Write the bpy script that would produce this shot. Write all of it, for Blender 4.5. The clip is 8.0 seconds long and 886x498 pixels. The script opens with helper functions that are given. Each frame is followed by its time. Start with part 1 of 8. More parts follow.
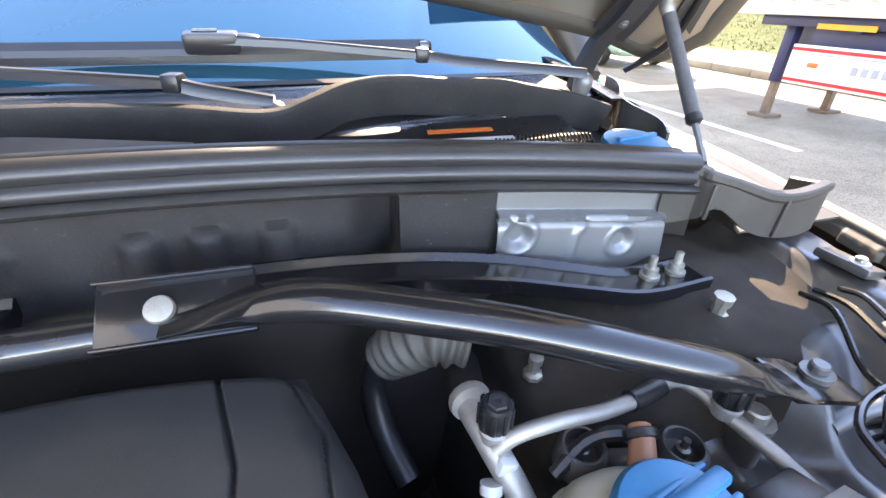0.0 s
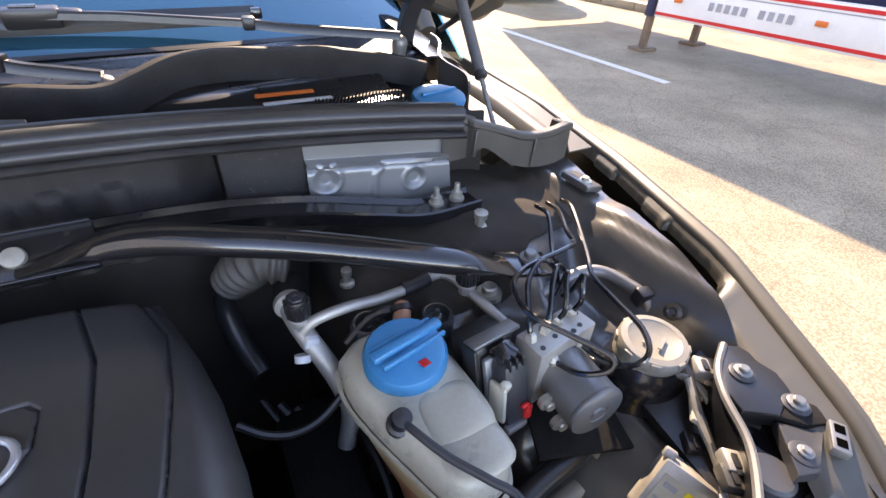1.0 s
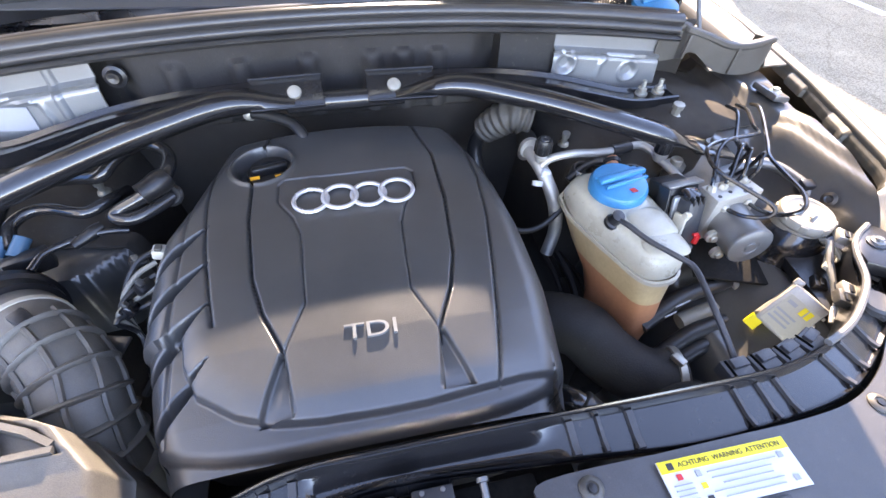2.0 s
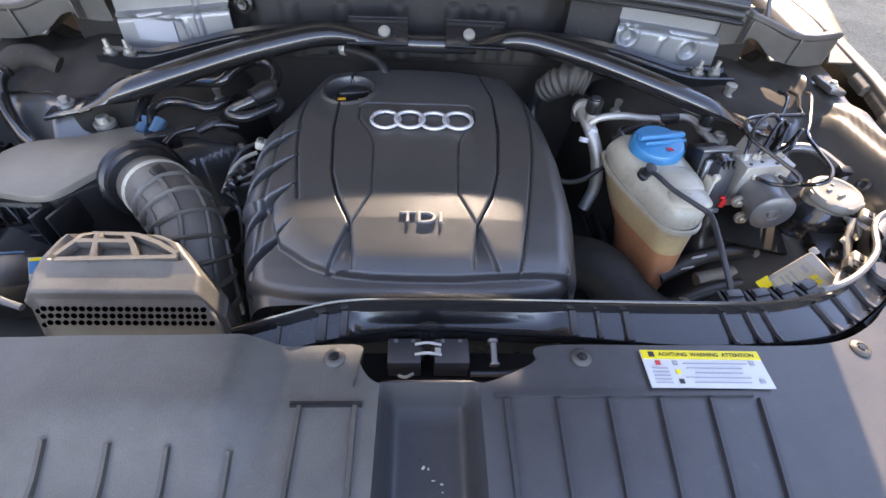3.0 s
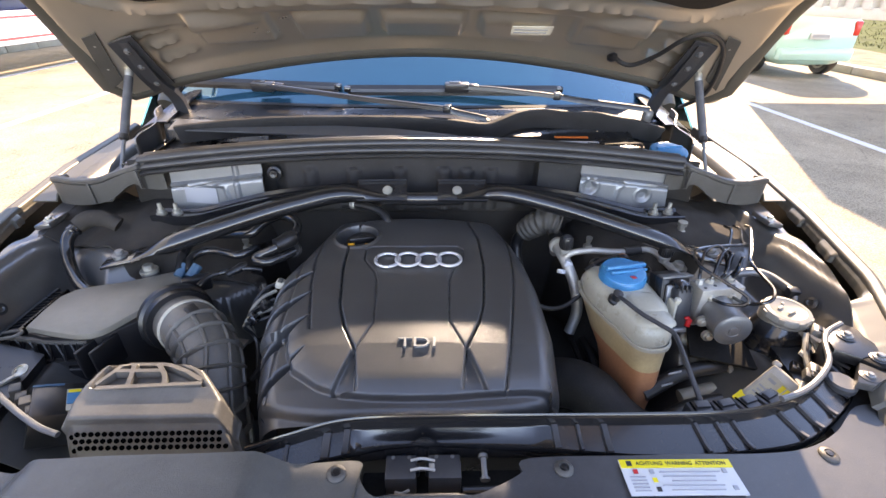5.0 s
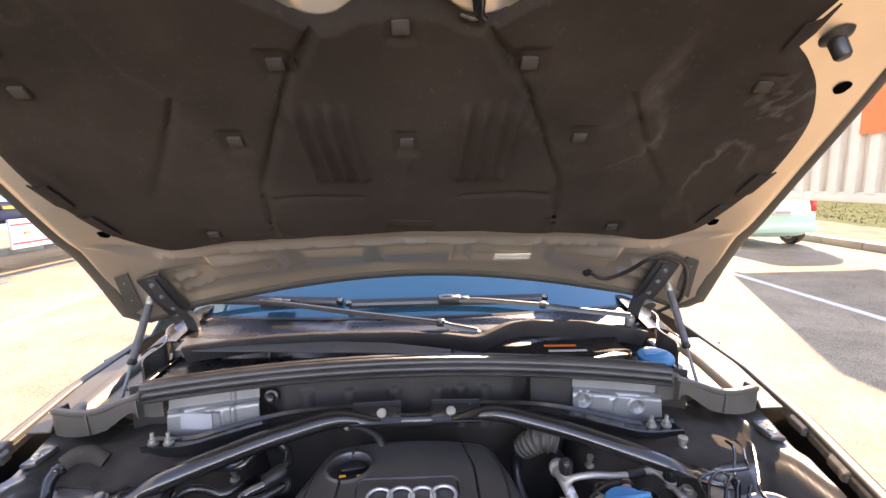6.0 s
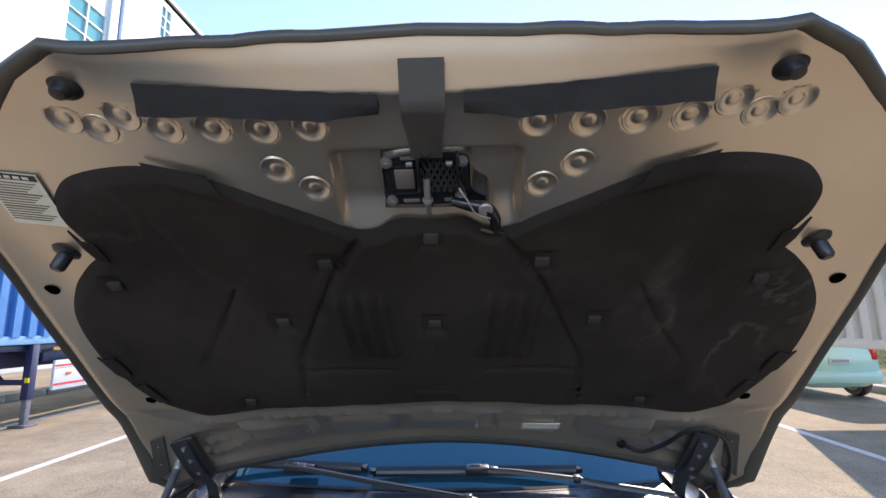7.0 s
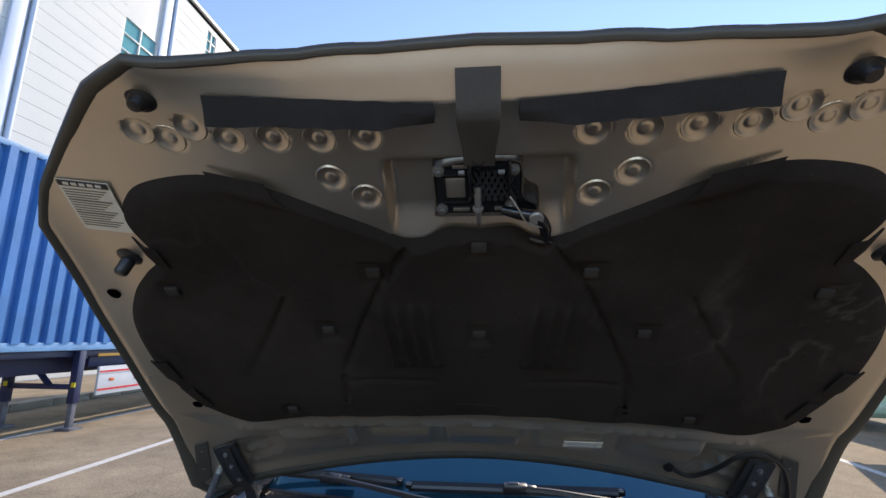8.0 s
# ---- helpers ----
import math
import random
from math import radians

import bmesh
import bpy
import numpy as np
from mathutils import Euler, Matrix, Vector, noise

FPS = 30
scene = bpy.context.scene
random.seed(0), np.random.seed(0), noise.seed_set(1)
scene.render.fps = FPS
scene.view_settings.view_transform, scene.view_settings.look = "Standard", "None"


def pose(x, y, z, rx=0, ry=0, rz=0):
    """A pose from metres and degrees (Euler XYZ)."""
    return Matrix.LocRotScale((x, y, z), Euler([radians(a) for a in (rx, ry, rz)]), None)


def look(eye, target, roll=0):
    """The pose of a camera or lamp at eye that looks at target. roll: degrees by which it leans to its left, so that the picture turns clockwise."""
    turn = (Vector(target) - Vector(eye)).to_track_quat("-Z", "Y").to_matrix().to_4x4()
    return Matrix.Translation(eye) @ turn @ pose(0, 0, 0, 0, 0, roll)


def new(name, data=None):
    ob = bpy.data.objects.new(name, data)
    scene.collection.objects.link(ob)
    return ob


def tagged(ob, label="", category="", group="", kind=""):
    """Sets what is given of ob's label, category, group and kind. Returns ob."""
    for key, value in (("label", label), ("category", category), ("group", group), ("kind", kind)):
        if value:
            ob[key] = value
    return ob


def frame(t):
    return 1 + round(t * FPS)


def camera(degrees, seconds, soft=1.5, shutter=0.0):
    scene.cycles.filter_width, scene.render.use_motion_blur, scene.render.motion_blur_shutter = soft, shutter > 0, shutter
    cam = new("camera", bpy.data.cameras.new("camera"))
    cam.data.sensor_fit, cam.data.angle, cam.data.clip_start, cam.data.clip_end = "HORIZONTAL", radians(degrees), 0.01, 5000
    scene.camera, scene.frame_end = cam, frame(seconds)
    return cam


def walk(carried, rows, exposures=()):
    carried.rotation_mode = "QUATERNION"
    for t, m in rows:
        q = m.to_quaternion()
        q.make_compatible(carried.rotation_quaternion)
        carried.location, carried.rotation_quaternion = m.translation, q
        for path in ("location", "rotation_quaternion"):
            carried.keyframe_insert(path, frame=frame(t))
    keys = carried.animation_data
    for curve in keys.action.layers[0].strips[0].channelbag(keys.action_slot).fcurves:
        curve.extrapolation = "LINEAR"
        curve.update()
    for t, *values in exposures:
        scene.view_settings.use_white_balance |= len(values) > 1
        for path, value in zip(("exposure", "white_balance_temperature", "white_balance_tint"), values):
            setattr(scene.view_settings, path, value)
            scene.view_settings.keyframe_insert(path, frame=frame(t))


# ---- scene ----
cam = camera(89.4, 8.0)
PATH = [
    (0, (0.191, 0.585, 1.298), (0.734, 2.242, 0.319), 1.3),
    (0.5, (0.283, 0.531, 1.322), (1.097, 2.064, 0.328), 2.6),
    (1, (0.262, 0.414, 1.364), (1.073, 1.816, 0.192), 2.5),
    (1.5, (0.143, 0.289, 1.396), (0.706, 1.652, 0.045), 1.8),
    (2, (0.013, 0.228, 1.424), (0.326, 1.579, -0.017), 1.6),
    (2.2, (-0.019, 0.201, 1.434), (0.223, 1.545, -0.026), 1.5),
    (3.3, (0.01, 0.036, 1.415), (0.099, 1.402, -0.044), 4.3),
    (3.5, (0.014, 0.014, 1.435), (0.107, 1.492, 0.091), 3.9),
    (4, (0.016, -0.016, 1.458), (0.092, 1.618, 0.308), 2.3),
    (4.2, (0.024, -0.004, 1.47), (0.072, 1.634, 0.323), 1.1),
    (5.3, (0.017, -0.002, 1.478), (0.088, 1.798, 0.609), 0.8),
    (5.5, (0.021, 0.002, 1.503), (0.085, 1.856, 0.755), 0.4),
    (6, (0.041, -0.012, 1.592), (0.105, 1.965, 1.29), -1.0),
    (6.3, (0.056, -0.049, 1.603), (0.104, 1.951, 1.627), -1.4),
    (6.5, (0.056, -0.054, 1.645), (0.097, 1.941, 1.775), -1.4),
    (7, (0.051, -0.079, 1.66), (-0.01, 1.894, 1.979), -0.7),
    (7.5, (0.008, -0.096, 1.655), (-0.219, 1.854, 2.035), 0.5),
    (8, (0.021, -0.079, 1.65), (-0.166, 1.874, 2.038), 0.6),
]
walk(cam, [(t, look(eye, target, roll)) for t, eye, target, roll in PATH],
     exposures=[(0, 4.3, 9500, 20), (0.5, 3.85, 9500, 22), (1.0, 3.4, 9400, 23), (1.5, 3.55, 9200, 23), (2.0, 4.4, 9100, 23), (3.5, 3.5, 9700, 22), (4.0, 3.5, 9700, 22), (5.5, 3.65, 10400, 23), (6.0, 3.65, 10900, 28), (6.5, 3.72, 9900, 26), (7.0, 2.3, 7600, 16), (7.5, 1.7, 7700, 15), (8.0, 1.65, 7700, 14)])

# ---- world, sun ----
SUN = Vector((0.345, 0.765, 0.545)).normalized()
world = bpy.data.worlds.new("sky")
scene.world = world
world.use_nodes = True
wn = world.node_tree
sky = wn.nodes.new("ShaderNodeTexSky")
sky.sky_type, sky.sun_disc = "NISHITA", False
sky.sun_elevation = math.asin(SUN.z)
sky.sun_rotation = math.atan2(SUN.x, SUN.y)
sky.air_density, sky.dust_density, sky.ozone_density, sky.altitude = 0.75, 0.0, 3.0, 2200
wn.links.new(sky.outputs[0], wn.nodes["Background"].inputs[0])
wn.nodes["Background"].inputs[1].default_value = 0.155
sun = new("sun", bpy.data.lights.new("sun", "SUN"))
sun.data.energy, sun.data.angle, sun.data.color = 1.45, radians(0.53), (1.0, 0.94, 0.84)
sun.matrix_world = look((0, 0, 30), Vector((0, 0, 30)) - SUN)
# added area lamp under the bonnet in place of the sun's reflection off the windscreen: a thin, nearly parallel beam
# towards the nose
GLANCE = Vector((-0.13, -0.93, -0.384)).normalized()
glance = new("glance_stand_in", bpy.data.lights.new("glance_stand_in", "AREA"))
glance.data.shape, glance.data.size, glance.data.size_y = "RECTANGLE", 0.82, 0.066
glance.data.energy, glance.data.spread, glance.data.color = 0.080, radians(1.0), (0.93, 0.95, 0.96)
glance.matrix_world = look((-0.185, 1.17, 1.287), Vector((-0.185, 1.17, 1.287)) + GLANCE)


# ---- materials ----
def mat(name, base, rough=0.5, metal=0.0, vary=0.15, scale=8.0, fine=300.0, bump=0.1, dust=0.0, dustcol=(0.33, 0.29, 0.23), coat=0.0, spec=0.5, random_tint=0.0, specks=0.0):
    """A surface with broad stains, fine grain, uneven gloss and a little dust."""
    m = bpy.data.materials.new(name)
    m.use_nodes = True
    nt = m.node_tree
    b = nt.nodes["Principled BSDF"]
    N, L = nt.nodes.new, nt.links.new
    tc = N("ShaderNodeTexCoord")
    big = N("ShaderNodeTexNoise")
    big.inputs["Scale"].default_value, big.inputs["Detail"].default_value, big.inputs["Roughness"].default_value = scale, 6, 0.65
    small = N("ShaderNodeTexNoise")
    small.inputs["Scale"].default_value, small.inputs["Detail"].default_value = fine, 3
    L(tc.outputs["Object"], big.inputs["Vector"])
    L(tc.outputs["Object"], small.inputs["Vector"])
    add = N("ShaderNodeMath")
    add.operation = "ADD"
    L(big.outputs["Fac"], add.inputs[0])
    half = N("ShaderNodeMath")
    half.operation, half.inputs[1].default_value = "MULTIPLY", 0.4
    L(small.outputs["Fac"], half.inputs[0])
    L(half.outputs[0], add.inputs[1])
    ramp = N("ShaderNodeMapRange")
    ramp.inputs["From Min"].default_value, ramp.inputs["From Max"].default_value = 0.4, 1.0
    ramp.inputs["To Min"].default_value, ramp.inputs["To Max"].default_value = 1 - vary, 1 + vary
    L(add.outputs[0], ramp.inputs["Value"])
    mul = N("ShaderNodeMix")
    mul.data_type, mul.blend_type = "RGBA", "MULTIPLY"
    mul.inputs[0].default_value = 1
    mul.inputs[6].default_value = (*base, 1)
    L(ramp.outputs[0], mul.inputs[7])
    out = mul.outputs[2]
    if dust:
        geo = N("ShaderNodeNewGeometry")
        sep = N("ShaderNodeSeparateXYZ")
        L(geo.outputs["Normal"], sep.inputs[0])
        up = N("ShaderNodeMapRange")
        up.inputs["From Min"].default_value, up.inputs["From Max"].default_value = 0.2, 1.0
        L(sep.outputs["Z"], up.inputs["Value"])
        dn = N("ShaderNodeMapRange")
        dn.inputs["From Min"].default_value, dn.inputs["From Max"].default_value = 0.45, 0.95
        dn.inputs["To Max"].default_value = dust
        L(add.outputs[0], dn.inputs["Value"])
        dm = N("ShaderNodeMath")
        dm.operation = "MULTIPLY"
        L(up.outputs[0], dm.inputs[0])
        L(dn.outputs[0], dm.inputs[1])
        dmix = N("ShaderNodeMix")
        dmix.data_type = "RGBA"
        L(dm.outputs[0], dmix.inputs[0])
        L(out, dmix.inputs[6])
        dmix.inputs[7].default_value = (*dustcol, 1)
        out = dmix.outputs[2]
    if specks:
        sp = N("ShaderNodeTexNoise")
        sp.inputs["Scale"].default_value, sp.inputs["Detail"].default_value, sp.inputs["Roughness"].default_value = 130, 5, 0.75
        L(tc.outputs["Object"], sp.inputs["Vector"])
        sm = N("ShaderNodeMapRange")
        sm.inputs["From Min"].default_value, sm.inputs["From Max"].default_value, sm.inputs["To Max"].default_value = 0.60, 0.72, specks
        L(sp.outputs["Fac"], sm.inputs["Value"])
        patchy = N("ShaderNodeMath")
        patchy.operation = "MULTIPLY"
        L(sm.outputs[0], patchy.inputs[0])
        L(big.outputs["Fac"], patchy.inputs[1])
        smix = N("ShaderNodeMix")
        smix.data_type = "RGBA"
        L(patchy.outputs[0], smix.inputs[0])
        L(out, smix.inputs[6])
        smix.inputs[7].default_value = (*dustcol, 1)
        out = smix.outputs[2]
    if random_tint:
        info = N("ShaderNodeObjectInfo")
        rr = N("ShaderNodeMapRange")
        rr.inputs["To Min"].default_value, rr.inputs["To Max"].default_value = 1 - random_tint, 1 + random_tint
        L(info.outputs["Random"], rr.inputs["Value"])
        rm = N("ShaderNodeMix")
        rm.data_type, rm.blend_type = "RGBA", "MULTIPLY"
        rm.inputs[0].default_value = 1
        L(out, rm.inputs[6])
        L(rr.outputs[0], rm.inputs[7])
        out = rm.outputs[2]
    L(out, b.inputs["Base Color"])
    rg = N("ShaderNodeMapRange")
    rg.inputs["To Min"].default_value, rg.inputs["To Max"].default_value = max(0.02, rough * 0.75), min(1, rough * 1.3)
    L(big.outputs["Fac"], rg.inputs["Value"])
    L(rg.outputs[0], b.inputs["Roughness"])
    b.inputs["Metallic"].default_value = metal
    b.inputs["Coat Weight"].default_value = coat
    b.inputs["Coat Roughness"].default_value = 0.08
    b.inputs["Specular IOR Level"].default_value = spec
    if bump:
        bp = N("ShaderNodeBump")
        bp.inputs["Strength"].default_value, bp.inputs["Distance"].default_value = bump, 0.001
        L(small.outputs["Fac"], bp.inputs["Height"])
        L(bp.outputs[0], b.inputs["Normal"])
    return m


M = {}
M["plastic"] = mat("black_plastic", (0.011, 0.011, 0.012), 0.29, vary=0.3, bump=0.22, fine=900, dust=0.03, specks=0.12)
M["cover"] = mat("engine_cover_plastic", (0.043, 0.043, 0.043), 0.30, vary=0.22, bump=0.3, fine=1200, dust=0.03, spec=0.85, specks=0.03)
M["gloss"] = mat("gloss_black_paint", (0.012, 0.012, 0.013), 0.17, vary=0.2, bump=0.03, fine=500, dust=0.03, coat=0.3, specks=0.1)
M["rubber"] = mat("rubber", (0.016, 0.016, 0.017), 0.33, vary=0.35, bump=0.25, fine=500, dust=0.05, specks=0.15)
M["felt"] = mat("felt_lining", (0.050, 0.0435, 0.038), 0.95, vary=0.4, scale=5, bump=1.0, fine=1400, dust=0.07, spec=0.15, specks=0.25)
M["wool"] = mat("bonnet_insulation", (0.033, 0.0265, 0.0220), 0.97, vary=0.5, scale=4, bump=1.2, fine=1300, spec=0.1, specks=0.28)
M["paint"] = mat("grey_metallic_paint", (0.095, 0.088, 0.073), 0.42, metal=0.3, vary=0.1, scale=3, bump=0.04, fine=2500, spec=0.35)
M["paint_in"] = mat("satin_inner_paint", (0.62, 0.545, 0.445), 0.29, metal=0.85, vary=0.1, scale=4, bump=0.05, fine=2000)
M["inner"] = mat("inner_wing_paint", (0.115, 0.113, 0.110), 0.30, metal=0.55, vary=0.25, scale=6, bump=0.05, fine=1500, dust=0.09, coat=0.3, specks=0.25)
M["steel"] = mat("bare_plate", (0.25, 0.26, 0.265), 0.40, metal=0.6, vary=0.12, scale=9, bump=0.06, fine=900, dust=0.1)
M["alu"] = mat("aluminium", (0.44, 0.42, 0.38), 0.52, metal=0.7, vary=0.25, scale=30, bump=0.12, fine=900)
M["zinc"] = mat("zinc_bolt", (0.46, 0.44, 0.38), 0.46, metal=0.75, vary=0.25, scale=60, bump=0.1, fine=900)
M["motor"] = mat("dull_grey_coating", (0.20, 0.20, 0.195), 0.42, metal=0.6, vary=0.15, scale=20, bump=0.15, fine=1200)
M["tank"] = mat("milky_plastic", (0.40, 0.37, 0.29), 0.28, vary=0.15, scale=14, bump=0.1, fine=200)
M["coolant"] = mat("coolant_behind_plastic", (0.38, 0.165, 0.09), 0.38, vary=0.2, scale=12, bump=0.1, fine=200)
M["blue"] = mat("blue_cap", (0.004, 0.19, 0.38), 0.38, vary=0.12, scale=30, bump=0.12, fine=600)
# near-black base: part of the bay depth's shade is put into this colour
M["dark"] = mat("bay_dark", (0.011, 0.0105, 0.010), 0.8, vary=0.5, scale=10, bump=0.4, fine=200, dust=0.02, spec=0.15, specks=0.08)
M["chrome"] = mat("silver_badge", (0.60, 0.60, 0.61), 0.28, metal=0.55, vary=0.04, bump=0.0)
M["white"] = mat("white_label", (0.55, 0.56, 0.56), 0.45, vary=0.05, bump=0.02)
M["grey"] = mat("label_print", (0.30, 0.31, 0.33), 0.5, vary=0.05, bump=0.0)
# also colours pinholes, ports and slits: their shade as flat black
M["ink"] = mat("black_print_and_holes", (0.02, 0.02, 0.02), 0.5, vary=0.05, bump=0.0)
M["yellow"] = mat("yellow_print", (0.80, 0.62, 0.015), 0.42, vary=0.05, bump=0.0)
M["orange"] = mat("orange_print", (0.70, 0.15, 0.03), 0.45, vary=0.1, bump=0.0)
M["red"] = mat("red_plastic", (0.62, 0.02, 0.02), 0.4, vary=0.1, bump=0.0)
M["teal"] = mat("blue_clip", (0.025, 0.09, 0.15), 0.4, vary=0.1, bump=0.0)
M["cap_beige"] = mat("beige_cap", (0.215, 0.20, 0.165), 0.42, vary=0.2, scale=40, bump=0.2, fine=700)
M["asphalt"] = mat("asphalt", (0.355, 0.285, 0.200), 0.85, vary=0.45, scale=1.2, fine=70, bump=1.0, spec=0.15)
M["concrete"] = mat("kerb_concrete", (0.34, 0.31, 0.26), 0.85, vary=0.25, scale=3, fine=80, bump=0.8)
M["line"] = mat("road_paint", (0.62, 0.60, 0.56), 0.7, vary=0.2, scale=6, fine=60, bump=0.4)
M["grass"] = mat("dry_grass", (0.090, 0.100, 0.040), 1.0, vary=0.6, scale=2.5, fine=30, bump=0.3, spec=0.02)
M["ground_dry"] = mat("dry_verge", (0.20, 0.175, 0.120), 1.0, vary=0.5, scale=2.5, fine=30, bump=0.4, spec=0.02)
M["box_cream"] = mat("cream_container", (0.60, 0.55, 0.45), 0.5, vary=0.14, scale=1.2, fine=40, bump=0.2)
M["box_blue"] = mat("blue_container", (0.026, 0.165, 0.42), 0.45, vary=0.22, scale=1.5, fine=40, bump=0.2)
M["chassis"] = mat("navy_chassis", (0.017, 0.023, 0.075), 0.5, vary=0.3, scale=3, fine=60, bump=0.2)
M["guard"] = mat("white_side_guard", (0.70, 0.70, 0.68), 0.45, vary=0.1, scale=3, fine=60, bump=0.1)
M["wall"] = mat("white_wall_panel", (0.58, 0.58, 0.55), 0.6, vary=0.05, scale=0.8, fine=20, bump=0.1)
M["pipe"] = mat("pale_blue_downpipe", (0.52, 0.60, 0.72), 0.5, vary=0.06, scale=2, bump=0.0)
M["mint"] = mat("mint_paint", (0.40, 0.62, 0.53), 0.3, vary=0.05, scale=2, bump=0.0, coat=0.5)
M["lamp_red"] = mat("red_tail_lamp", (0.55, 0.03, 0.02), 0.25, vary=0.1, bump=0.0)
# blue base colour paints in part of the sky's reflection
M["glassdark"] = mat("sky_blue_glass", (0.007, 0.045, 0.075), 0.012, vary=0.05, bump=0.0)
M["glassdark"].node_tree.nodes["Principled BSDF"].inputs["IOR"].default_value = 1.8
M["glassdark"].node_tree.nodes["Principled BSDF"].inputs["Coat Roughness"].default_value = 0.01
M["tray"] = mat("weathered_cowl_plastic", (0.012, 0.012, 0.013), 0.27, vary=0.3, bump=0.12, fine=800, dust=0.015, spec=0.5, specks=0.12)
M["sponge"] = mat("sponge_rubber", (0.027, 0.025, 0.024), 0.6, vary=0.4, scale=20, bump=0.4, fine=400, dust=0.03, spec=0.22, specks=0.12)
M["wiper"] = mat("wiper_black", (0.020, 0.020, 0.021), 0.30, vary=0.2, bump=0.1, fine=800, spec=0.5, dust=0.04)
M["gloss2"] = mat("satin_black_plastic", (0.030, 0.031, 0.034), 0.40, vary=0.2, bump=0.25, fine=1100, dust=0.04, specks=0.14)
M["lid"] = mat("dusty_lid_plastic", (0.165, 0.148, 0.120), 0.45, vary=0.32, bump=0.2, fine=900, dust=0.25, specks=0.25)
# black for a cavity's shade, laid on flat discs and boxes
M["hole_black"] = mat("cavity_black", (0.002, 0.002, 0.002), 0.9, vary=0.1, bump=0.0, spec=0.0)
M["bead"] = mat("grey_bead", (0.10, 0.10, 0.10), 0.4, vary=0.2, scale=30, bump=0.1, fine=900)
M["amber"] = mat("amber_stained_plastic", (0.42, 0.33, 0.20), 0.30, vary=0.2, scale=14, bump=0.1, fine=200)
M["aged"] = mat("aged_label", (0.45, 0.42, 0.34), 0.5, vary=0.12, bump=0.02)
M["sticker"] = mat("pale_sticker", (0.74, 0.69, 0.57), 0.5, vary=0.12, scale=30, bump=0.02)
M["print"] = mat("brown_print", (0.16, 0.13, 0.10), 0.5, vary=0.05, bump=0.0)
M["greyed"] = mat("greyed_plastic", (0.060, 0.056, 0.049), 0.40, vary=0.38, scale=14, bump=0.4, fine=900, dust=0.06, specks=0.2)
# blue specular tint deepens the painted sky reflection
gt = M["glassdark"].node_tree.nodes["Principled BSDF"].inputs
gt["Specular Tint"].default_value, gt["Coat Tint"].default_value = (0.25, 0.80, 1.0, 1), (0.75, 0.9, 1.0, 1)


def asphalt_detail(m):
    """Pale chippings, dark binder and hair cracks over the broad stains."""
    nt = m.node_tree
    b, N, L = nt.nodes["Principled BSDF"], nt.nodes.new, nt.links.new
    src = b.inputs["Base Color"].links[0].from_socket
    tc = N("ShaderNodeTexCoord")
    vor = N("ShaderNodeTexVoronoi")
    vor.inputs["Scale"].default_value = 85
    L(tc.outputs["Object"], vor.inputs["Vector"])
    spk = N("ShaderNodeMapRange")
    spk.inputs["From Min"].default_value, spk.inputs["From Max"].default_value = 0.1, 0.75
    spk.inputs["To Min"].default_value, spk.inputs["To Max"].default_value = 1.20, 0.66
    L(vor.outputs["Distance"], spk.inputs["Value"])
    warp = N("ShaderNodeTexNoise")
    warp.inputs["Scale"].default_value, warp.inputs["Detail"].default_value = 1.4, 5
    L(tc.outputs["Object"], warp.inputs["Vector"])
    mixv = N("ShaderNodeMix")
    mixv.data_type = "VECTOR"
    mixv.inputs[0].default_value = 0.35
    L(tc.outputs["Object"], mixv.inputs[4])
    L(warp.outputs["Color"], mixv.inputs[5])
    crk = N("ShaderNodeTexVoronoi")
    crk.feature = "DISTANCE_TO_EDGE"
    crk.inputs["Scale"].default_value = 1.3
    L(mixv.outputs[1], crk.inputs["Vector"])
    cm = N("ShaderNodeMapRange")
    cm.inputs["From Min"].default_value, cm.inputs["From Max"].default_value = 0.0, 0.012
    cm.inputs["To Min"].default_value, cm.inputs["To Max"].default_value = 0.82, 1.0
    L(crk.outputs["Distance"], cm.inputs["Value"])
    mul = N("ShaderNodeMath")
    mul.operation = "MULTIPLY"
    L(spk.outputs[0], mul.inputs[0])
    L(cm.outputs[0], mul.inputs[1])
    mx = N("ShaderNodeMix")
    mx.data_type, mx.blend_type = "RGBA", "MULTIPLY"
    mx.inputs[0].default_value = 1
    L(src, mx.inputs[6])
    L(mul.outputs[0], mx.inputs[7])
    L(mx.outputs[2], b.inputs["Base Color"])


asphalt_detail(M["asphalt"])
M["bitumen"] = mat("stained_damping_pad", (0.017, 0.016, 0.015), 0.7, vary=0.6, scale=18, bump=0.6, fine=500, dust=0.06, specks=0.4)
M["strut"] = mat("dusty_strut_paint", (0.075, 0.078, 0.085), 0.42, vary=0.3, scale=40, bump=0.1, fine=600, dust=0.25)
M["hose_grey"] = mat("chalky_grey_rubber", (0.052, 0.048, 0.042), 0.6, vary=0.35, scale=25, bump=0.3, fine=500, dust=0.15)
# lighter base than the greyed plastic, for the duct and bellows
M["tan_plastic"] = mat("dusty_tan_plastic", (0.100, 0.091, 0.078), 0.42, vary=0.35, scale=14, bump=0.4, fine=900, dust=0.10, specks=0.2)
# left cover's base, lighter than the right cover's
M["front_matt"] = mat("pale_front_plastic", (0.088, 0.085, 0.077), 0.38, vary=0.3, scale=12, bump=0.4, fine=900, dust=0.06, specks=0.2)
M["front_satin"] = mat("satin_front_plastic", (0.044, 0.045, 0.048), 0.37, vary=0.25, bump=0.25, fine=1100, dust=0.05, specks=0.16)
M["rust"] = mat("rusty_steel", (0.17, 0.115, 0.08), 0.75, vary=0.5, scale=6, bump=0.4, fine=60)
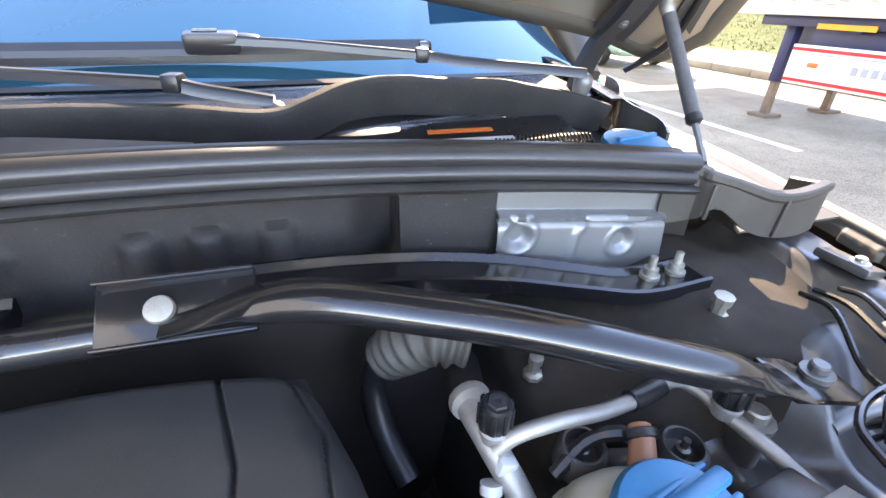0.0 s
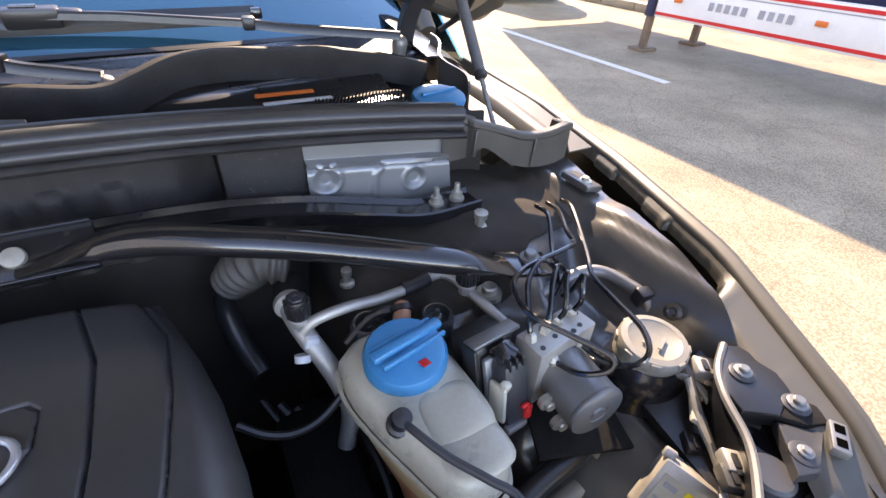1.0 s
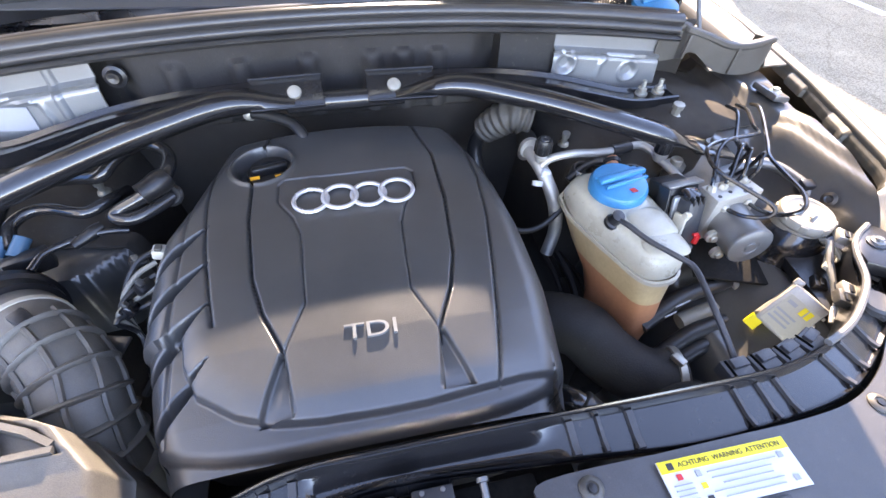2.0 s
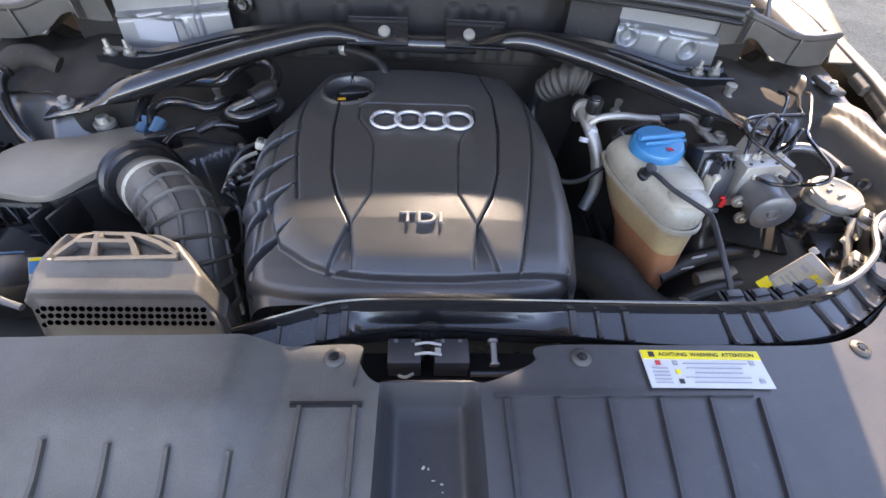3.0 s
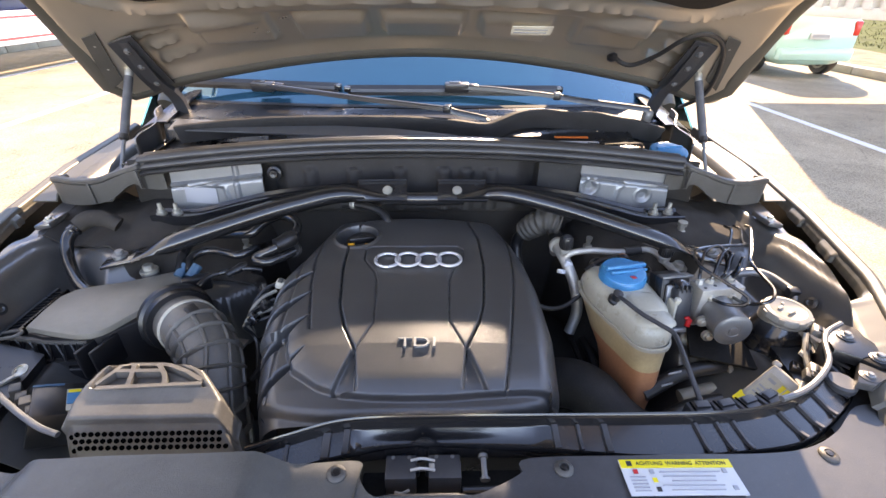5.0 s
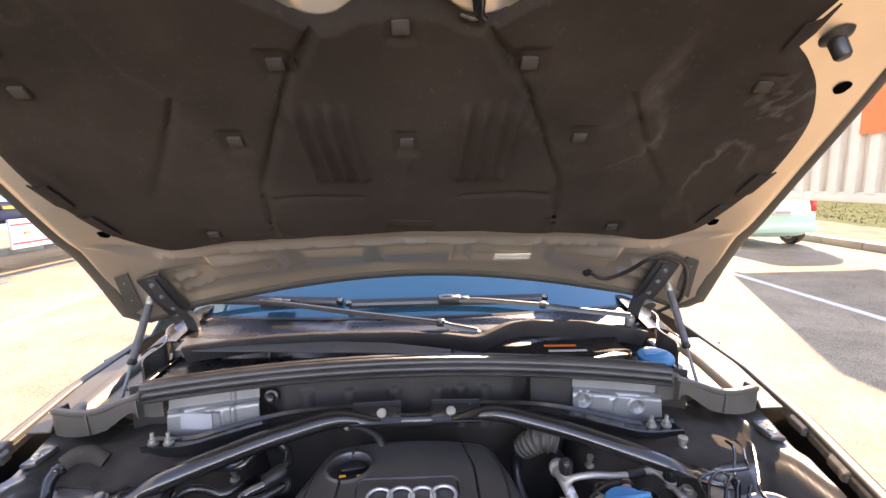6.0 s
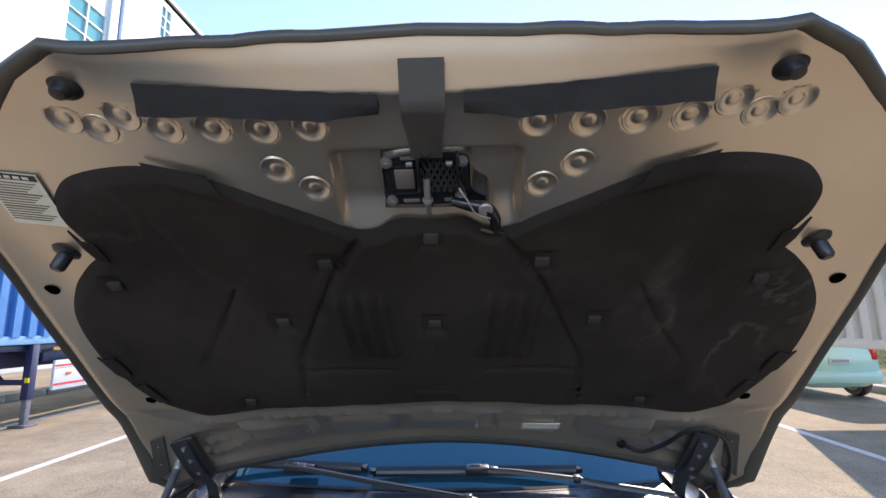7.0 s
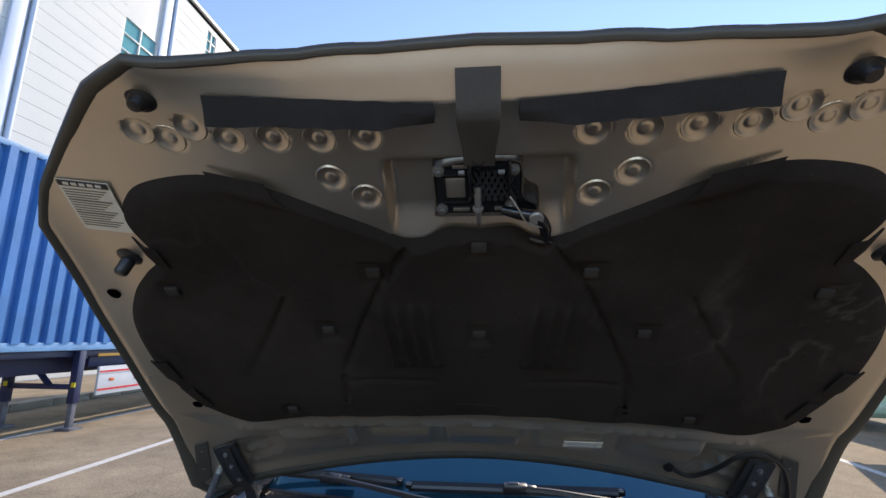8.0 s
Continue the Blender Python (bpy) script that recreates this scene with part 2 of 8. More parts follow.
M["worn_leg"] = mat("worn_grey_steel", (0.13, 0.13, 0.15), 0.6, vary=0.5, scale=6, bump=0.2, fine=60)
# lighter copy of the container blue: weathering plus sunlight put into the colour
M["rail_blue"] = mat("sunlit_blue_rail", (0.13, 0.30, 0.52), 0.5, vary=0.3, scale=2.5, fine=40, bump=0.2)
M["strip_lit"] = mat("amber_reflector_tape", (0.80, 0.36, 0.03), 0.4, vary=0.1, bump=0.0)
M["window"] = mat("green_window", (0.10, 0.32, 0.33), 0.08, vary=0.1, scale=1, bump=0.0)


def felt_dust(m):
    """Pale dust caught along crooked creases of the felt."""
    nt = m.node_tree
    b, N, L = nt.nodes["Principled BSDF"], nt.nodes.new, nt.links.new
    src = b.inputs["Base Color"].links[0].from_socket
    tc = N("ShaderNodeTexCoord")
    vein = N("ShaderNodeTexNoise")
    vein.inputs["Scale"].default_value, vein.inputs["Detail"].default_value, vein.inputs["Distortion"].default_value = 3.2, 5, 0.6
    L(tc.outputs["Object"], vein.inputs["Vector"])
    off = N("ShaderNodeMath")
    off.operation, off.inputs[1].default_value = "SUBTRACT", 0.5
    L(vein.outputs["Fac"], off.inputs[0])
    ab = N("ShaderNodeMath")
    ab.operation = "ABSOLUTE"
    L(off.outputs[0], ab.inputs[0])
    line = N("ShaderNodeMapRange")
    line.inputs["From Min"].default_value, line.inputs["From Max"].default_value = 0.0, 0.022
    line.inputs["To Min"].default_value, line.inputs["To Max"].default_value = 1.0, 0.0
    L(ab.outputs[0], line.inputs["Value"])
    zone = N("ShaderNodeTexNoise")
    zone.inputs["Scale"].default_value, zone.inputs["Detail"].default_value = 2.6, 4
    L(tc.outputs["Object"], zone.inputs["Vector"])
    zm = N("ShaderNodeMapRange")
    zm.inputs["From Min"].default_value, zm.inputs["From Max"].default_value = 0.48, 0.70
    L(zone.outputs["Fac"], zm.inputs["Value"])
    far = N("ShaderNodeVectorMath")
    far.operation, far.inputs[1].default_value = "DISTANCE", (0.53, -0.55, 0.38)
    L(tc.outputs["Object"], far.inputs[0])
    spot = N("ShaderNodeMapRange")
    spot.inputs["From Min"].default_value, spot.inputs["From Max"].default_value = 0.10, 0.24
    spot.inputs["To Min"].default_value, spot.inputs["To Max"].default_value = 1.0, 0.16
    L(far.outputs["Value"], spot.inputs["Value"])
    fine = N("ShaderNodeTexNoise")
    fine.inputs["Scale"].default_value, fine.inputs["Detail"].default_value = 60, 4
    L(tc.outputs["Object"], fine.inputs["Vector"])
    k = N("ShaderNodeMath")
    k.operation = "MULTIPLY"
    L(line.outputs[0], k.inputs[0])
    L(zm.outputs[0], k.inputs[1])
    k2 = N("ShaderNodeMath")
    k2.operation = "MULTIPLY"
    L(k.outputs[0], k2.inputs[0])
    L(fine.outputs["Fac"], k2.inputs[1])
    k3 = N("ShaderNodeMath")
    k3.operation = "MULTIPLY"
    L(k2.outputs[0], k3.inputs[0])
    L(spot.outputs[0], k3.inputs[1])
    mx = N("ShaderNodeMix")
    mx.data_type = "RGBA"
    L(k3.outputs[0], mx.inputs[0])
    L(src, mx.inputs[6])
    mx.inputs[7].default_value = (0.19, 0.168, 0.14, 1)
    L(mx.outputs[2], b.inputs["Base Color"])


felt_dust(M["wool"])


# ---- modelling helpers ----
BASE = {}


def thing(name, at, label, category, group="", kind=""):
    """An Empty at the base of a thing."""
    ob = new(name)
    ob.location, ob.empty_display_size = at, 0.05
    BASE[ob] = Vector(at)
    return tagged(ob, label, category, group, kind)


def part(name, bm, material, parent=None, label="", sharp=40):
    """Links a bmesh, modelled in world metres, as one mesh under a thing or a part."""
    me = bpy.data.meshes.new(name)
    origin = BASE.get(parent, Vector((0, 0, 0)))
    bmesh.ops.recalc_face_normals(bm, faces=bm.faces)
    bmesh.ops.translate(bm, verts=bm.verts, vec=-origin)
    bm.to_mesh(me)
    bm.free()
    me.materials.append(M[material])
    me.shade_smooth()
    me.set_sharp_from_angle(angle=radians(sharp))
    ob = new(name, me)
    if parent:
        ob.parent = parent
        BASE[ob] = origin
    return tagged(ob, label)


def solo(name, bm, material, at, label, category, group="", kind="", sharp=40):
    """A thing that is one mesh."""
    BASE["solo"] = Vector(at)
    bmesh.ops.translate(bm, verts=bm.verts, vec=-Vector(at))
    ob = part(name, bm, material, None, "", sharp)
    ob.location = at
    BASE[ob] = Vector(at)
    return tagged(ob, label, category, group, kind)


def box(c, s, rot=(0, 0, 0), bev=0.003, bm=None, seg=2):
    bm = bm or bmesh.new()
    got = bmesh.ops.create_cube(bm, size=1)
    vs = got["verts"]
    for v in vs:
        v.co = Vector((v.co.x * s[0], v.co.y * s[1], v.co.z * s[2]))
    if bev:
        es = list({e for v in vs for e in v.link_edges})
        r = bmesh.ops.bevel(bm, geom=es, offset=min(bev, min(s) * 0.45), segments=seg, affect="EDGES", profile=0.5)
        vs = list({v for f in r["faces"] for v in f.verts} | {v for v in vs if v.is_valid})
    bmesh.ops.transform(bm, verts=vs, matrix=pose(*c, *rot))
    return bm


def smooth(pts, n=6):
    """Catmull-Rom points through pts (tuples of any length)."""
    if len(pts) < 3 or n < 2:
        return [tuple(p) for p in pts]
    P = np.array([pts[0], *pts, pts[-1]], float)
    P[0], P[-1] = 2 * P[1] - P[2], 2 * P[-2] - P[-3]
    out = []
    for i in range(1, len(P) - 2):
        for k in range(n):
            t = k / n
            out.append(tuple(0.5 * (2 * P[i] + (P[i + 1] - P[i - 1]) * t + (2 * P[i - 1] - 5 * P[i] + 4 * P[i + 1] - P[i + 2]) * t * t
                                    + (3 * P[i] - P[i - 1] - 3 * P[i + 1] + P[i + 2]) * t ** 3)))
    return [tuple(float(c) for c in p) for p in out + [tuple(P[-2])]]


def skin(bm, rings, caps=True, close=True):
    """Faces between rings of points."""
    vs = [[bm.verts.new(p) for p in r] for r in rings]
    n = len(vs[0])
    for a, b in zip(vs, vs[1:]):
        for i in range(n if close else n - 1):
            j = (i + 1) % n
            bm.faces.new((a[i], a[j], b[j], b[i]))
    if caps and close:
        bm.faces.new(vs[0][::-1])
        bm.faces.new(vs[-1])
    return bm


def tube(pts, r, n=10, steps=6, bm=None, wave=0.0, every=0.01):
    """A round tube along a curve; r is a radius or a list of radii, one a point. wave: the depth of ring corrugations."""
    bm = bm or bmesh.new()
    rs = r if isinstance(r, (list, tuple)) else [r] * len(pts)
    dense = smooth([(*p, q) for p, q in zip(pts, rs)], steps)
    P = [Vector(p[:3]) for p in dense]
    rings, side = [], None
    run = 0.0
    for i, p in enumerate(P):
        t = (P[min(i + 1, len(P) - 1)] - P[max(i - 1, 0)]).normalized()
        if side is None:
            side = t.cross(Vector((0, 0, 1)) if abs(t.z) < 0.9 else Vector((1, 0, 0))).normalized()
        side = (side - t * side.dot(t)).normalized()
        up = t.cross(side)
        run += (p - P[i - 1]).length if i else 0
        rad = dense[i][3] + (wave * math.sin(2 * math.pi * run / every) if wave else 0)
        rings.append([p + rad * (math.cos(a) * side + math.sin(a) * up) for a in (2 * math.pi * k / n for k in range(n))])
    return skin(bm, rings)


def lathe(c, prof, axis=(0, 0, 1), n=24, bm=None, caps=True):
    """Turns a profile of (radius, height) round an axis from c."""
    bm = bm or bmesh.new()
    q = Vector((0, 0, 1)).rotation_difference(Vector(axis)).to_matrix()
    c = Vector(c)
    rings = [[c + q @ Vector((max(r, 1e-4) * math.cos(2 * math.pi * k / n), max(r, 1e-4) * math.sin(2 * math.pi * k / n), h)) for k in range(n)] for r, h in prof]
    return skin(bm, rings, caps)


def prism(outline, z0, z1, bev=0.0, bm=None, inset=0.0):
    """A block over a flat outline, its upper edge rounded."""
    bm = bm or bmesh.new()
    n = len(outline)
    cx, cy = sum(p[0] for p in outline) / n, sum(p[1] for p in outline) / n
    levels = [(z0, 0), (z1 - bev, inset), (z1 - bev * 0.3, inset + bev * 0.3), (z1, inset + bev)] if bev else [(z0, 0), (z1, inset)]
    rings = []
    for z, ins in levels:
        ring = []
        for x, y in outline:
            d = math.hypot(x - cx, y - cy) or 1
            ring.append((x - (x - cx) / d * ins, y - (y - cy) / d * ins, z))
        rings.append(ring)
    return skin(bm, rings)


def sheet(x0, x1, y0, y1, nx, ny, f, thick=0.004, keep=None, bm=None):
    """A curved sheet z = f(x, y) with a thickness."""
    bm = bm or bmesh.new()
    g = [[bm.verts.new((x, y, f(x, y))) for x in np.linspace(x0, x1, nx + 1).tolist()] for y in np.linspace(y0, y1, ny + 1).tolist()]
    for j in range(ny):
        for i in range(nx):
            q = (g[j][i], g[j][i + 1], g[j + 1][i + 1], g[j + 1][i])
            if keep is None or keep(*(sum((v.co for v in q), Vector()) / 4)[:2]):
                bm.faces.new(q)
    bmesh.ops.delete(bm, geom=[v for v in bm.verts if not v.link_faces], context="VERTS")
    if thick:
        bmesh.ops.recalc_face_normals(bm, faces=bm.faces)
        if sum(fc.normal.z for fc in bm.faces) < 0:
            bmesh.ops.reverse_faces(bm, faces=bm.faces)
        bmesh.ops.solidify(bm, geom=bm.faces[:], thickness=thick)
    return bm


def sweep(path, prof, steps=4, up=(0, 0, 1), bm=None, close=True):
    """Carries a profile of (out, up) along a curve; out is to the right of the way."""
    bm = bm or bmesh.new()
    P = [Vector(p) for p in smooth(path, steps)]
    rings = []
    for i, p in enumerate(P):
        t = (P[min(i + 1, len(P) - 1)] - P[max(i - 1, 0)]).normalized()
        s = t.cross(Vector(up)).normalized()
        u = s.cross(t)
        rings.append([p + a * s + b * u for a, b in prof])
    return skin(bm, rings, close=close)


def step(a, b, x):
    t = min(1, max(0, (x - a) / (b - a)))
    return t * t * (3 - 2 * t)


def near(x, y, line):
    """The distance from a point to a broken line."""
    best = 9.0
    for (ax, ay), (bx, by) in zip(line, line[1:]):
        dx, dy = bx - ax, by - ay
        t = min(1, max(0, ((x - ax) * dx + (y - ay) * dy) / (dx * dx + dy * dy + 1e-12)))
        best = min(best, math.hypot(x - ax - t * dx, y - ay - t * dy))
    return best


def hexbolt(name, c, r, parent, axis=(0, 0, 1), material="zinc", flange=True):
    q = [(r * 1.7, -0.004), (r * 1.7, 0.002), (r * 1.2, 0.003)] if flange else [(r, -0.004)]
    bm = lathe(c, q + [(r * 1.0, 0.003), (r * 1.0, r * 1.1), (r * 0.8, r * 1.3), (0, r * 1.3)], axis, 12 if flange else 6)
    return part(name, bm, material, parent, "", 30)


def text(body, size, m, material, parent, name="lettering", depth=0.0006, spread=1.0):
    cu = bpy.data.curves.new(name, "FONT")
    cu.body, cu.size, cu.extrude, cu.align_x, cu.align_y = body, size, depth, "CENTER", "CENTER"
    cu.space_character = spread
    tmp = new("text_shape", cu)
    me = bpy.data.meshes.new_from_object(tmp.evaluated_get(bpy.context.evaluated_depsgraph_get()))
    bpy.data.objects.remove(tmp)
    me.name = name
    me.transform(m)
    me.transform(Matrix.Translation(-BASE.get(parent, Vector())))
    me.materials.clear()
    me.materials.append(M[material])
    ob = new(name, me)
    ob.parent = parent
    BASE[ob] = BASE.get(parent, Vector())
    return ob


# ---- the yard ----
def ground():
    bm = bmesh.new()
    for x, y in ((-1500, -1500), (1500, -1500), (1500, 1500), (-1500, 1500)):
        bm.verts.new((x, y, 0))
    bm.faces.new(bm.verts)
    tagged(part("ground", bm, "asphalt"), "worn coarse grey-beige asphalt of a sunny yard", "ground", kind="structure")


def painted_line(x, y0, y1, w=0.12):
    bm = box((x, (y0 + y1) / 2, 0.003), (w, y1 - y0, 0.006), bev=0)
    tagged(part("parking_line", bm, "line"), "worn white parking line on the asphalt", "road marking", "parking lines", "structure")


def kerb(x, w, y0, y1, name="kerb"):
    root = thing(name, (x, y0, 0), "pale concrete kerb along the yard", "kerb", kind="structure")
    one = None
    y = y0
    while y < y1:
        if one is None:
            one = part("kerb_stone", box((x, y + 0.495, 0.075), (w, 0.985, 0.17), bev=0.02), "concrete", root)
        else:
            o = new("kerb_stone", one.data)
            o.parent, o.location = root, (0, y - y0, 0)
        y += 1.0


ground()
painted_line(5.03, 3.75, 8.4)
painted_line(-5.0, 2.5, 8.2)
painted_line(-7.6, 2.0, 14.0, 0.1)
kerb(9.3, 0.3, -8, 34)
kerb(-10.2, 0.3, -6, 34)


def verge():
    random.seed(3)
    f = lambda x, y: 0.14 + 0.10 * step(9.5, 12, x) + 0.9 * step(12.5, 20, x) + 0.05 * noise.noise((x * 0.9, y * 0.9, 0)) * step(9.45, 9.8, x)
    tagged(part("verge", sheet(9.45, 11.6, -10, 45, 8, 110, f, 0.1), "ground_dry"), "dry sandy verge behind the kerb", "verge", kind="structure")
    tagged(part("grass_bank", sheet(11.6, 30, -10, 45, 46, 110, lambda x, y: f(x, y) + 0.004, 0.1), "grass"), "dry olive grass bank behind the sandy verge", "bank", kind="structure")
    bm = bmesh.new()
    for _ in range(20000):
        x, y = random.uniform(10.6, 24), random.uniform(0, 42)
        if noise.noise((x * 0.5, y * 0.5, 3)) + 0.16 * (x - 11.6) < 0:
            continue
        z, h, a = f(x, y), random.uniform(0.025, 0.075), random.uniform(0, 6.28)
        dx, dy, lean = 0.014 * math.cos(a), 0.014 * math.sin(a), random.uniform(-0.08, 0.08)
        vs = [bm.verts.new(p) for p in ((x - dx, y - dy, z), (x + dx, y + dy, z), (x + dx * 0.4 + lean, y + dy * 0.4, z + h), (x - dx * 0.2 + lean, y - dy * 0.2, z + h))]
        bm.faces.new(vs)
    tagged(part("grass", bm, "grass"), "short olive grass on the verge", "grass", kind="stuff")


verge()


def corrugated(x, y0, y1, z0, z1, out, pitch=0.28, depth=0.075):
    """A container's side wall along y, folded in trapezoids; out: the side that it faces."""
    prof = []
    y = y0
    while y < y1 - pitch:
        prof += [(x + out * depth, y), (x + out * depth, y + pitch * 0.46), (x, y + pitch * 0.56), (x, y + pitch * 0.90)]
        y += pitch
    prof.append((x, y1))
    bm = bmesh.new()
    skin(bm, [[(a, b, z0) for a, b in prof], [(a, b, z1) for a, b in prof]], caps=False, close=False)
    return bm


def container(name, face, width, y0, y1, z0, z1, out, material, rail, label):
    back = face - out * width
    mid = (face + back) / 2
    root = thing(name, (mid, y0, z0), label, "container")
    part("side_wall", corrugated(face - out * 0.05, y0 + 0.08, y1 - 0.08, z0 + 0.12, z1 - 0.08, out), material, root, sharp=20)
    part("rear_side_wall", corrugated(back + out * 0.05, y0 + 0.08, y1 - 0.08, z0 + 0.12, z1 - 0.08, -out), material, root, sharp=20)
    for z, h in ((z0 + 0.07, 0.14), (z1 - 0.05, 0.1)):
        for x in (face - out * 0.04, back + out * 0.04):
            part("rail", box((x, (y0 + y1) / 2, z), (0.09, y1 - y0, h), bev=0.01), rail, root)
    for y in (y0 + 0.06, y1 - 0.06):
        part("end_wall", box((mid, y, (z0 + z1) / 2), (width - 0.1, 0.06, z1 - z0 - 0.1), bev=0.01), material, root)
        for x in (face - out * 0.05, back + out * 0.05):
            part("corner_post", box((x, y, (z0 + z1) / 2), (0.14, 0.15, z1 - z0), bev=0.015), material, root)
    part("roof", box((mid, (y0 + y1) / 2, z1 - 0.02), (width - 0.12, y1 - y0 - 0.12, 0.05), bev=0.01), material, root)
    part("floor", box((mid, (y0 + y1) / 2, z0 + 0.1), (width - 0.12, y1 - y0 - 0.12, 0.08), bev=0.01), material, root)
    return root


def semi_trailer(name, face, width, y0, y1, deck, out, legs, guard0, guard1, label):
    """A chassis under a container with landing legs, a side guard and wheels."""
    mid = face - out * width / 2
    root = thing(name, (mid, y0, 0), label, "trailer")
    for dx in (-0.45, 0.45):
        part("chassis_beam", box((mid + dx, (y0 + y1) / 2, deck - 0.22), (0.14, y1 - y0, 0.42), bev=0.01), "chassis", root)
    part("side_beam", box((face - out * 0.18, (y0 + y1) / 2, deck - 0.06), (0.1, y1 - y0, 0.11), bev=0.01), "chassis", root)
    part("side_beam", box((face - out * 0.28, (guard0 + guard1) / 2, deck - 0.21), (0.08, guard1 - guard0, 0.24), bev=0.01), "chassis", root)
    for k, w in ((0.44, 0.86), (0.94, 0.09)):
        part("marker_strip", box((face - out * 0.12, guard0 + (guard1 - guard0) * k, deck - 0.10), (0.02, (guard1 - guard0) * w, 0.055), bev=0), "strip_lit", root, "amber reflective strip")
    y = y0 + 0.6
    while y < y1:
        part("cross_member", box((mid, y, deck - 0.1), (width - 0.3, 0.08, 0.12), bev=0.005), "chassis", root)
        y += 1.6
    for lx, y in legs:
        leg = part("landing_leg", box((lx, y, deck / 2 + 0.22), (0.13, 0.13, deck - 0.44), bev=0.01), "chassis", root)
        metal = "rust" if out < 0 else "worn_leg"
        part("leg_tube", box((lx, y, 0.3), (0.09, 0.09, 0.6), bev=0.008), metal, leg)
        part("foot", box((lx, y, 0.02), (0.30, 0.26, 0.04), bev=0.008), metal, leg)
        if out > 0:
            part("reflector", box((lx + 0.03, y - 0.07, deck - 0.60), (0.07, 0.02, 0.08), bev=0), "yellow", leg)
    if out > 0:
        (xa, ya), (xb, yb) = legs
        part("leg_brace", box(((xa + xb) / 2, ya, 0.72), (abs(xb - xa), 0.07, 0.09), bev=0.008), "chassis", root)
        part("leg_brace", tube([(xa - 0.5, ya, 0.74), (xb + 0.25, ya + 0.02, deck - 0.1)], 0.05, 6, 1), "chassis", root)
    for z, h, m in ((0.70, 0.42, "guard") if out < 0 else (0.79, 0.52, "guard"),):
        g = part("side_guard", box((face - out * 0.02, (guard0 + guard1) / 2, z), (0.05, guard1 - guard0, h), bev=0.008), m, root, "white side guard with red stripes")
        for dz in (0.165, -0.165):
            part("red_stripe", box((face + out * 0.009, (guard0 + guard1) / 2, z + dz), (0.008, guard1 - guard0 - 0.02, 0.035), bev=0), "red", g)
        part("groove", box((face + out * 0.006, (guard0 + guard1) / 2, z + 0.12), (0.006, guard1 - guard0 - 0.02, 0.012), bev=0), "grey", g)
        y = guard1 - 0.3 if out < 0 else guard0 + 0.3
        for k in range(4):
            yy = y - 1.65 * k if out < 0 else y + 1.65 * k
            if guard0 < yy < guard1:
                part("marker_lamp", box((face + out * 0.016, yy, z + 0.01), (0.02, 0.11, 0.05), bev=0.006), "orange", g)
        # plain bars where a maker's name stands
        c = (guard1 - 0.75) if out < 0 else guard0 + 0.9
        for k in range(10):
            if k != 5:
                part("name_bar", box((face + out * 0.009, c - 0.1 * k * (1 if out < 0 else -1), z), (0.006, 0.06, 0.085), bev=0), "grey", g)
    for k in range(3):
        yy = (y0 + 1.2 + 1.3 * k)
        for x in (face - out * 0.35, mid - (face - out * 0.35 - mid)):
            w = part("wheel", lathe((x - 0.15, yy, 0.5), [(0.05, 0.0), (0.3, 0.02), (0.46, 0.0), (0.5, 0.05), (0.5, 0.25), (0.46, 0.3), (0.3, 0.28), (0, 0.25)], (1, 0, 0), 28), "rubber", root)
            part("rim", lathe((x - 0.155, yy, 0.5), [(0, 0.0), (0.2, 0.03), (0.28, 0.0), (0.28, 0.31), (0.2, 0.28), (0, 0.31)], (1, 0, 0), 20), "alu", w)
    return root


semi_trailer("semi_trailer", 5.85, 2.45, -7.5, 5.45, 1.2, -1, ((6.16, 5.12), (7.28, 5.12)), -2.0, 4.82, "navy container semi-trailer with a white side guard, parked on asphalt")
right_box = container("shipping_container", 5.85, 2.45, -7.6, 8.85, 1.2, 3.95, -1, "box_cream", "box_cream", "weathered cream shipping container on a semi-trailer")
for y, z, w, h, m in ((5.72, 2.55, 0.36, 0.9, "orange"), (5.2, 2.55, 0.5, 0.9, "box_blue"), (4.5, 2.55, 0.5, 0.9, "orange")):
    part("painted_block", box((5.795, y, z), (0.012, w, h), bev=0), m, right_box, "plain painted block of a large sign")
semi_trailer("semi_trailer", -7.2, 2.45, -4.0, 16.0, 1.36, 1, ((-7.27, 7.57), (-8.6, 7.57)), 7.96, 13.5, "navy container semi-trailer with one landing leg on asphalt")
container("shipping_container", -7.2, 2.45, -4.2, 16.2, 1.36, 4.55, 1, "box_blue", "rail_blue", "weathered blue corrugated shipping container on a semi-trailer")


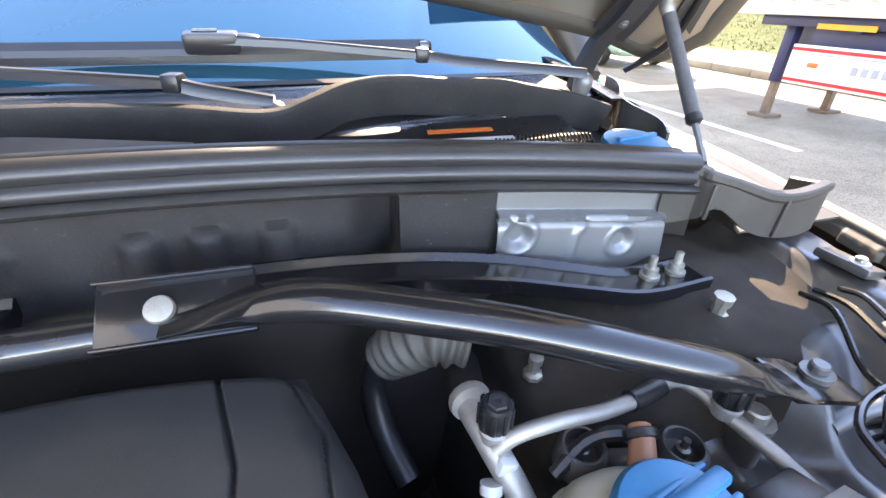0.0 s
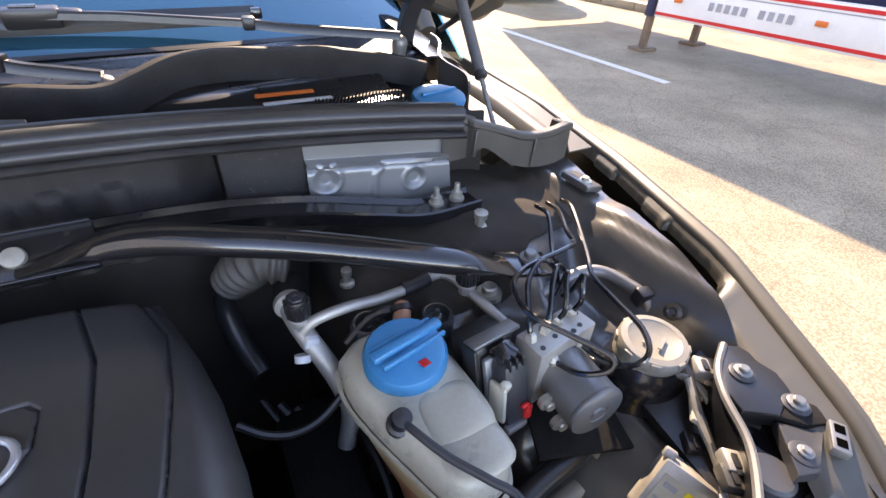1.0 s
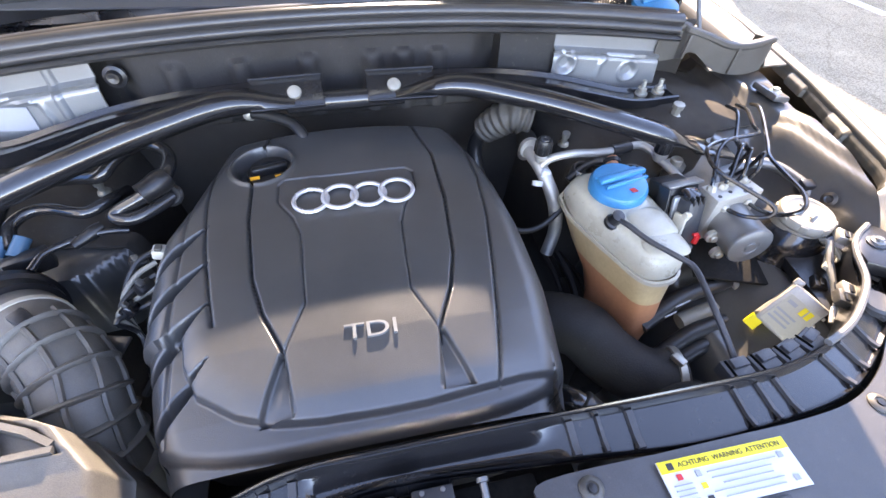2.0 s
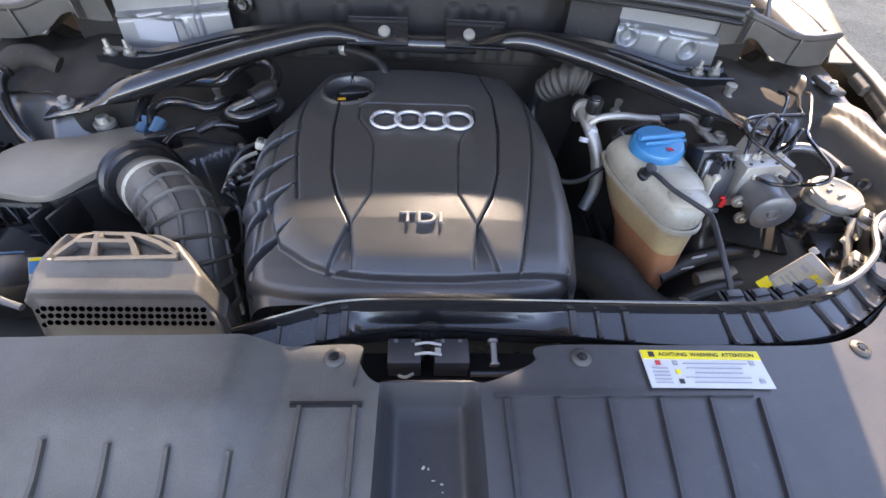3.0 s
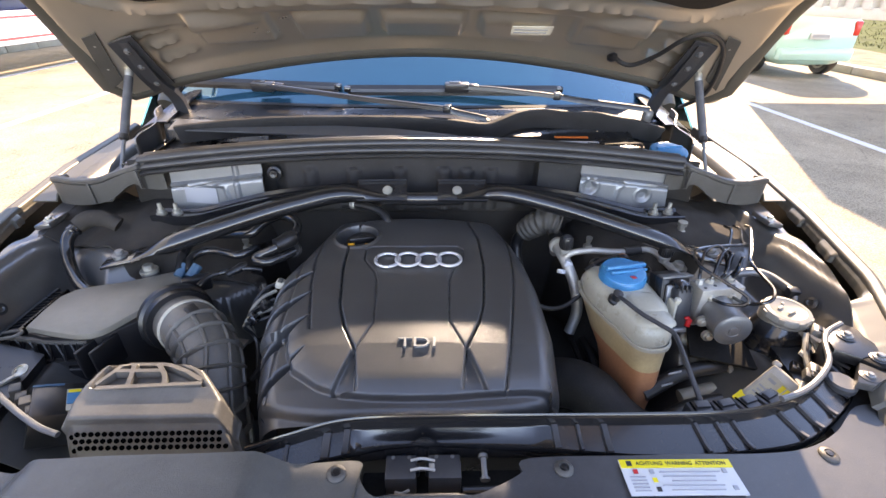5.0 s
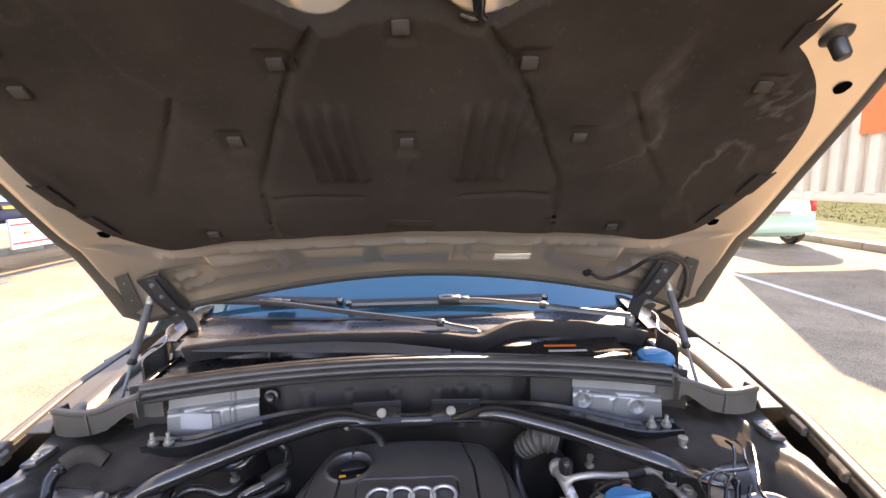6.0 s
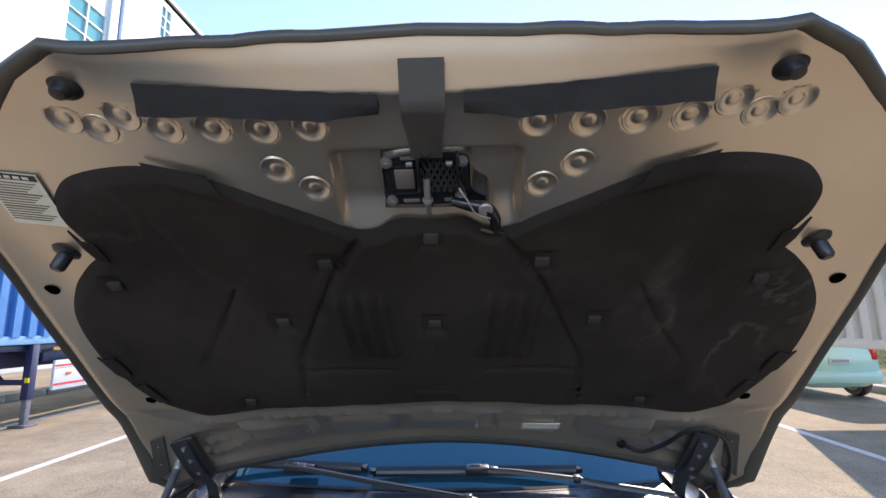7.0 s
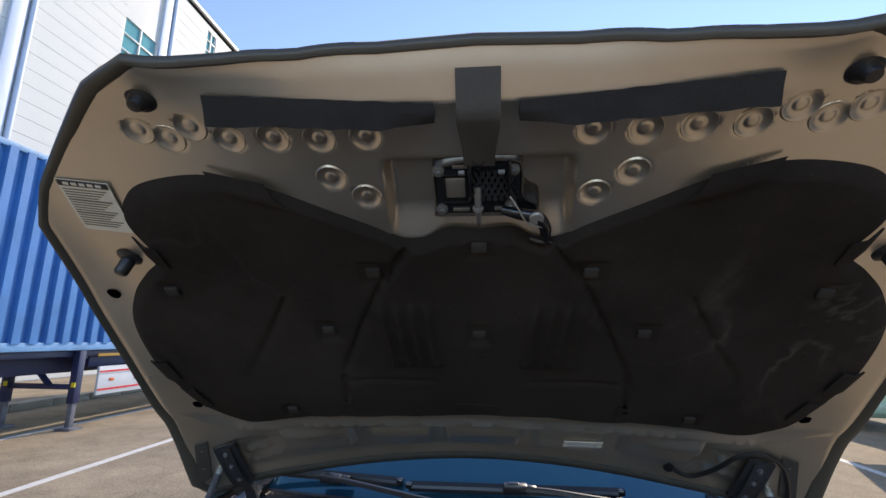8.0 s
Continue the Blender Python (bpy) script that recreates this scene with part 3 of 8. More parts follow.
def building():
    x, root = -16.0, thing("warehouse", (-20, 12, 0), "tall white panelled warehouse with downpipes and small windows", "building")
    win = [(16.25, 13.4, 18.2, 15.75), (21.7, 17.3, 22.5, 19.2), (29, 13.4, 31, 15.7), (36, 13.4, 38, 15.7)]
    ys = [-25.0, *[v for w in win for v in (w[0], w[2])], 60.0]
    for i in range(len(ys) - 1):
        w = win[i // 2] if i % 2 else None
        for z0, z1 in (((0, w[1]), (w[3], 19.75)) if w else ((0, 19.75),)):
            part("wall", box((x - 0.15, (ys[i] + ys[i + 1]) / 2, (z0 + z1) / 2), (0.3, ys[i + 1] - ys[i], z1 - z0), bev=0), "wall", root)
    part("roof", box((x - 6, 17.5, 19.6), (12, 85, 0.25), bev=0.02), "wall", root)
    part("far_wall", box((x - 12, 17.5, 9.8), (0.3, 85, 19.5), bev=0), "wall", root)
    for y in (-25, 60):
        part("end_wall", box((x - 6, y, 9.8), (12, 0.3, 19.5), bev=0), "wall", root)
    part("eaves_trim", box((x + 0.06, 17.5, 19.8), (0.2, 85, 0.2), bev=0.02), "guard", root)
    z = 0.45
    while z < 19.5:
        part("panel_joint", box((x + 0.004, 17.5, z), (0.012, 84.8, 0.025), bev=0), "grey", root) if z < 3 else None
        z += 0.6
    for k in range(32):
        part("wall_panel", box((x + 0.012, 17.5, 0.33 + 0.6 * k), (0.024, 84.9, 0.594), bev=0.006, seg=1), "wall", root) if 0.33 + 0.6 * k < 12.9 else None
    for k in range(33):
        zc = 0.33 + 0.6 * k
        if 12.9 <= zc < 19.4:
            for a, b in zip((-25, *[w[2] for w in win]), (*[w[0] for w in win], 60)):
                part("wall_panel", box((x + 0.012, (a + b) / 2, zc), (0.024, b - a - 0.02, 0.594), bev=0.006, seg=1), "wall", root)
    for y in (12.45, 18.95, 25.5, 32):
        part("downpipe", tube([(x + 0.12, y, 0.2), (x + 0.12, y, 19.6)], 0.09, 10, 1), "pipe", root)
        part("pilaster", box((x + 0.05, y - 0.42, 9.8), (0.14, 0.5, 19.4), bev=0.02), "pipe", root)
    for y0, z0, y1, z1 in win:
        wdw = part("window", box((x - 0.1, (y0 + y1) / 2, (z0 + z1) / 2), (0.04, y1 - y0, z1 - z0), bev=0), "window", root, "green-tinted window")
        for t in (0, 0.33, 0.66, 1):
            part("bar", box((x - 0.05, (y0 + y1) / 2, z0 + t * (z1 - z0)), (0.1, y1 - y0, 0.07), bev=0.01), "guard", wdw)
        for t in (0, 0.5, 1):
            part("bar", box((x - 0.05, y0 + t * (y1 - y0), (z0 + z1) / 2), (0.1, 0.07, z1 - z0), bev=0.01), "guard", wdw)


building()


def small_car():
    """The back of a boxy parked hatchback."""
    cx, y0 = 7.72, 9.45
    root = thing("parked_car", (cx, y0 + 1.8, 0), "pale mint boxy hatchback parked with its back showing", "car")
    def ring(y, w, z0, z1, tuck):
        out = []
        for k in range(24):
            a = 2 * math.pi * k / 24
            c, s = math.cos(a), math.sin(a)
            u = math.copysign(abs(c) ** 0.45, c)
            v = math.copysign(abs(s) ** 0.45, s)
            z = (z0 + z1) / 2 + v * (z1 - z0) / 2
            out.append((cx + u * w * (1 - tuck * max(0, (z - 0.85)) / 0.8), y, z))
        return out
    stations = [(0.0, 0.70, 0.42, 0.95, 0.1), (0.03, 0.79, 0.30, 1.05, 0.1), (0.1, 0.82, 0.24, 1.42, 0.16), (0.22, 0.83, 0.22, 1.58, 0.2), (1.2, 0.83, 0.22, 1.63, 0.2), (2.2, 0.83, 0.22, 1.60, 0.2), (2.75, 0.82, 0.22, 1.1, 0.2), (3.4, 0.78, 0.25, 0.95, 0.15), (3.6, 0.6, 0.35, 0.8, 0.1)]
    part("body", skin(bmesh.new(), [ring(y0 + d, w, a, b, t) for d, w, a, b, t in stations]), "mint", root)
    part("rear_window", box((cx, y0 + 0.09, 1.22), (1.14, 0.05, 0.36), (-8, 0, 0), 0.03), "glassdark", root)
    part("rear_bumper", box((cx, y0 - 0.02, 0.45), (1.5, 0.16, 0.24), (0, 0, 0), 0.05), "mint", root)
    plate = part("number_plate", box((cx, y0 - 0.015, 0.78), (0.42, 0.03, 0.12), bev=0.008), "white", root)
    part("plate_bar", box((cx, y0 - 0.032, 0.78), (0.34, 0.006, 0.05), bev=0), "grey", plate)
    for s in (-1, 1):
        part("tail_lamp", box((cx + s * 0.70, y0 + 0.03, 0.92), (0.13, 0.1, 0.26), (0, 0, s * -15), 0.03), "lamp_red", root)
        for d in (0.62, 2.9):
            w = part("wheel", lathe((cx + s * 0.78 - 0.1, y0 + d, 0.3), [(0.02, 0), (0.2, 0.01), (0.28, 0.0), (0.3, 0.04), (0.3, 0.16), (0.28, 0.2), (0.2, 0.19), (0, 0.19)], (1, 0, 0), 24), "rubber", root)
            part("rim", lathe((cx + s * 0.78 - 0.105, y0 + d, 0.3), [(0, 0.0), (0.12, 0.02), (0.19, 0), (0.19, 0.21), (0.12, 0.19), (0, 0.21)], (1, 0, 0), 16), "alu", w)


small_car()



# ---- the car: wings, inner wings, bonnet, cowl, glass ----
def patch(fn, nu, nv, thick=0.0, bm=None):
    """A sheet of fn(u, v) -> point, u and v from 0 to 1."""
    bm = bm or bmesh.new()
    g = [[bm.verts.new(fn(i / nu, j / nv)) for i in range(nu + 1)] for j in range(nv + 1)]
    for j in range(nv):
        for i in range(nu):
            bm.faces.new((g[j][i], g[j][i + 1], g[j + 1][i + 1], g[j + 1][i]))
    if thick:
        bmesh.ops.recalc_face_normals(bm, faces=bm.faces)
        bmesh.ops.solidify(bm, geom=bm.faces[:], thickness=thick)
    return bm


def lerp(x, xs, ys):
    return float(np.interp(x, xs, ys))


WY = (0.15, 0.3, 0.44, 0.645, 0.9, 1.17, 1.6)
def wing_x(y):
    return lerp(y, WY, (0.60, 0.665, 0.735, 0.825, 0.898, 0.952, 0.97))
def wing_z(y):
    return lerp(y, WY, (0.90, 0.965, 1.015, 1.040, 1.048, 1.055, 1.075))
def rail_x(y):
    return lerp(y, (0.4, 0.48, 0.6, 0.8, 0.92, 1.1), (0.655, 0.69, 0.732, 0.78, 0.81, 0.85))


car = thing("car", (0, 1.3, 0), "quartz-grey estate car with its bonnet wide open in a sunny yard", "car")


def wing(s):
    prof = [(-0.020, -0.03), (-0.019, -0.010), (-0.016, -0.004), (-0.010, -0.001), (-0.006, 0.001), (0.0, 0.0), (0.008, -0.008), (0.02, -0.035), (0.05, -0.10), (0.06, -0.2), (0.065, -0.4), (0.055, -0.62)]
    prof = smooth(prof, 3)

    def f(u, v):
        y = 0.12 + 1.42 * u
        k = v * (len(prof) - 1)
        a, b = prof[int(k)]
        return (s * (wing_x(y) + a * (1.0 if a < 0 else 1.0)), y, wing_z(y) + b)
    part("wing", patch(f, 50, len(prof) - 1, 0.002), "paint", car, "", 60)

    def flange(u, v):
        y = 0.30 + 0.78 * u
        k = math.floor(y * 34) / 34
        w = lerp(y, (0.30, 0.45, 0.597, 0.612, 0.80, 1.0), (0.050, 0.056, 0.060, 0.010, 0.007, 0.005)) + 0.007 * (noise.noise((k * 40, s, 0)) > 0.05) + 0.002 * noise.noise((y * 60, s, 1))
        return (s * (wing_x(y) - 0.017 - w * v), y, wing_z(y) - 0.010 - 0.012 * v - 0.010 * step(0.75, 1.0, v))
    part("wing_flange", patch(flange, 160, 8, 0.002), "paint", car, "folded inner flange with cut tabs", 40)


def inner_wing(s):
    root = thing("inner_wing", (s * 0.6, 0.9, 0.5), "grey painted inner wing with a felt-covered strut tower", "inner wing")

    def z_at(X, y):
        low = 0.62 + 0.24 * step(0.40, 0.50, X) + 0.06 * step(0.5, 0.6, X) + 0.115 * step(0.67, 0.735, X)
        e = 0.40 + 0.045 * (1 - step(0.72, 0.78, y)) - (0.125 * step(0.692, 0.722, y) * (1 - step(0.80, 0.84, y)) if s < 0 else 0)
        shelf = 0.62 + 0.325 * step(e, e + 0.06, X) + 0.090 * step(0.67, 0.735, X)
        z = low + (shelf - low) * step(0.60, 0.66, y) + 0.012 * step(0.735, 0.75, X)
        front = lerp(X, (0.33, 0.54, 0.60, 0.70), (0.745, 0.745, 0.70, 0.75))
        T = step(0.31, 0.37, X) * step(front, front + 0.07, y) * (1 - 0.75 * step(0.69, 0.76, X))
        top = lerp(X, (0.33, 0.40, 0.50, 0.56, 0.62, 0.70), (0.925, 0.962, 0.998, 1.017, 1.016, 0.998)) + 0.015 * step(0.8, 0.95, y)
        z = z * (1 - T) + top * T
        # rolled rib along the shelf, a fold and a dent
        z += 0.012 * math.exp(-((X - 0.60) / 0.018) ** 2) * (1 - T)
        z += 0.010 * math.exp(-((X - 0.50 - 0.25 * (y - 0.72)) / 0.012) ** 2) * (1 - T) * step(0.64, 0.68, y)
        return z

    def f(u, v):
        y = 0.40 + 0.66 * v
        X = 0.30 + (rail_x(y) - 0.30) * u
        X += 0.004 * noise.noise((y * 9, 3, s)) * step(0.93, 1.0, u)
        return (s * X, y, z_at(X, y))
    part("panel", patch(f, 90, 90, 0.003), "inner", root, "", 50)

    def g(u, v):
        X = 0.32 + (0.40 if s > 0 else 0.43) * u + (0.02 if s > 0 else 0.03) * v * u
        y0 = lerp(X, (0.32, 0.45, 0.57, 0.62, 0.70, 0.78), (0.768, 0.768, 0.752, 0.795, 0.825, 0.80))
        y = y0 + (1.017 - y0) * v
        return (s * X, y, z_at(X, y) + 0.006 + 0.004 * noise.noise((X * 22, y * 22, s)))
    part("felt_cover", patch(g, 50, 44, 0.004), "felt", root, "black felt lining", 50)
    for X, y, z in ((0.70, 0.618, 1.0), (0.715, 0.585, 0.985), (0.70, 0.52, 0.985)):
        part("plug", lathe((s * X, y, z), [(0.009, -0.006), (0.011, 0.001), (0.006, 0.003), (0.004, 0.001), (0, 0.001)], (-s, -0.2, 0.5), 14), "rubber", root)
    return z_at


TOWER = [inner_wing(s) for s in (-1, 1)][0]
for s in (-1, 1):
    wing(s)
    # near-black box below the wing gap, in place of the gap's shade
    part("gap_floor", box((s * 0.80, 0.75, 0.72), (0.16, 0.85, 0.36), (0, 0, s * -17), 0), "dark", car)
    # bay sides: near-black sheets put the depth's shade into colour
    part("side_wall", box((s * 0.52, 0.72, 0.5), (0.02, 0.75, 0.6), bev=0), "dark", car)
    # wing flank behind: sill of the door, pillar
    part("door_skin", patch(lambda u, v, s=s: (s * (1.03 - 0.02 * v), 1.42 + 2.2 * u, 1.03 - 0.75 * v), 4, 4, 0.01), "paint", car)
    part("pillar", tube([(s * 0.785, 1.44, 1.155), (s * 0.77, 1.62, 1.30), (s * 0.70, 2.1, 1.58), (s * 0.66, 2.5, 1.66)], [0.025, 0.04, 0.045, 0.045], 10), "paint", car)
# floor added to hide the ground; its black stands for shade
part("bay_floor", box((0, 0.68, 0.50), (1.05, 0.80, 0.02), bev=0.004), "dark", car)
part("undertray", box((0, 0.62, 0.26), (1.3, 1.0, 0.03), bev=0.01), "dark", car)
part("front_bumper", patch(lambda u, v: ((u - 0.5) * 1.5 * (1 - 0.05 * v), 0.02 + 0.32 * abs(2 * u - 1) ** 2.5 + 0.03 * v * v, 0.86 - 0.55 * v), 30, 8, 0.01), "paint", car)
part("roof", patch(lambda u, v: ((u - 0.5) * 1.3, 2.1 + 2.0 * v, 1.68 - 0.05 * (2 * u - 1) ** 2), 12, 6, 0.03), "paint", car)
for s in (-1, 1):
    part("side_glass", patch(lambda u, v, s=s: (s * (1.0 - 0.35 * v), 1.62 + 0.10 * v + (1.95 - 0.2 * v) * u, 1.04 + 0.60 * v), 6, 4, 0.006), "glassdark", car)
    for y in (2.35, 3.1):
        part("door_pillar", tube([(s * 1.005, y, 1.03), (s * 0.655, y + 0.12, 1.66)], 0.03, 8, 1), "paint", car)
    part("cant_rail", tube([(s * 0.70, 2.0, 1.62), (s * 0.66, 2.6, 1.67), (s * 0.64, 3.6, 1.65), (s * 0.66, 4.15, 1.55)], 0.04, 10), "paint", car)
part("tailgate", patch(lambda u, v: ((u - 0.5) * (1.3 + 0.5 * v), 4.08 + 0.25 * v, 1.65 - 0.65 * v), 8, 4, 0.02), "glassdark", car)
part("rear_body", box((0, 3.9, 0.95), (1.86, 0.9, 1.1), bev=0.15, seg=4), "paint", car)


# glass, cowl and wipers
def glass_point(u, v):
    x = (u - 0.5) * (1.46 - 0.2 * v)
    bow = (2 * u - 1) ** 2
    return (x, 1.325 + 0.13 * bow + 0.80 * v, 1.211 - 0.015 * bow + 0.455 * v - 0.03 * bow * v + 0.004 * math.sin(math.pi * v))


part("windscreen", patch(lambda u, v: glass_point(u, -0.05 + 1.05 * v), 30, 16, 0.006), "glassdark", car, "dark reflecting windscreen", 80)
for v0, v1, m in ((-0.058, -0.048, "ink"),):
    part("frit_band", patch(lambda u, v: tuple(Vector(glass_point(u, v0 + (v1 - v0) * v)) + Vector((0, -0.003, 0.004))), 30, 3, 0.001), m, car, "black edge band of the glass")
for s in (-1, 1):
    part("pillar_base", patch(lambda u, v, s=s: (s * (0.665 + 0.12 * u), 1.20 + 0.30 * v + 0.03 * u, 1.165 + 0.045 * v - 0.05 * u * u), 10, 10, 0.004), "tray", car)


def cowl_z(x, y):
    """The plastic tray between seal and glass."""
    r = step(0.13, 0.24, x)
    front = lerp(y, (1.0, 1.05, 1.10, 1.14), (1.130, 1.120, 1.120, 1.124)) + r * lerp(y, (1.0, 1.05, 1.14), (0.0, 0.018, 0.034))
    front -= 0.034 * step(0.555, 0.58, x)
    back = lerp(y, (1.14, 1.20, 1.26, 1.34, 1.42), (1.172, 1.174, 1.181, 1.190, 1.198))
    edge = lerp(x, (-0.6, 0.0, 0.10, 0.165, 0.23, 0.33, 0.55), (1.155, 1.142, 1.128, 1.116, 1.132, 1.150, 1.178))
    return front + (back - front) * step(edge + 0.002, edge + 0.014, y) - 0.01 * (x / 0.7) ** 2


cowl = thing("cowl_tray", (0, 1.1, 1.1), "satin black plastic cowl tray below the windscreen", "cowl")
part("tray", patch(lambda u, v: ((u - 0.5) * 1.36, 1.0 + 0.36 * v + 0.10 * (2 * u - 1) ** 2 * v, cowl_z((u - 0.5) * 1.36, 1.0 + 0.36 * v)), 110, 70, 0.004), "tray", cowl, "", 50)
lip_way = [(-0.62, 1.150, 1.166), (-0.45, 1.158, 1.182), (-0.3, 1.155, 1.190), (-0.15, 1.148, 1.194), (0.0, 1.138, 1.194), (0.10, 1.124, 1.191), (0.165, 1.112, 1.187), (0.205, 1.120, 1.197), (0.255, 1.138, 1.211), (0.33, 1.148, 1.212), (0.44, 1.158, 1.203), (0.55, 1.172, 1.186), (0.66, 1.196, 1.155)]
lip_way = [(x, y + 0.003 * noise.noise((x * 9, 0, 2)), z + 0.003 * noise.noise((x * 12, 4, 0))) for x, y, z in smooth(lip_way, 4)]
part("lip", sweep(lip_way, [(-0.007, -0.046), (-0.004, -0.045), (0.002, -0.020), (0.008, -0.004), (0.007, 0.001), (-0.001, 0.003), (-0.016, -0.001), (-0.030, -0.008), (-0.030, -0.012), (-0.004, -0.004), (0.001, -0.010)], 2), "sponge", cowl, "soft black rubber curtain", 50)
part("drip_strip", patch(lambda u, v: (-0.64 + 0.73 * u, lerp(u, (0, 0.37, 0.78, 1), (1.150, 1.122, 1.088, 1.062)) + v * lerp(u, (0, 0.37, 0.78, 1), (0.060, 0.052, 0.040, 0.008)), 1.158 + 0.012 * v), 30, 4, 0.003), "bead", cowl, "grey faded plastic strip")
for k in range(34):
    x = 0.36 + 0.0055 * k
    part("grille_bar", box((x + 0.06, 1.085, cowl_z(x + 0.06, 1.085) + 0.003), (0.0022, 0.040, 0.005), (0, 0, -25), 0), "sponge", cowl)
lab = part("caution_label", box((0.385, 1.118, cowl_z(0.385, 1.118) + 0.003), (0.085, 0.008, 0.002), (10, 0, -2), 0), "orange", cowl, "orange and white caution label")
part("label_field", box((0.400, 1.098, cowl_z(0.400, 1.098) + 0.002), (0.10, 0.009, 0.002), (4, 0, -2), 0), "white", lab)

# the rubber seal and scuttle front
M["seal"] = mat("seal_rubber", (0.034, 0.033, 0.033), 0.33, vary=0.25, bump=0.12, fine=700, dust=0.10, specks=0.12)
seal = thing("bonnet_seal", (0, 0.98, 1.14), "long black rubber bonnet seal along the scuttle", "seal")
def arch(x):
    return 1 - (x / 0.6) ** 2
seal_path = [(x, 0.950 + 0.026 * arch(x), 1.138 + 0.033 * arch(x)) for x in np.linspace(-0.60, 0.59, 13).tolist()]
part("seal_bulb", sweep(seal_path, [(0.008, -0.012), (0.017, -0.010), (0.020, -0.004), (0.017, 0.001), (0.013, 0.003), (0.017, 0.006), (0.019, 0.012), (0.014, 0.018), (0.004, 0.021), (-0.004, 0.018), (-0.008, 0.013), (-0.013, 0.016), (-0.022, 0.018), (-0.034, 0.012), (-0.05, 0.004), (-0.05, -0.004), (-0.02, -0.008), (-0.004, -0.012)]), "seal", seal, "", 60)
part("seal_lip", sweep([(x, y - 0.006, z - 0.016) for x, y, z in seal_path], [(0.010, -0.004), (0.019, -0.003), (0.021, 0.001), (0.016, 0.004), (0.004, 0.004), (-0.02, 0.004), (-0.02, -0.004)]), "seal", seal, "", 60)

firewall = thing("bulkhead", (0, 1.0, 0.6), "bulkhead with black lining and bare metal end plates", "bulkhead")
# added behind the lining to stop light showing through the gap
part("backing_plate", patch(lambda u, v: (-0.66 + 1.32 * u, 0.996 + 0.012 * arch(-0.6 + 1.2 * u), 1.0 + (0.130 + 0.03 * arch(-0.6 + 1.2 * u)) * v), 20, 4, 0.006), "felt", firewall)
part("lower_wall", box((0, 1.01, 0.70), (1.25, 0.02, 0.6), bev=0.004), "felt", firewall)


def lining(u, v):
    x = -0.335 + 0.60 * u
    z = 1.128 + 0.03 * arch(x) - (0.10 + 0.03 * arch(x)) * v
    b = 0.0
    for c in (-0.243, -0.147, -0.045, 0.056, 0.107, 0.162):
        b = max(b, math.exp(-((x - c) / 0.012) ** 4) * step(1.127, 1.121, z))
    edge = step(0, 0.08, u) * step(0, 0.08, 1 - u)
    return (x, 0.962 + 0.02 * arch(x) - 0.018 * edge - 0.0115 * b + 0.03 * v * (1 - edge), z)


part("lining", patch(lining, 130, 26, 0.004), "sponge", firewall, "moulded black lining with a row of bumps", 50)
part("bitumen_pad", patch(lambda u, v: (0.27 + 0.108 * u, 0.962 - 0.004 * u + 0.0015 * noise.noise((u * 20, v * 20, 0)), 1.150 - 0.12 * v), 20, 16, 0.004), "bitumen", firewall, "stained dark damping pad")


def end_plate(s):
    """Pressed plate at the seal's end: a folded upper ledge, dimples and ribs."""
    def f(u, v):
        X = 0.366 + 0.212 * u - 0.010 * (1 - v) * u
        top = 1.147 - 0.024 * u
        z = top - 0.102 * v
        y = 0.956 - 0.010 * step(0.30, 0.36, v) + 0.006 * math.exp(-((v - 0.40) / 0.03) ** 2)
        if s > 0:
            r = math.hypot(X - 0.388, (z - 1.088) * 1.0)
            y += 0.008 * (1 - step(0.008, 0.019, r)) - 0.0025 * math.exp(-((r - 0.0195) / 0.003) ** 2)
            r = math.hypot(X - 0.516, z - 1.066)
            y += 0.006 * (1 - step(0.008, 0.017, r)) - 0.002 * math.exp(-((r - 0.018) / 0.0025) ** 2)
            rib = near(X, z, [(0.452, 1.040), (0.456, 1.082), (0.468, 1.096), (0.545, 1.088)])
            y -= 0.003 * math.exp(-(rib / 0.0042) ** 2)
            for a in (0.436, 0.448, 0.460):
                y -= 0.002 * math.exp(-(math.hypot(X - a, z - 1.105 + 0.15 * (a - 0.436)) / 0.0026) ** 2)
        else:
            y -= 0.005 * step(0.418, 0.422, X) * (1 - step(0.426, 0.430, X))
            rib = near(X, z, [(0.545, 1.088), (0.465, 1.092), (0.452, 1.085), (0.446, 1.045)])
            y -= 0.004 * math.exp(-(rib / 0.004) ** 2)
            y += 0.004 * step(0.448, 0.454, X) * (1 - step(1.086, 1.092, z))
            for a in (0.372, 0.388):
                y -= 0.002 * math.exp(-(math.hypot(X - a, z - 1.108) / 0.003) ** 2)
        return (s * X + (0.018 if s < 0 else 0), y, z)
    part("end_plate", patch(f, 90, 60, 0.003), "steel", firewall, "bare metal plate with pressed dimples", 60)


for s in (-1, 1):
    end_plate(s)
# white paper; its shade is put into the grey colour
part("paper_label", box((-0.490, 0.9455, 1.066), (0.070, 0.002, 0.037), (0, 3, -1), 0), "grey", firewall, "white paper label toned grey as if shaded")
part("grommet", lathe((-0.322, 0.957, 1.115), [(0.016, 0), (0.016, 0.006), (0.011, 0.008), (0.008, 0.014), (0.004, 0.014), (0, 0.012)], (0, -1, 0.1), 18), "rubber", firewall)


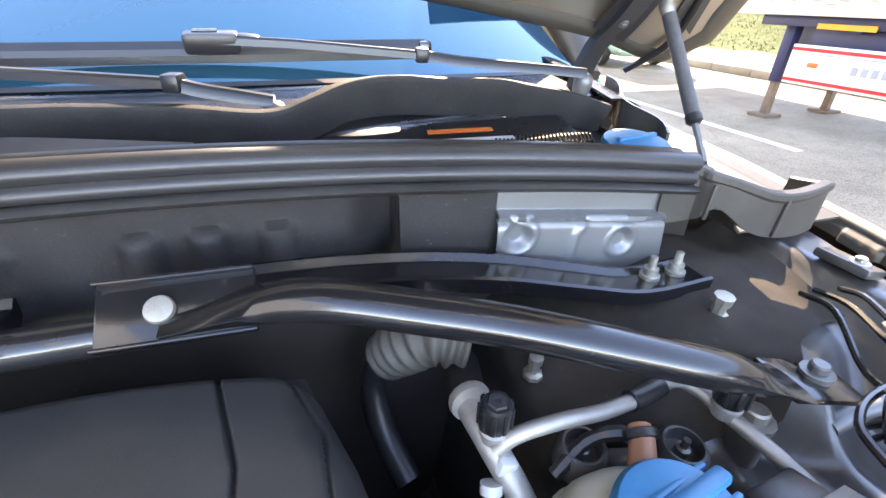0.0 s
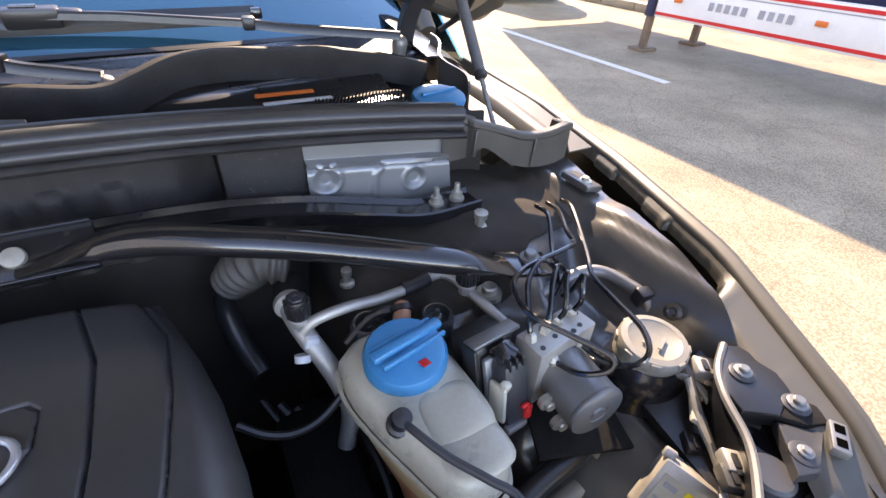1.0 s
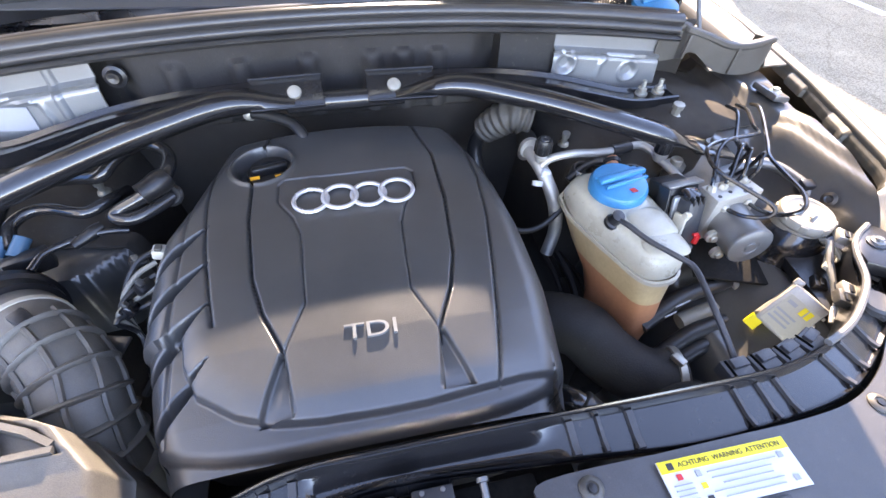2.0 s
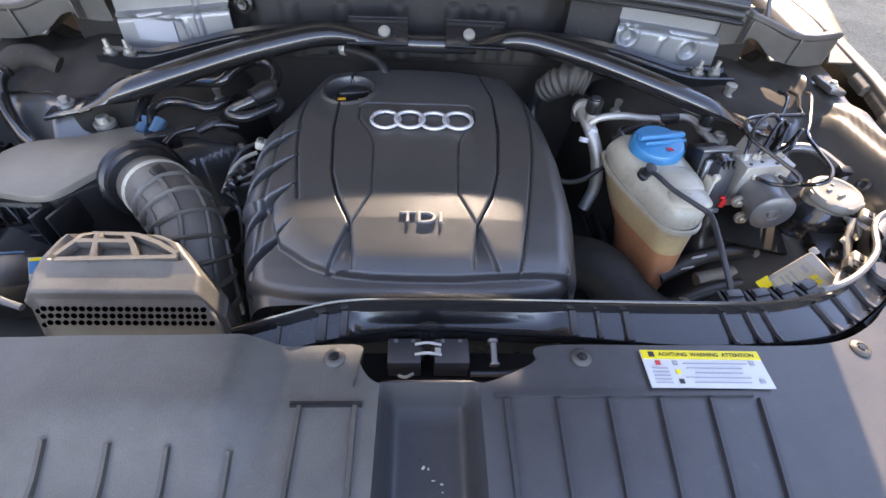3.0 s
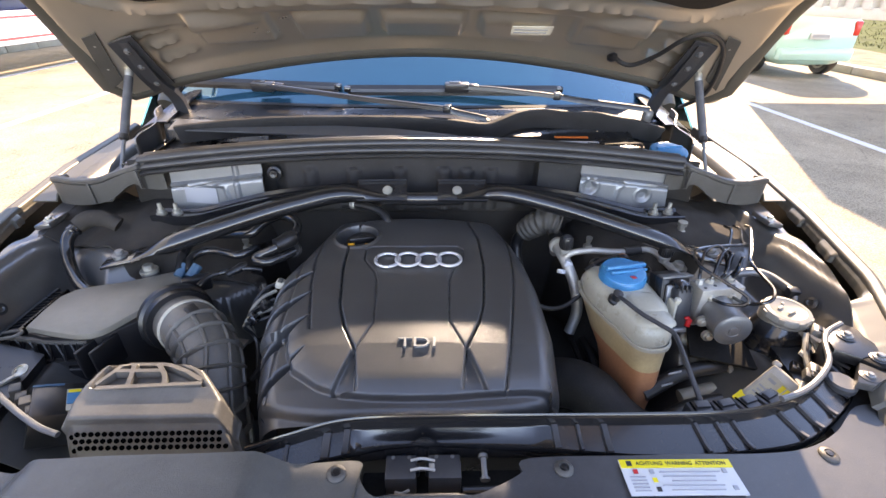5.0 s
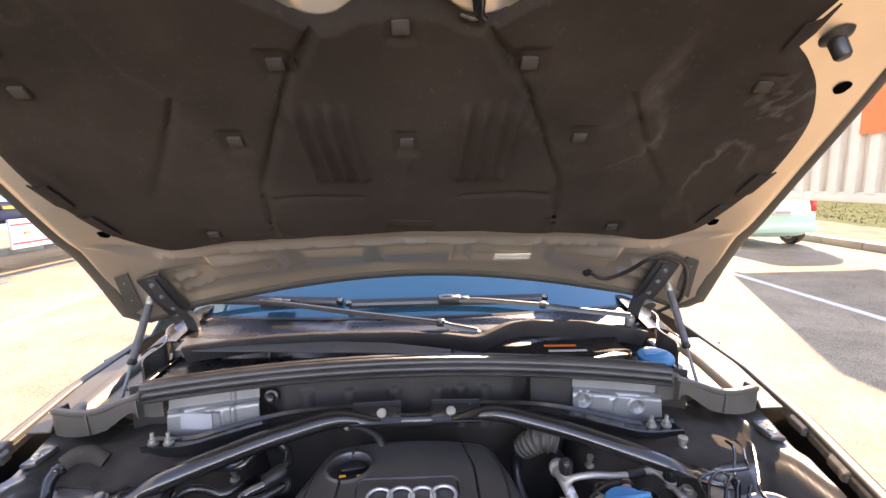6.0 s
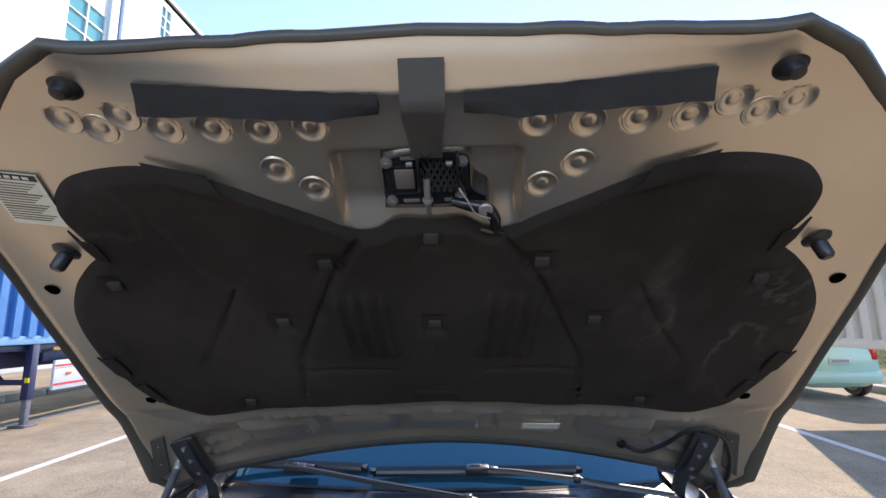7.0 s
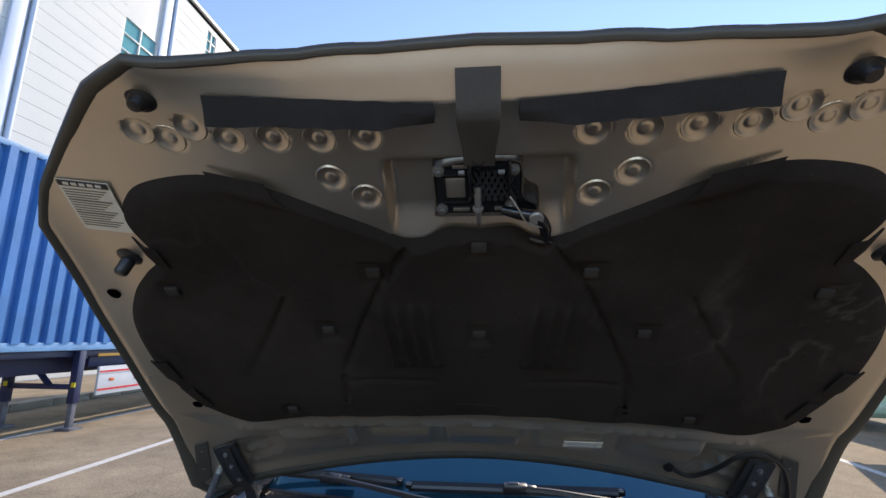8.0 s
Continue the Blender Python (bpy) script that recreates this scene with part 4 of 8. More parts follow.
def corner_cover(s):
    """The moulded black piece between the seal's end and the wing, open behind for the gas strut."""
    root = thing("corner_cover", (s * 0.67, 0.93, 1.05), "black plastic corner cover beside the bonnet seal", "cover", "corner covers")
    # plan x, y, height of the rim, height of the lower edge
    way = [(0.562, 0.948, 1.152, 1.078), (0.578, 0.944, 1.149, 1.078), (0.596, 0.936, 1.145, 1.084), (0.600, 0.927, 1.143, 1.090), (0.617, 0.923, 1.138, 1.101), (0.637, 0.919, 1.132, 1.090), (0.655, 0.915, 1.126, 1.076),
           (0.680, 0.911, 1.118, 1.064), (0.710, 0.909, 1.115, 1.058), (0.740, 0.910, 1.117, 1.056), (0.768, 0.914, 1.120, 1.058), (0.783, 0.922, 1.116, 1.058), (0.792, 0.940, 1.110, 1.060), (0.797, 0.972, 1.104, 1.062)]
    D = [Vector(p) for p in smooth(way, 3)]
    rings = []
    for i, p in enumerate(D):
        t = (D[min(i + 1, len(D) - 1)] - D[max(i - 1, 0)])
        t = Vector((t.x, t.y)).normalized()
        n = Vector((-t.y, t.x))
        ring = [(p.x + n.x * a, p.y + n.y * a, p.w + (p.z - 0.004 - p.w) * k) for a, k in ((0.008, 0.0), (0.001, 0.02), (0.0, 0.5), (0.0, 0.86))]
        ring += [(p.x + n.x * a, p.y + n.y * a, p.z + h) for a, h in ((-0.003, -0.007), (-0.003, -0.001), (-0.001, 0.001), (0.008, 0.002), (0.010, 0.0), (0.012, -0.012), (0.014, -0.040))]
        rings.append([(s * x, y, z) for x, y, z in ring])
    bm = bmesh.new()
    skin(bm, rings, close=False)
    bmesh.ops.recalc_face_normals(bm, faces=bm.faces)
    bmesh.ops.solidify(bm, geom=bm.faces[:], thickness=0.002)
    part("moulding", bm, "greyed", root, "", 28)
    for X, h in ((0.601, 0.040), (0.700, 0.046)):
        part("fold", box((s * X, 0.9205 if X < 0.65 else 0.9075, 1.112 if X < 0.65 else 1.086), (0.005, 0.004, h), (0, s * 4, 0), 0.0015), "greyed", root)
    part("bracket", box((s * 0.765, 0.86, 1.045), (0.035, 0.06, 0.012), (0, s * 12, 0), 0.004), "inner", root)
    hexbolt("bolt", (s * 0.76, 0.848, 1.052), 0.006, root)


for s in (-1, 1):
    corner_cover(s)
    # gutter behind the cover, bright inside
    part("gutter", patch(lambda u, v, s=s: (s * (0.655 + (wing_x(0.94 + 0.42 * v) - 0.70) * u), 0.94 + 0.42 * v, 1.055 + 0.015 * v + 0.06 * step(0.16, 0.0, u) + 0.02 * step(0.55, 0.6, u) * (1 - step(0.7, 0.75, u))), 24, 10, 0.003), "paint", car)
    part("inner_flange", patch(lambda u, v, s=s: (s * (0.700 + 0.02 * u + 0.012 * math.sin(9 * u)), 1.10 + 0.20 * u, 1.075 + 0.06 * v + 0.05 * u), 14, 5, 0.004), "inner", car)


def wiper(name, pivot, joint, elbow, head, b0, b1):
    root = thing(name, pivot, "black wiper arm and blade resting on the windscreen", "wiper", "windscreen wipers")
    part("pivot_cap", lathe(pivot, [(0.012, -0.03), (0.014, -0.004), (0.0125, 0.003), (0.009, 0.007), (0, 0.009)], (0, -0.3, 1), 18), "motor", root)
    P, J, E, H = [Vector(p) for p in (pivot, joint, elbow, head)]
    flat = lambda w, h: [(-w, -h), (w, -h), (w * 0.9, h * 0.5), (w * 0.55, h), (-w * 0.55, h), (-w * 0.9, h * 0.5)]
    part("arm_root", sweep([tuple(P + Vector((0, 0, 0.009))), tuple(P.lerp(J, 0.35) + Vector((0, 0, 0.005))), tuple(P.lerp(J, 0.75)), tuple(J)], flat(0.009, 0.0065)), "wiper", root, "", 40)
    part("joint_block", box(tuple(J), (0.020, 0.022, 0.020), (0, 0, math.degrees(math.atan2(E.y - J.y, E.x - J.x))), 0.004), "wiper", root)
    part("arm", sweep([tuple(J), tuple(J.lerp(E, 0.5)), tuple(E), tuple(E.lerp(H, 0.5)), tuple(H)], flat(0.0085, 0.0055)), "wiper", root, "", 40)
    c = (Vector(b0) + Vector(b1)) / 2
    ang = math.degrees(math.atan2(b1[1] - b0[1], b1[0] - b0[0]))
    clip = part("blade_clip", box(tuple(H + Vector((-0.004, 0.004, -0.004))), (0.066, 0.026, 0.026), (8, 0, ang), 0.005), "wiper", root)
    part("clip_neck", box(tuple(H + Vector((0.040, 0.003, -0.001))), (0.030, 0.018, 0.014), (8, 6, ang), 0.005), "wiper", clip)
    part("clip_button", box(tuple(H + Vector((-0.010, 0.004, 0.010))), (0.030, 0.012, 0.004), (8, 0, ang), 0.0015), "gloss", clip)
    blade = part("blade", sweep([b0, tuple(c), b1], [(-0.009, 0), (0.009, 0), (0.007, 0.008), (-0.002, 0.017), (-0.007, 0.006)]), "wiper", root, "", 30)
    part("rubber_strip", sweep([tuple(Vector(p) + Vector((0, 0, -0.007))) for p in (b0, tuple(c), b1)], [(-0.003, -0.004), (0.003, -0.004), (0.003, 0.008), (-0.003, 0.008)]), "rubber", blade)
    for e in (b0, b1):
        part("end_cap", box(tuple(Vector(e) + Vector((0, 0, 0.006))), (0.02, 0.02, 0.018), (0, 0, ang), 0.004), "gloss", blade)


wiper("wiper", (0.168, 1.146, 1.182), (0.069, 1.158, 1.212), (-0.15, 1.232, 1.220), (-0.445, 1.345, 1.232), (-0.70, 1.415, 1.224), (-0.237, 1.350, 1.222))
wiper("wiper", (0.61, 1.20, 1.195), (0.372, 1.255, 1.226), (0.205, 1.272, 1.240), (0.103, 1.274, 1.246), (-0.205, 1.318, 1.222), (0.395, 1.324, 1.224))

cap = thing("washer_cap", (0.626, 1.08, 1.12), "bright blue washer fluid cap at the scuttle", "cap")
part("cap_disc", lathe((0.626, 1.08, 1.125), [(0.036, -0.03), (0.044, -0.002), (0.046, 0.004), (0.044, 0.009), (0.030, 0.013), (0.012, 0.014), (0, 0.013)], (0, -0.12, 1), 36), "blue", cap)
part("cap_grip", box((0.626, 1.08, 1.139), (0.07, 0.008, 0.006), (0, 0, 10), 0.002), "blue", cap)

# ---- the open bonnet ----
HX = 0.012
PY = (0.25, 0.34, 0.40, 0.45, 0.55, 0.67, 0.80, 0.97, 1.18, 1.30)
PZ = (1.975, 1.945, 1.925, 1.90, 1.83, 1.745, 1.635, 1.493, 1.380, 1.298)
PS = np.array(smooth(list(zip(PY, PZ)), 8))


def hood_z(x, y):
    X = abs(x - HX)
    facet = 1.4 * max(0.0, 0.405 - y) * (1 - step(0.14, 0.42, X))
    return facet + float(np.interp(y, PS[:, 0], PS[:, 1])) - 0.03 * step(0.62, 0.80, X) - 0.122 * (X / 0.785) ** 1.8 * step(0.99, 1.23, y)


def hood_xy(u, v):
    """u from -1 to 1 across, v from 0 at the front to 1 at the hinges."""
    w = lerp(v, (0, 0.25, 0.55, 0.8, 1), (0.695, 0.728, 0.750, 0.778, 0.790))
    X = abs(u) * 0.70
    yf = lerp(X, (0, 0.12, 0.22, 0.30, 0.345, 0.370, 0.396, 0.43, 0.470, 0.565, 0.66, 0.70), (0.371, 0.373, 0.371, 0.359, 0.349, 0.342, 0.331, 0.343, 0.361, 0.432, 0.502, 0.548))
    yr = lerp(abs(u), (0, 0.63, 0.83, 0.92, 0.965, 0.985, 1), (1.262, 1.256, 1.247, 1.233, 1.215, 1.20, 1.172))
    return HX + u * w, yf + v * (yr - yf)


hood = thing("car_bonnet", (0, 1.262, 1.33), "grey bonnet propped wide open, its underside lined with dark felt", "bonnet")


DIMPLES = ((0.143, 0.446), (0.205, 0.447), (0.266, 0.444), (0.326, 0.443), (0.370, 0.425), (0.408, 0.440), (0.444, 0.427), (0.204, 0.498), (0.159, 0.525))


def under(i, j):
    u, v = 2 * i - 1, j ** 1.3
    x, y = hood_xy(u, v)
    z = hood_z(x, y)
    X = abs(x - HX)
    rim = step(0.97, 1.0, abs(u)) + step(0.02, 0.0, v)
    z += 0.006 * min(1, rim)
    for a, b in DIMPLES:
        if abs(X - a) < 0.025 and abs(y - b) < 0.025:
            z += 0.018 * step(0.0190, 0.014, math.hypot(X - a, (y - b) * 1.2))
    # front facet, latch pocket, rear ridge and rear pockets
    z += 0.026 * (1 - step(0.120, 0.134, X - 0.05 * (y - 0.53))) * step(0.472, 0.50, y) * (1 - step(0.555, 0.61, y))
    ridge = lerp(X, (0, 0.3, 0.50, 0.56, 0.61, 0.66, 0.74), (1.018, 1.030, 1.047, 1.052, 1.048, 1.027, 0.985))
    z -= 0.016 * math.exp(-((y - ridge) / 0.0065) ** 2) * (1 - step(0.66, 0.74, X))
    inset = step(0, 0.028, y - lerp(X, (0, 0.33, 0.5, 0.62), (1.062, 1.072, 1.088, 1.096))) * (1 - step(0.63, 0.68, X)) * (1 - step(0.95, 0.995, v))
    z += 0.020 * inset
    for c, w in ((0.0, 0.085), (0.21, 0.07), (-0.21, 0.07), (0.425, 0.075), (-0.425, 0.075)):
        z -= 0.022 * (1 - step(w, w + 0.016, abs(x - HX - c))) * step(1.105, 1.125, y + 0.05 * (X / 0.5) ** 2) * (1 - step(1.175, 1.205, y + 0.03 * (X / 0.5) ** 2))
    for yc, xa, xb in ((1.118, 0.517, 0.645), (1.149, 0.565, 0.632), (1.184, 0.538, 0.632)):
        z -= 0.010 * math.exp(-((y - yc - 0.14 * (X - 0.60)) / 0.006) ** 2) * step(xa - 0.01, xa + 0.01, X) * (1 - step(xb - 0.01, xb + 0.01, X))
    return (x, y, z)


def over(i, j):
    u, v = 2 * i - 1, j
    x, y = hood_xy(u, v)
    return (x, y, hood_z(x, y) + 0.006 + 0.024 * step(0.0, 0.10, v) * step(1.0, 0.90, abs(u)) * step(1.0, 0.95, v))


part("inner_panel", patch(under, 290, 210), "paint_in", hood, "satin grey pressed inner panel", 50)
part("outer_skin", patch(over, 60, 50), "paint", hood, "", 60)
rimpts = [hood_xy(-1 + 2 * k / 60, 0) for k in range(61)] + [hood_xy(1, k / 30) for k in range(1, 31)] + [hood_xy(1 - 2 * k / 40, 1) for k in range(1, 41)] + [hood_xy(-1, 1 - k / 30) for k in range(1, 30)]
bm = bmesh.new()
rings = []
for dz, e in ((0.004, -0.020), (-0.004, -0.018), (-0.005, -0.015), (-0.007, -0.004), (-0.003, 0.001), (0.003, 0.002), (0.007, -0.002)):
    ring = []
    for x, y in rimpts:
        k = e * lerp(y, (0.7, 0.95), (1, 2.1)) if e < 0 else e
        x1 = x + (x - HX) * k * lerp(y, (1.16, 1.20, 1.25), (1, 0.5, 0.1))
        y1 = y + k * lerp(y, (0.8, 1.15, 1.25), (-0.75, 0, 0.45))
        ring.append((x1, y1, hood_z(x1, y if y < 1.15 else y1) + dz))
    rings.append(ring)
skin(bm, rings, caps=False)
part("rolled_edge", bm, "paint", hood, "", 60)

INS = [(0, 0.578), (0.05, 0.576), (0.085, 0.592), (0.12, 0.592), (0.158, 0.572), (0.22, 0.545), (0.32, 0.503), (0.40, 0.488), (0.49, 0.498), (0.535, 0.522), (0.557, 0.553), (0.548, 0.590), (0.546, 0.625), (0.59, 0.655),
       (0.64, 0.695), (0.678, 0.75), (0.69, 0.835), (0.672, 0.915), (0.645, 0.985), (0.58, 1.025), (0.45, 1.0), (0.31, 0.982), (0.15, 0.968), (0, 0.962)]
half = smooth(INS, 8)
loop = half + [(-x, y) for x, y in half[-2:0:-1]]


CREASES = [[(0.115, 0.60), (0.165, 0.66), (0.215, 0.74), (0.275, 0.84), (0.300, 0.965)], [(0.345, 0.690), (0.40, 0.760), (0.480, 0.850)], [(0.10, 0.862), (0.22, 0.858), (0.285, 0.865)], [(0.545, 0.70), (0.50, 0.76), (0.42, 0.86), (0.40, 0.93)]]


def wool_drop(x, y):
    """How far the felt hangs below the panel."""
    X = abs(x)
    d = 0.014
    inside = lerp(y, (0.60, 0.66, 0.74, 0.84, 0.965), (0.115, 0.165, 0.215, 0.275, 0.30)) - X
    d += 0.004 * step(-0.002, 0.006, inside)
    for k, c in enumerate(CREASES):
        d -= (0.010, 0.008, 0.005, 0.003)[k] * math.exp(-(near(X, y, c) / (0.005, 0.004, 0.005, 0.008)[k]) ** 2)
    for k in range(4):
        d += 0.014 * math.exp(-((X - 0.090 - 0.027 * k - 0.08 * (0.76 - y)) / 0.007) ** 2) * step(0.685, 0.71, y) * (1 - step(0.81, 0.83, y))
    for cx, cy in CLIPS:
        d -= 0.007 * math.exp(-(max(abs(x - cx) / 0.021, abs(y - cy) / 0.019)) ** 6)
    d += 0.004 * noise.noise((x * 7, y * 7, 0)) + 0.0018 * noise.noise((x * 24, y * 24, 3))
    return d


CLIPS = [(-0.175, 0.640), (0.0, 0.592), (0.176, 0.642), (0.542, 0.68), (-0.55, 0.675), (-0.003, 0.755), (0.287, 0.755), (-0.285, 0.755), (-0.43, 0.96), (0.436, 0.967)]
bm = bmesh.new()
ringlist = []
for s in [0.004] + [k / 90 for k in range(1, 86)] + [0.955, 0.965, 0.975, 0.983, 0.990, 0.996, 1.0]:
    edge = math.sqrt(max(0, 1 - step(0.955, 1.0, s) ** 2))
    ringlist.append([(HX + x * s, 0.80 + (y - 0.80) * s, hood_z(HX + x * s, 0.80 + (y - 0.80) * s) - 0.002 - wool_drop(x * s, 0.80 + (y - 0.80) * s) * edge + 0.004 * (1 - edge)) for x, y in loop])
skin(bm, ringlist, caps=False)
part("felt_lining", bm, "wool", hood, "dusty dark brown felt insulation mat", 70)
TABS = [((0.675, 0.823), (0.661, 0.868)), ((0.653, 0.896), (0.632, 0.948)), ((0.544, 0.580), (0.538, 0.616)), ((0.301, 0.499), (0.377, 0.482))]
for p, q in [((s * a, b), (s * c, d)) for (a, b), (c, d) in TABS for s in (-1, 1)] + [((-0.066, 0.949), (0.045, 0.951))]:
    def tab(u, v, p=p, q=q):
        p0, q0 = Vector(p), Vector(q)
        at = p0.lerp(q0, u)
        inward = Vector((0.0, 0.78)) - at
        at = at + inward.normalized() * (0.036 * v - 0.004 * u - (0.013 if abs(p[0]) > 0.5 else 0.002))
        return (HX + at.x, at.y, hood_z(HX + at.x, at.y) - 0.007 - 0.012 * step(0.0, 0.5, v))
    part("lining_tab", patch(tab, 4, 4, 0.003), "wool", hood)

for x, y in CLIPS:
    z = hood_z(HX + x, y) - wool_drop(x, y)
    part("retaining_clip", box((HX + x, y, z - 0.006), (0.024, 0.020, 0.007), (-38, 0, 0), 0.003), "felt", hood, "square dusty black clip")

for a, b in DIMPLES:
    for s in (-1, 1):
        x = HX + s * a
        bowl = part("dimple", lathe((x, b, hood_z(x, b) - 0.0005), [(0.0225, -0.0010), (0.0205, 0.0012), (0.0192, 0.0009), (0.0172, -0.0006), (0.0145, -0.0018), (0.0110, -0.0026), (0.0085, -0.0029), (0.0078, -0.0020), (0.0040, -0.0017), (0, -0.0017)], (0, -0.51, -0.86), 28, caps=False), "paint_in", hood, "", 60)
        part("pinhole", lathe((x, b + 0.003, hood_z(x, b) + 0.0028), [(0.0020, 0), (0.0020, 0.0015), (0, 0.0015)], (0, -0.51, -0.86), 8), "ink", bowl)
for s in (-1, 1):
    x0, x1 = HX + s * 0.050, HX + s * 0.331
    def strip(u, v, s=s):
        y0, y1 = 0.399 - 0.010 * u, 0.418 - 0.008 * u
        y = y0 + (y1 - y0) * v
        lap = step(0.44, 0.50, v)
        return (x0 + (x1 - x0 - s * 0.018 * lap) * u, y, hood_z(0.2, y) - 0.004 - 0.010 * (1 - lap) - 0.0010 * noise.noise((u * 14, v * 3, s)))
    st = part("front_seal_strip", patch(strip, 70, 14, 0.006), "sponge", hood, "dark two-layer foam strip", 40)
    for k in range(4):
        u = 0.12 + 0.23 * k + 0.03 * s * (k % 2)
        c = strip(u, 0.22 + 0.5 * (k % 2))
        part("strip_slit", box((c[0], c[1], c[2] - 0.0004), (0.024, 0.003, 0.002), (-34, 0, 1.5 * s), 0), "ink", st)
    for X, y in ((0.408, 0.386),):
        x = HX + s * X
        part("bump_stop", lathe((x, y, hood_z(x, y) + 0.004), [(0.019, 0), (0.017, 0.006), (0.012, 0.009), (0.010, 0.016), (0.008, 0.020), (0, 0.021)], (0, -0.5, -0.86), 20), "rubber", hood)
    x = HX + s * 0.60
    part("side_stop", lathe((x, 0.628, hood_z(x, 0.628) + 0.004), [(0.024, 0), (0.018, 0.005), (0.0115, 0.007), (0.011, 0.030), (0.008, 0.034), (0, 0.034)], (s * 0.15, -0.35, -0.9), 20), "rubber", hood)
    for X, y, r in ((0.675, 0.69, 0.012), (0.668, 0.968, 0.013)):
        x = HX + s * X
        # black disc painted as the shade inside a drain opening
        part("drain_hole", lathe((x, y, hood_z(x, y) + 0.003), [(r, -0.002), (r, 0.0035), (r * 0.9, 0.004), (0, 0.004)], (0, -0.6, -0.8), 20), "hole_black", hood)

# underside labels
e1, e2 = Vector((0.079, 0.0, -0.002)).normalized(), Vector((-0.014, 0.080, -0.056)).normalized()
nz = e1.cross(e2).normalized()
e1 = e2.cross(nz)
LM = Matrix(((e1.x, e2.x, nz.x, 0), (e1.y, e2.y, nz.y, 0), (e1.z, e2.z, nz.z, 0), (0, 0, 0, 1)))
LM.translation = Vector((-0.573, 0.530, min(hood_z(-0.573 + a, 0.530 + b) + 0.7 * b for a in (-0.04, 0.04) for b in (-0.04, 0.0, 0.04)) - 0.003))


def label_field(name, x, y, w, h, mt, parent, dz, label=""):
    bm = box((x, y, dz * (1 if nz.z > 0 else -1) * -1), (w, h, 0.0008), bev=0)
    bmesh.ops.transform(bm, verts=bm.verts, matrix=LM)
    return part(name, bm, mt, parent, label)


lb = label_field("data_label", 0, 0, 0.079, 0.098, "sticker", hood, 0.0, "yellowed data label")
label_field("head_bar", 0, -0.043, 0.075, 0.010, "ink", lb, 0.001)
for k in range(5):
    label_field("head_mark", -0.024 + 0.012 * k, -0.043, 0.008, 0.0045, "sticker", lb, 0.002)
for k in range(15):
    w = 0.066 - 0.006 * ((k * 5) % 4)
    label_field("text_bar", -0.035 + w / 2, -0.032 + 0.0050 * k, w, 0.0014 if k not in (4, 9) else 0.0022, "print", lb, 0.001)
hl = part("rear_label", box((0.256, 1.120, hood_z(0.256, 1.120) - 0.008), (0.092, 0.034, 0.0015), (-33, 0, -2), 0), "sticker", hood, "small pale sticker")
for k in range(2):
    part("text_bar", box((0.253, 1.114 + 0.010 * k, hood_z(0.256, 1.120) - 0.0062 - 0.0065 * k), (0.075, 0.003, 0.001), (-33, 0, -2), 0), "grey", hl)

# latch, striker and safety lever on the bonnet
flap = part("latch_flap", patch(lambda u, v: (0.0145 + (u - 0.5) * (0.052 - 0.012 * step(0.25, 0.9, v)), 0.381 + 0.090 * v, hood_z(0, 0.381 + 0.090 * v) - 0.014 - 0.006 * math.sin(math.pi * v)), 10, 18, 0.005), "greyed", hood, "grey plastic tongue")
part("flap_edge", box((0.0145, 0.383, hood_z(0, 0.383) - 0.017), (0.053, 0.004, 0.004), (-50, 0, 0), 0.001), "gloss2", flap)
part("flap_eye", lathe((0.0135, 0.463, hood_z(0, 0.463) - 0.016), [(0.0095, 0), (0.0095, 0.004), (0.0062, 0.005), (0.0058, 0.001), (0, 0.001)], (0, -0.51, -0.86), 18), "ink", flap)
plate_o = [(-0.062, 0.496), (-0.056, 0.485), (-0.015, 0.476), (0.048, 0.476), (0.060, 0.487), (0.062, 0.519), (0.070, 0.531), (0.082, 0.537), (0.086, 0.546), (0.074, 0.552), (-0.052, 0.553), (-0.061, 0.545)]
bm = bmesh.new()
skin(bm, [[(HX + x * k, 0.515 + (y - 0.515) * k, hood_z(0, 0.515 + (y - 0.515) * k) + dz) for x, y in smooth(plate_o + plate_o[:1], 3)[:-1]] for k, dz in ((1, 0.028), (1, -0.003), (0.965, -0.005), (0.93, -0.001), (0.35, -0.001), (0.01, -0.001))], caps=False)
latch = part("latch_plate", bm, "gloss", hood, "black latch plate with bolts", 35)
lz = lambda y, d: hood_z(0, y) - d
part("window", box((-0.019, 0.5125, lz(0.5125, 0.0025)), (0.027, 0.033, 0.003), (-35.5, 0, 0), 0.004), "paint_in", latch)
for x, y, w, h in ((-0.019, 0.4945, 0.033, 0.003), (-0.019, 0.5315, 0.033, 0.003), (-0.0345, 0.5125, 0.003, 0.036), (-0.0035, 0.5125, 0.003, 0.036)):
    part("window_rim", box((x, y, lz(y, 0.004)), (w, h, 0.004), (-35.5, 0, 0), 0.001), "plastic", latch)
for x, y, w in ((-0.012, 0.485, 0.020), (-0.012, 0.544, 0.024), (0.048, 0.543, 0.026)):
    part("slot", box((x, y, lz(y, 0.0025)), (w, 0.006, 0.002), (-35.5, 0, 0), 0.001), "paint_in", latch)
for x, y in ((-0.041, 0.490), (0.060, 0.490), (-0.040, 0.543), (0.058, 0.538)):
    st = part("stud_plate", lathe((x, y, lz(y, 0.001)), [(0.0085, 0), (0.0085, 0.003), (0.0065, 0.0035), (0, 0.0035)], (0, -0.58, -0.81), 12), "motor", latch)
    hexbolt("bolt", (x, y, lz(y, 0.004)), 0.0045, st, (0, -0.58, -0.81), "motor")
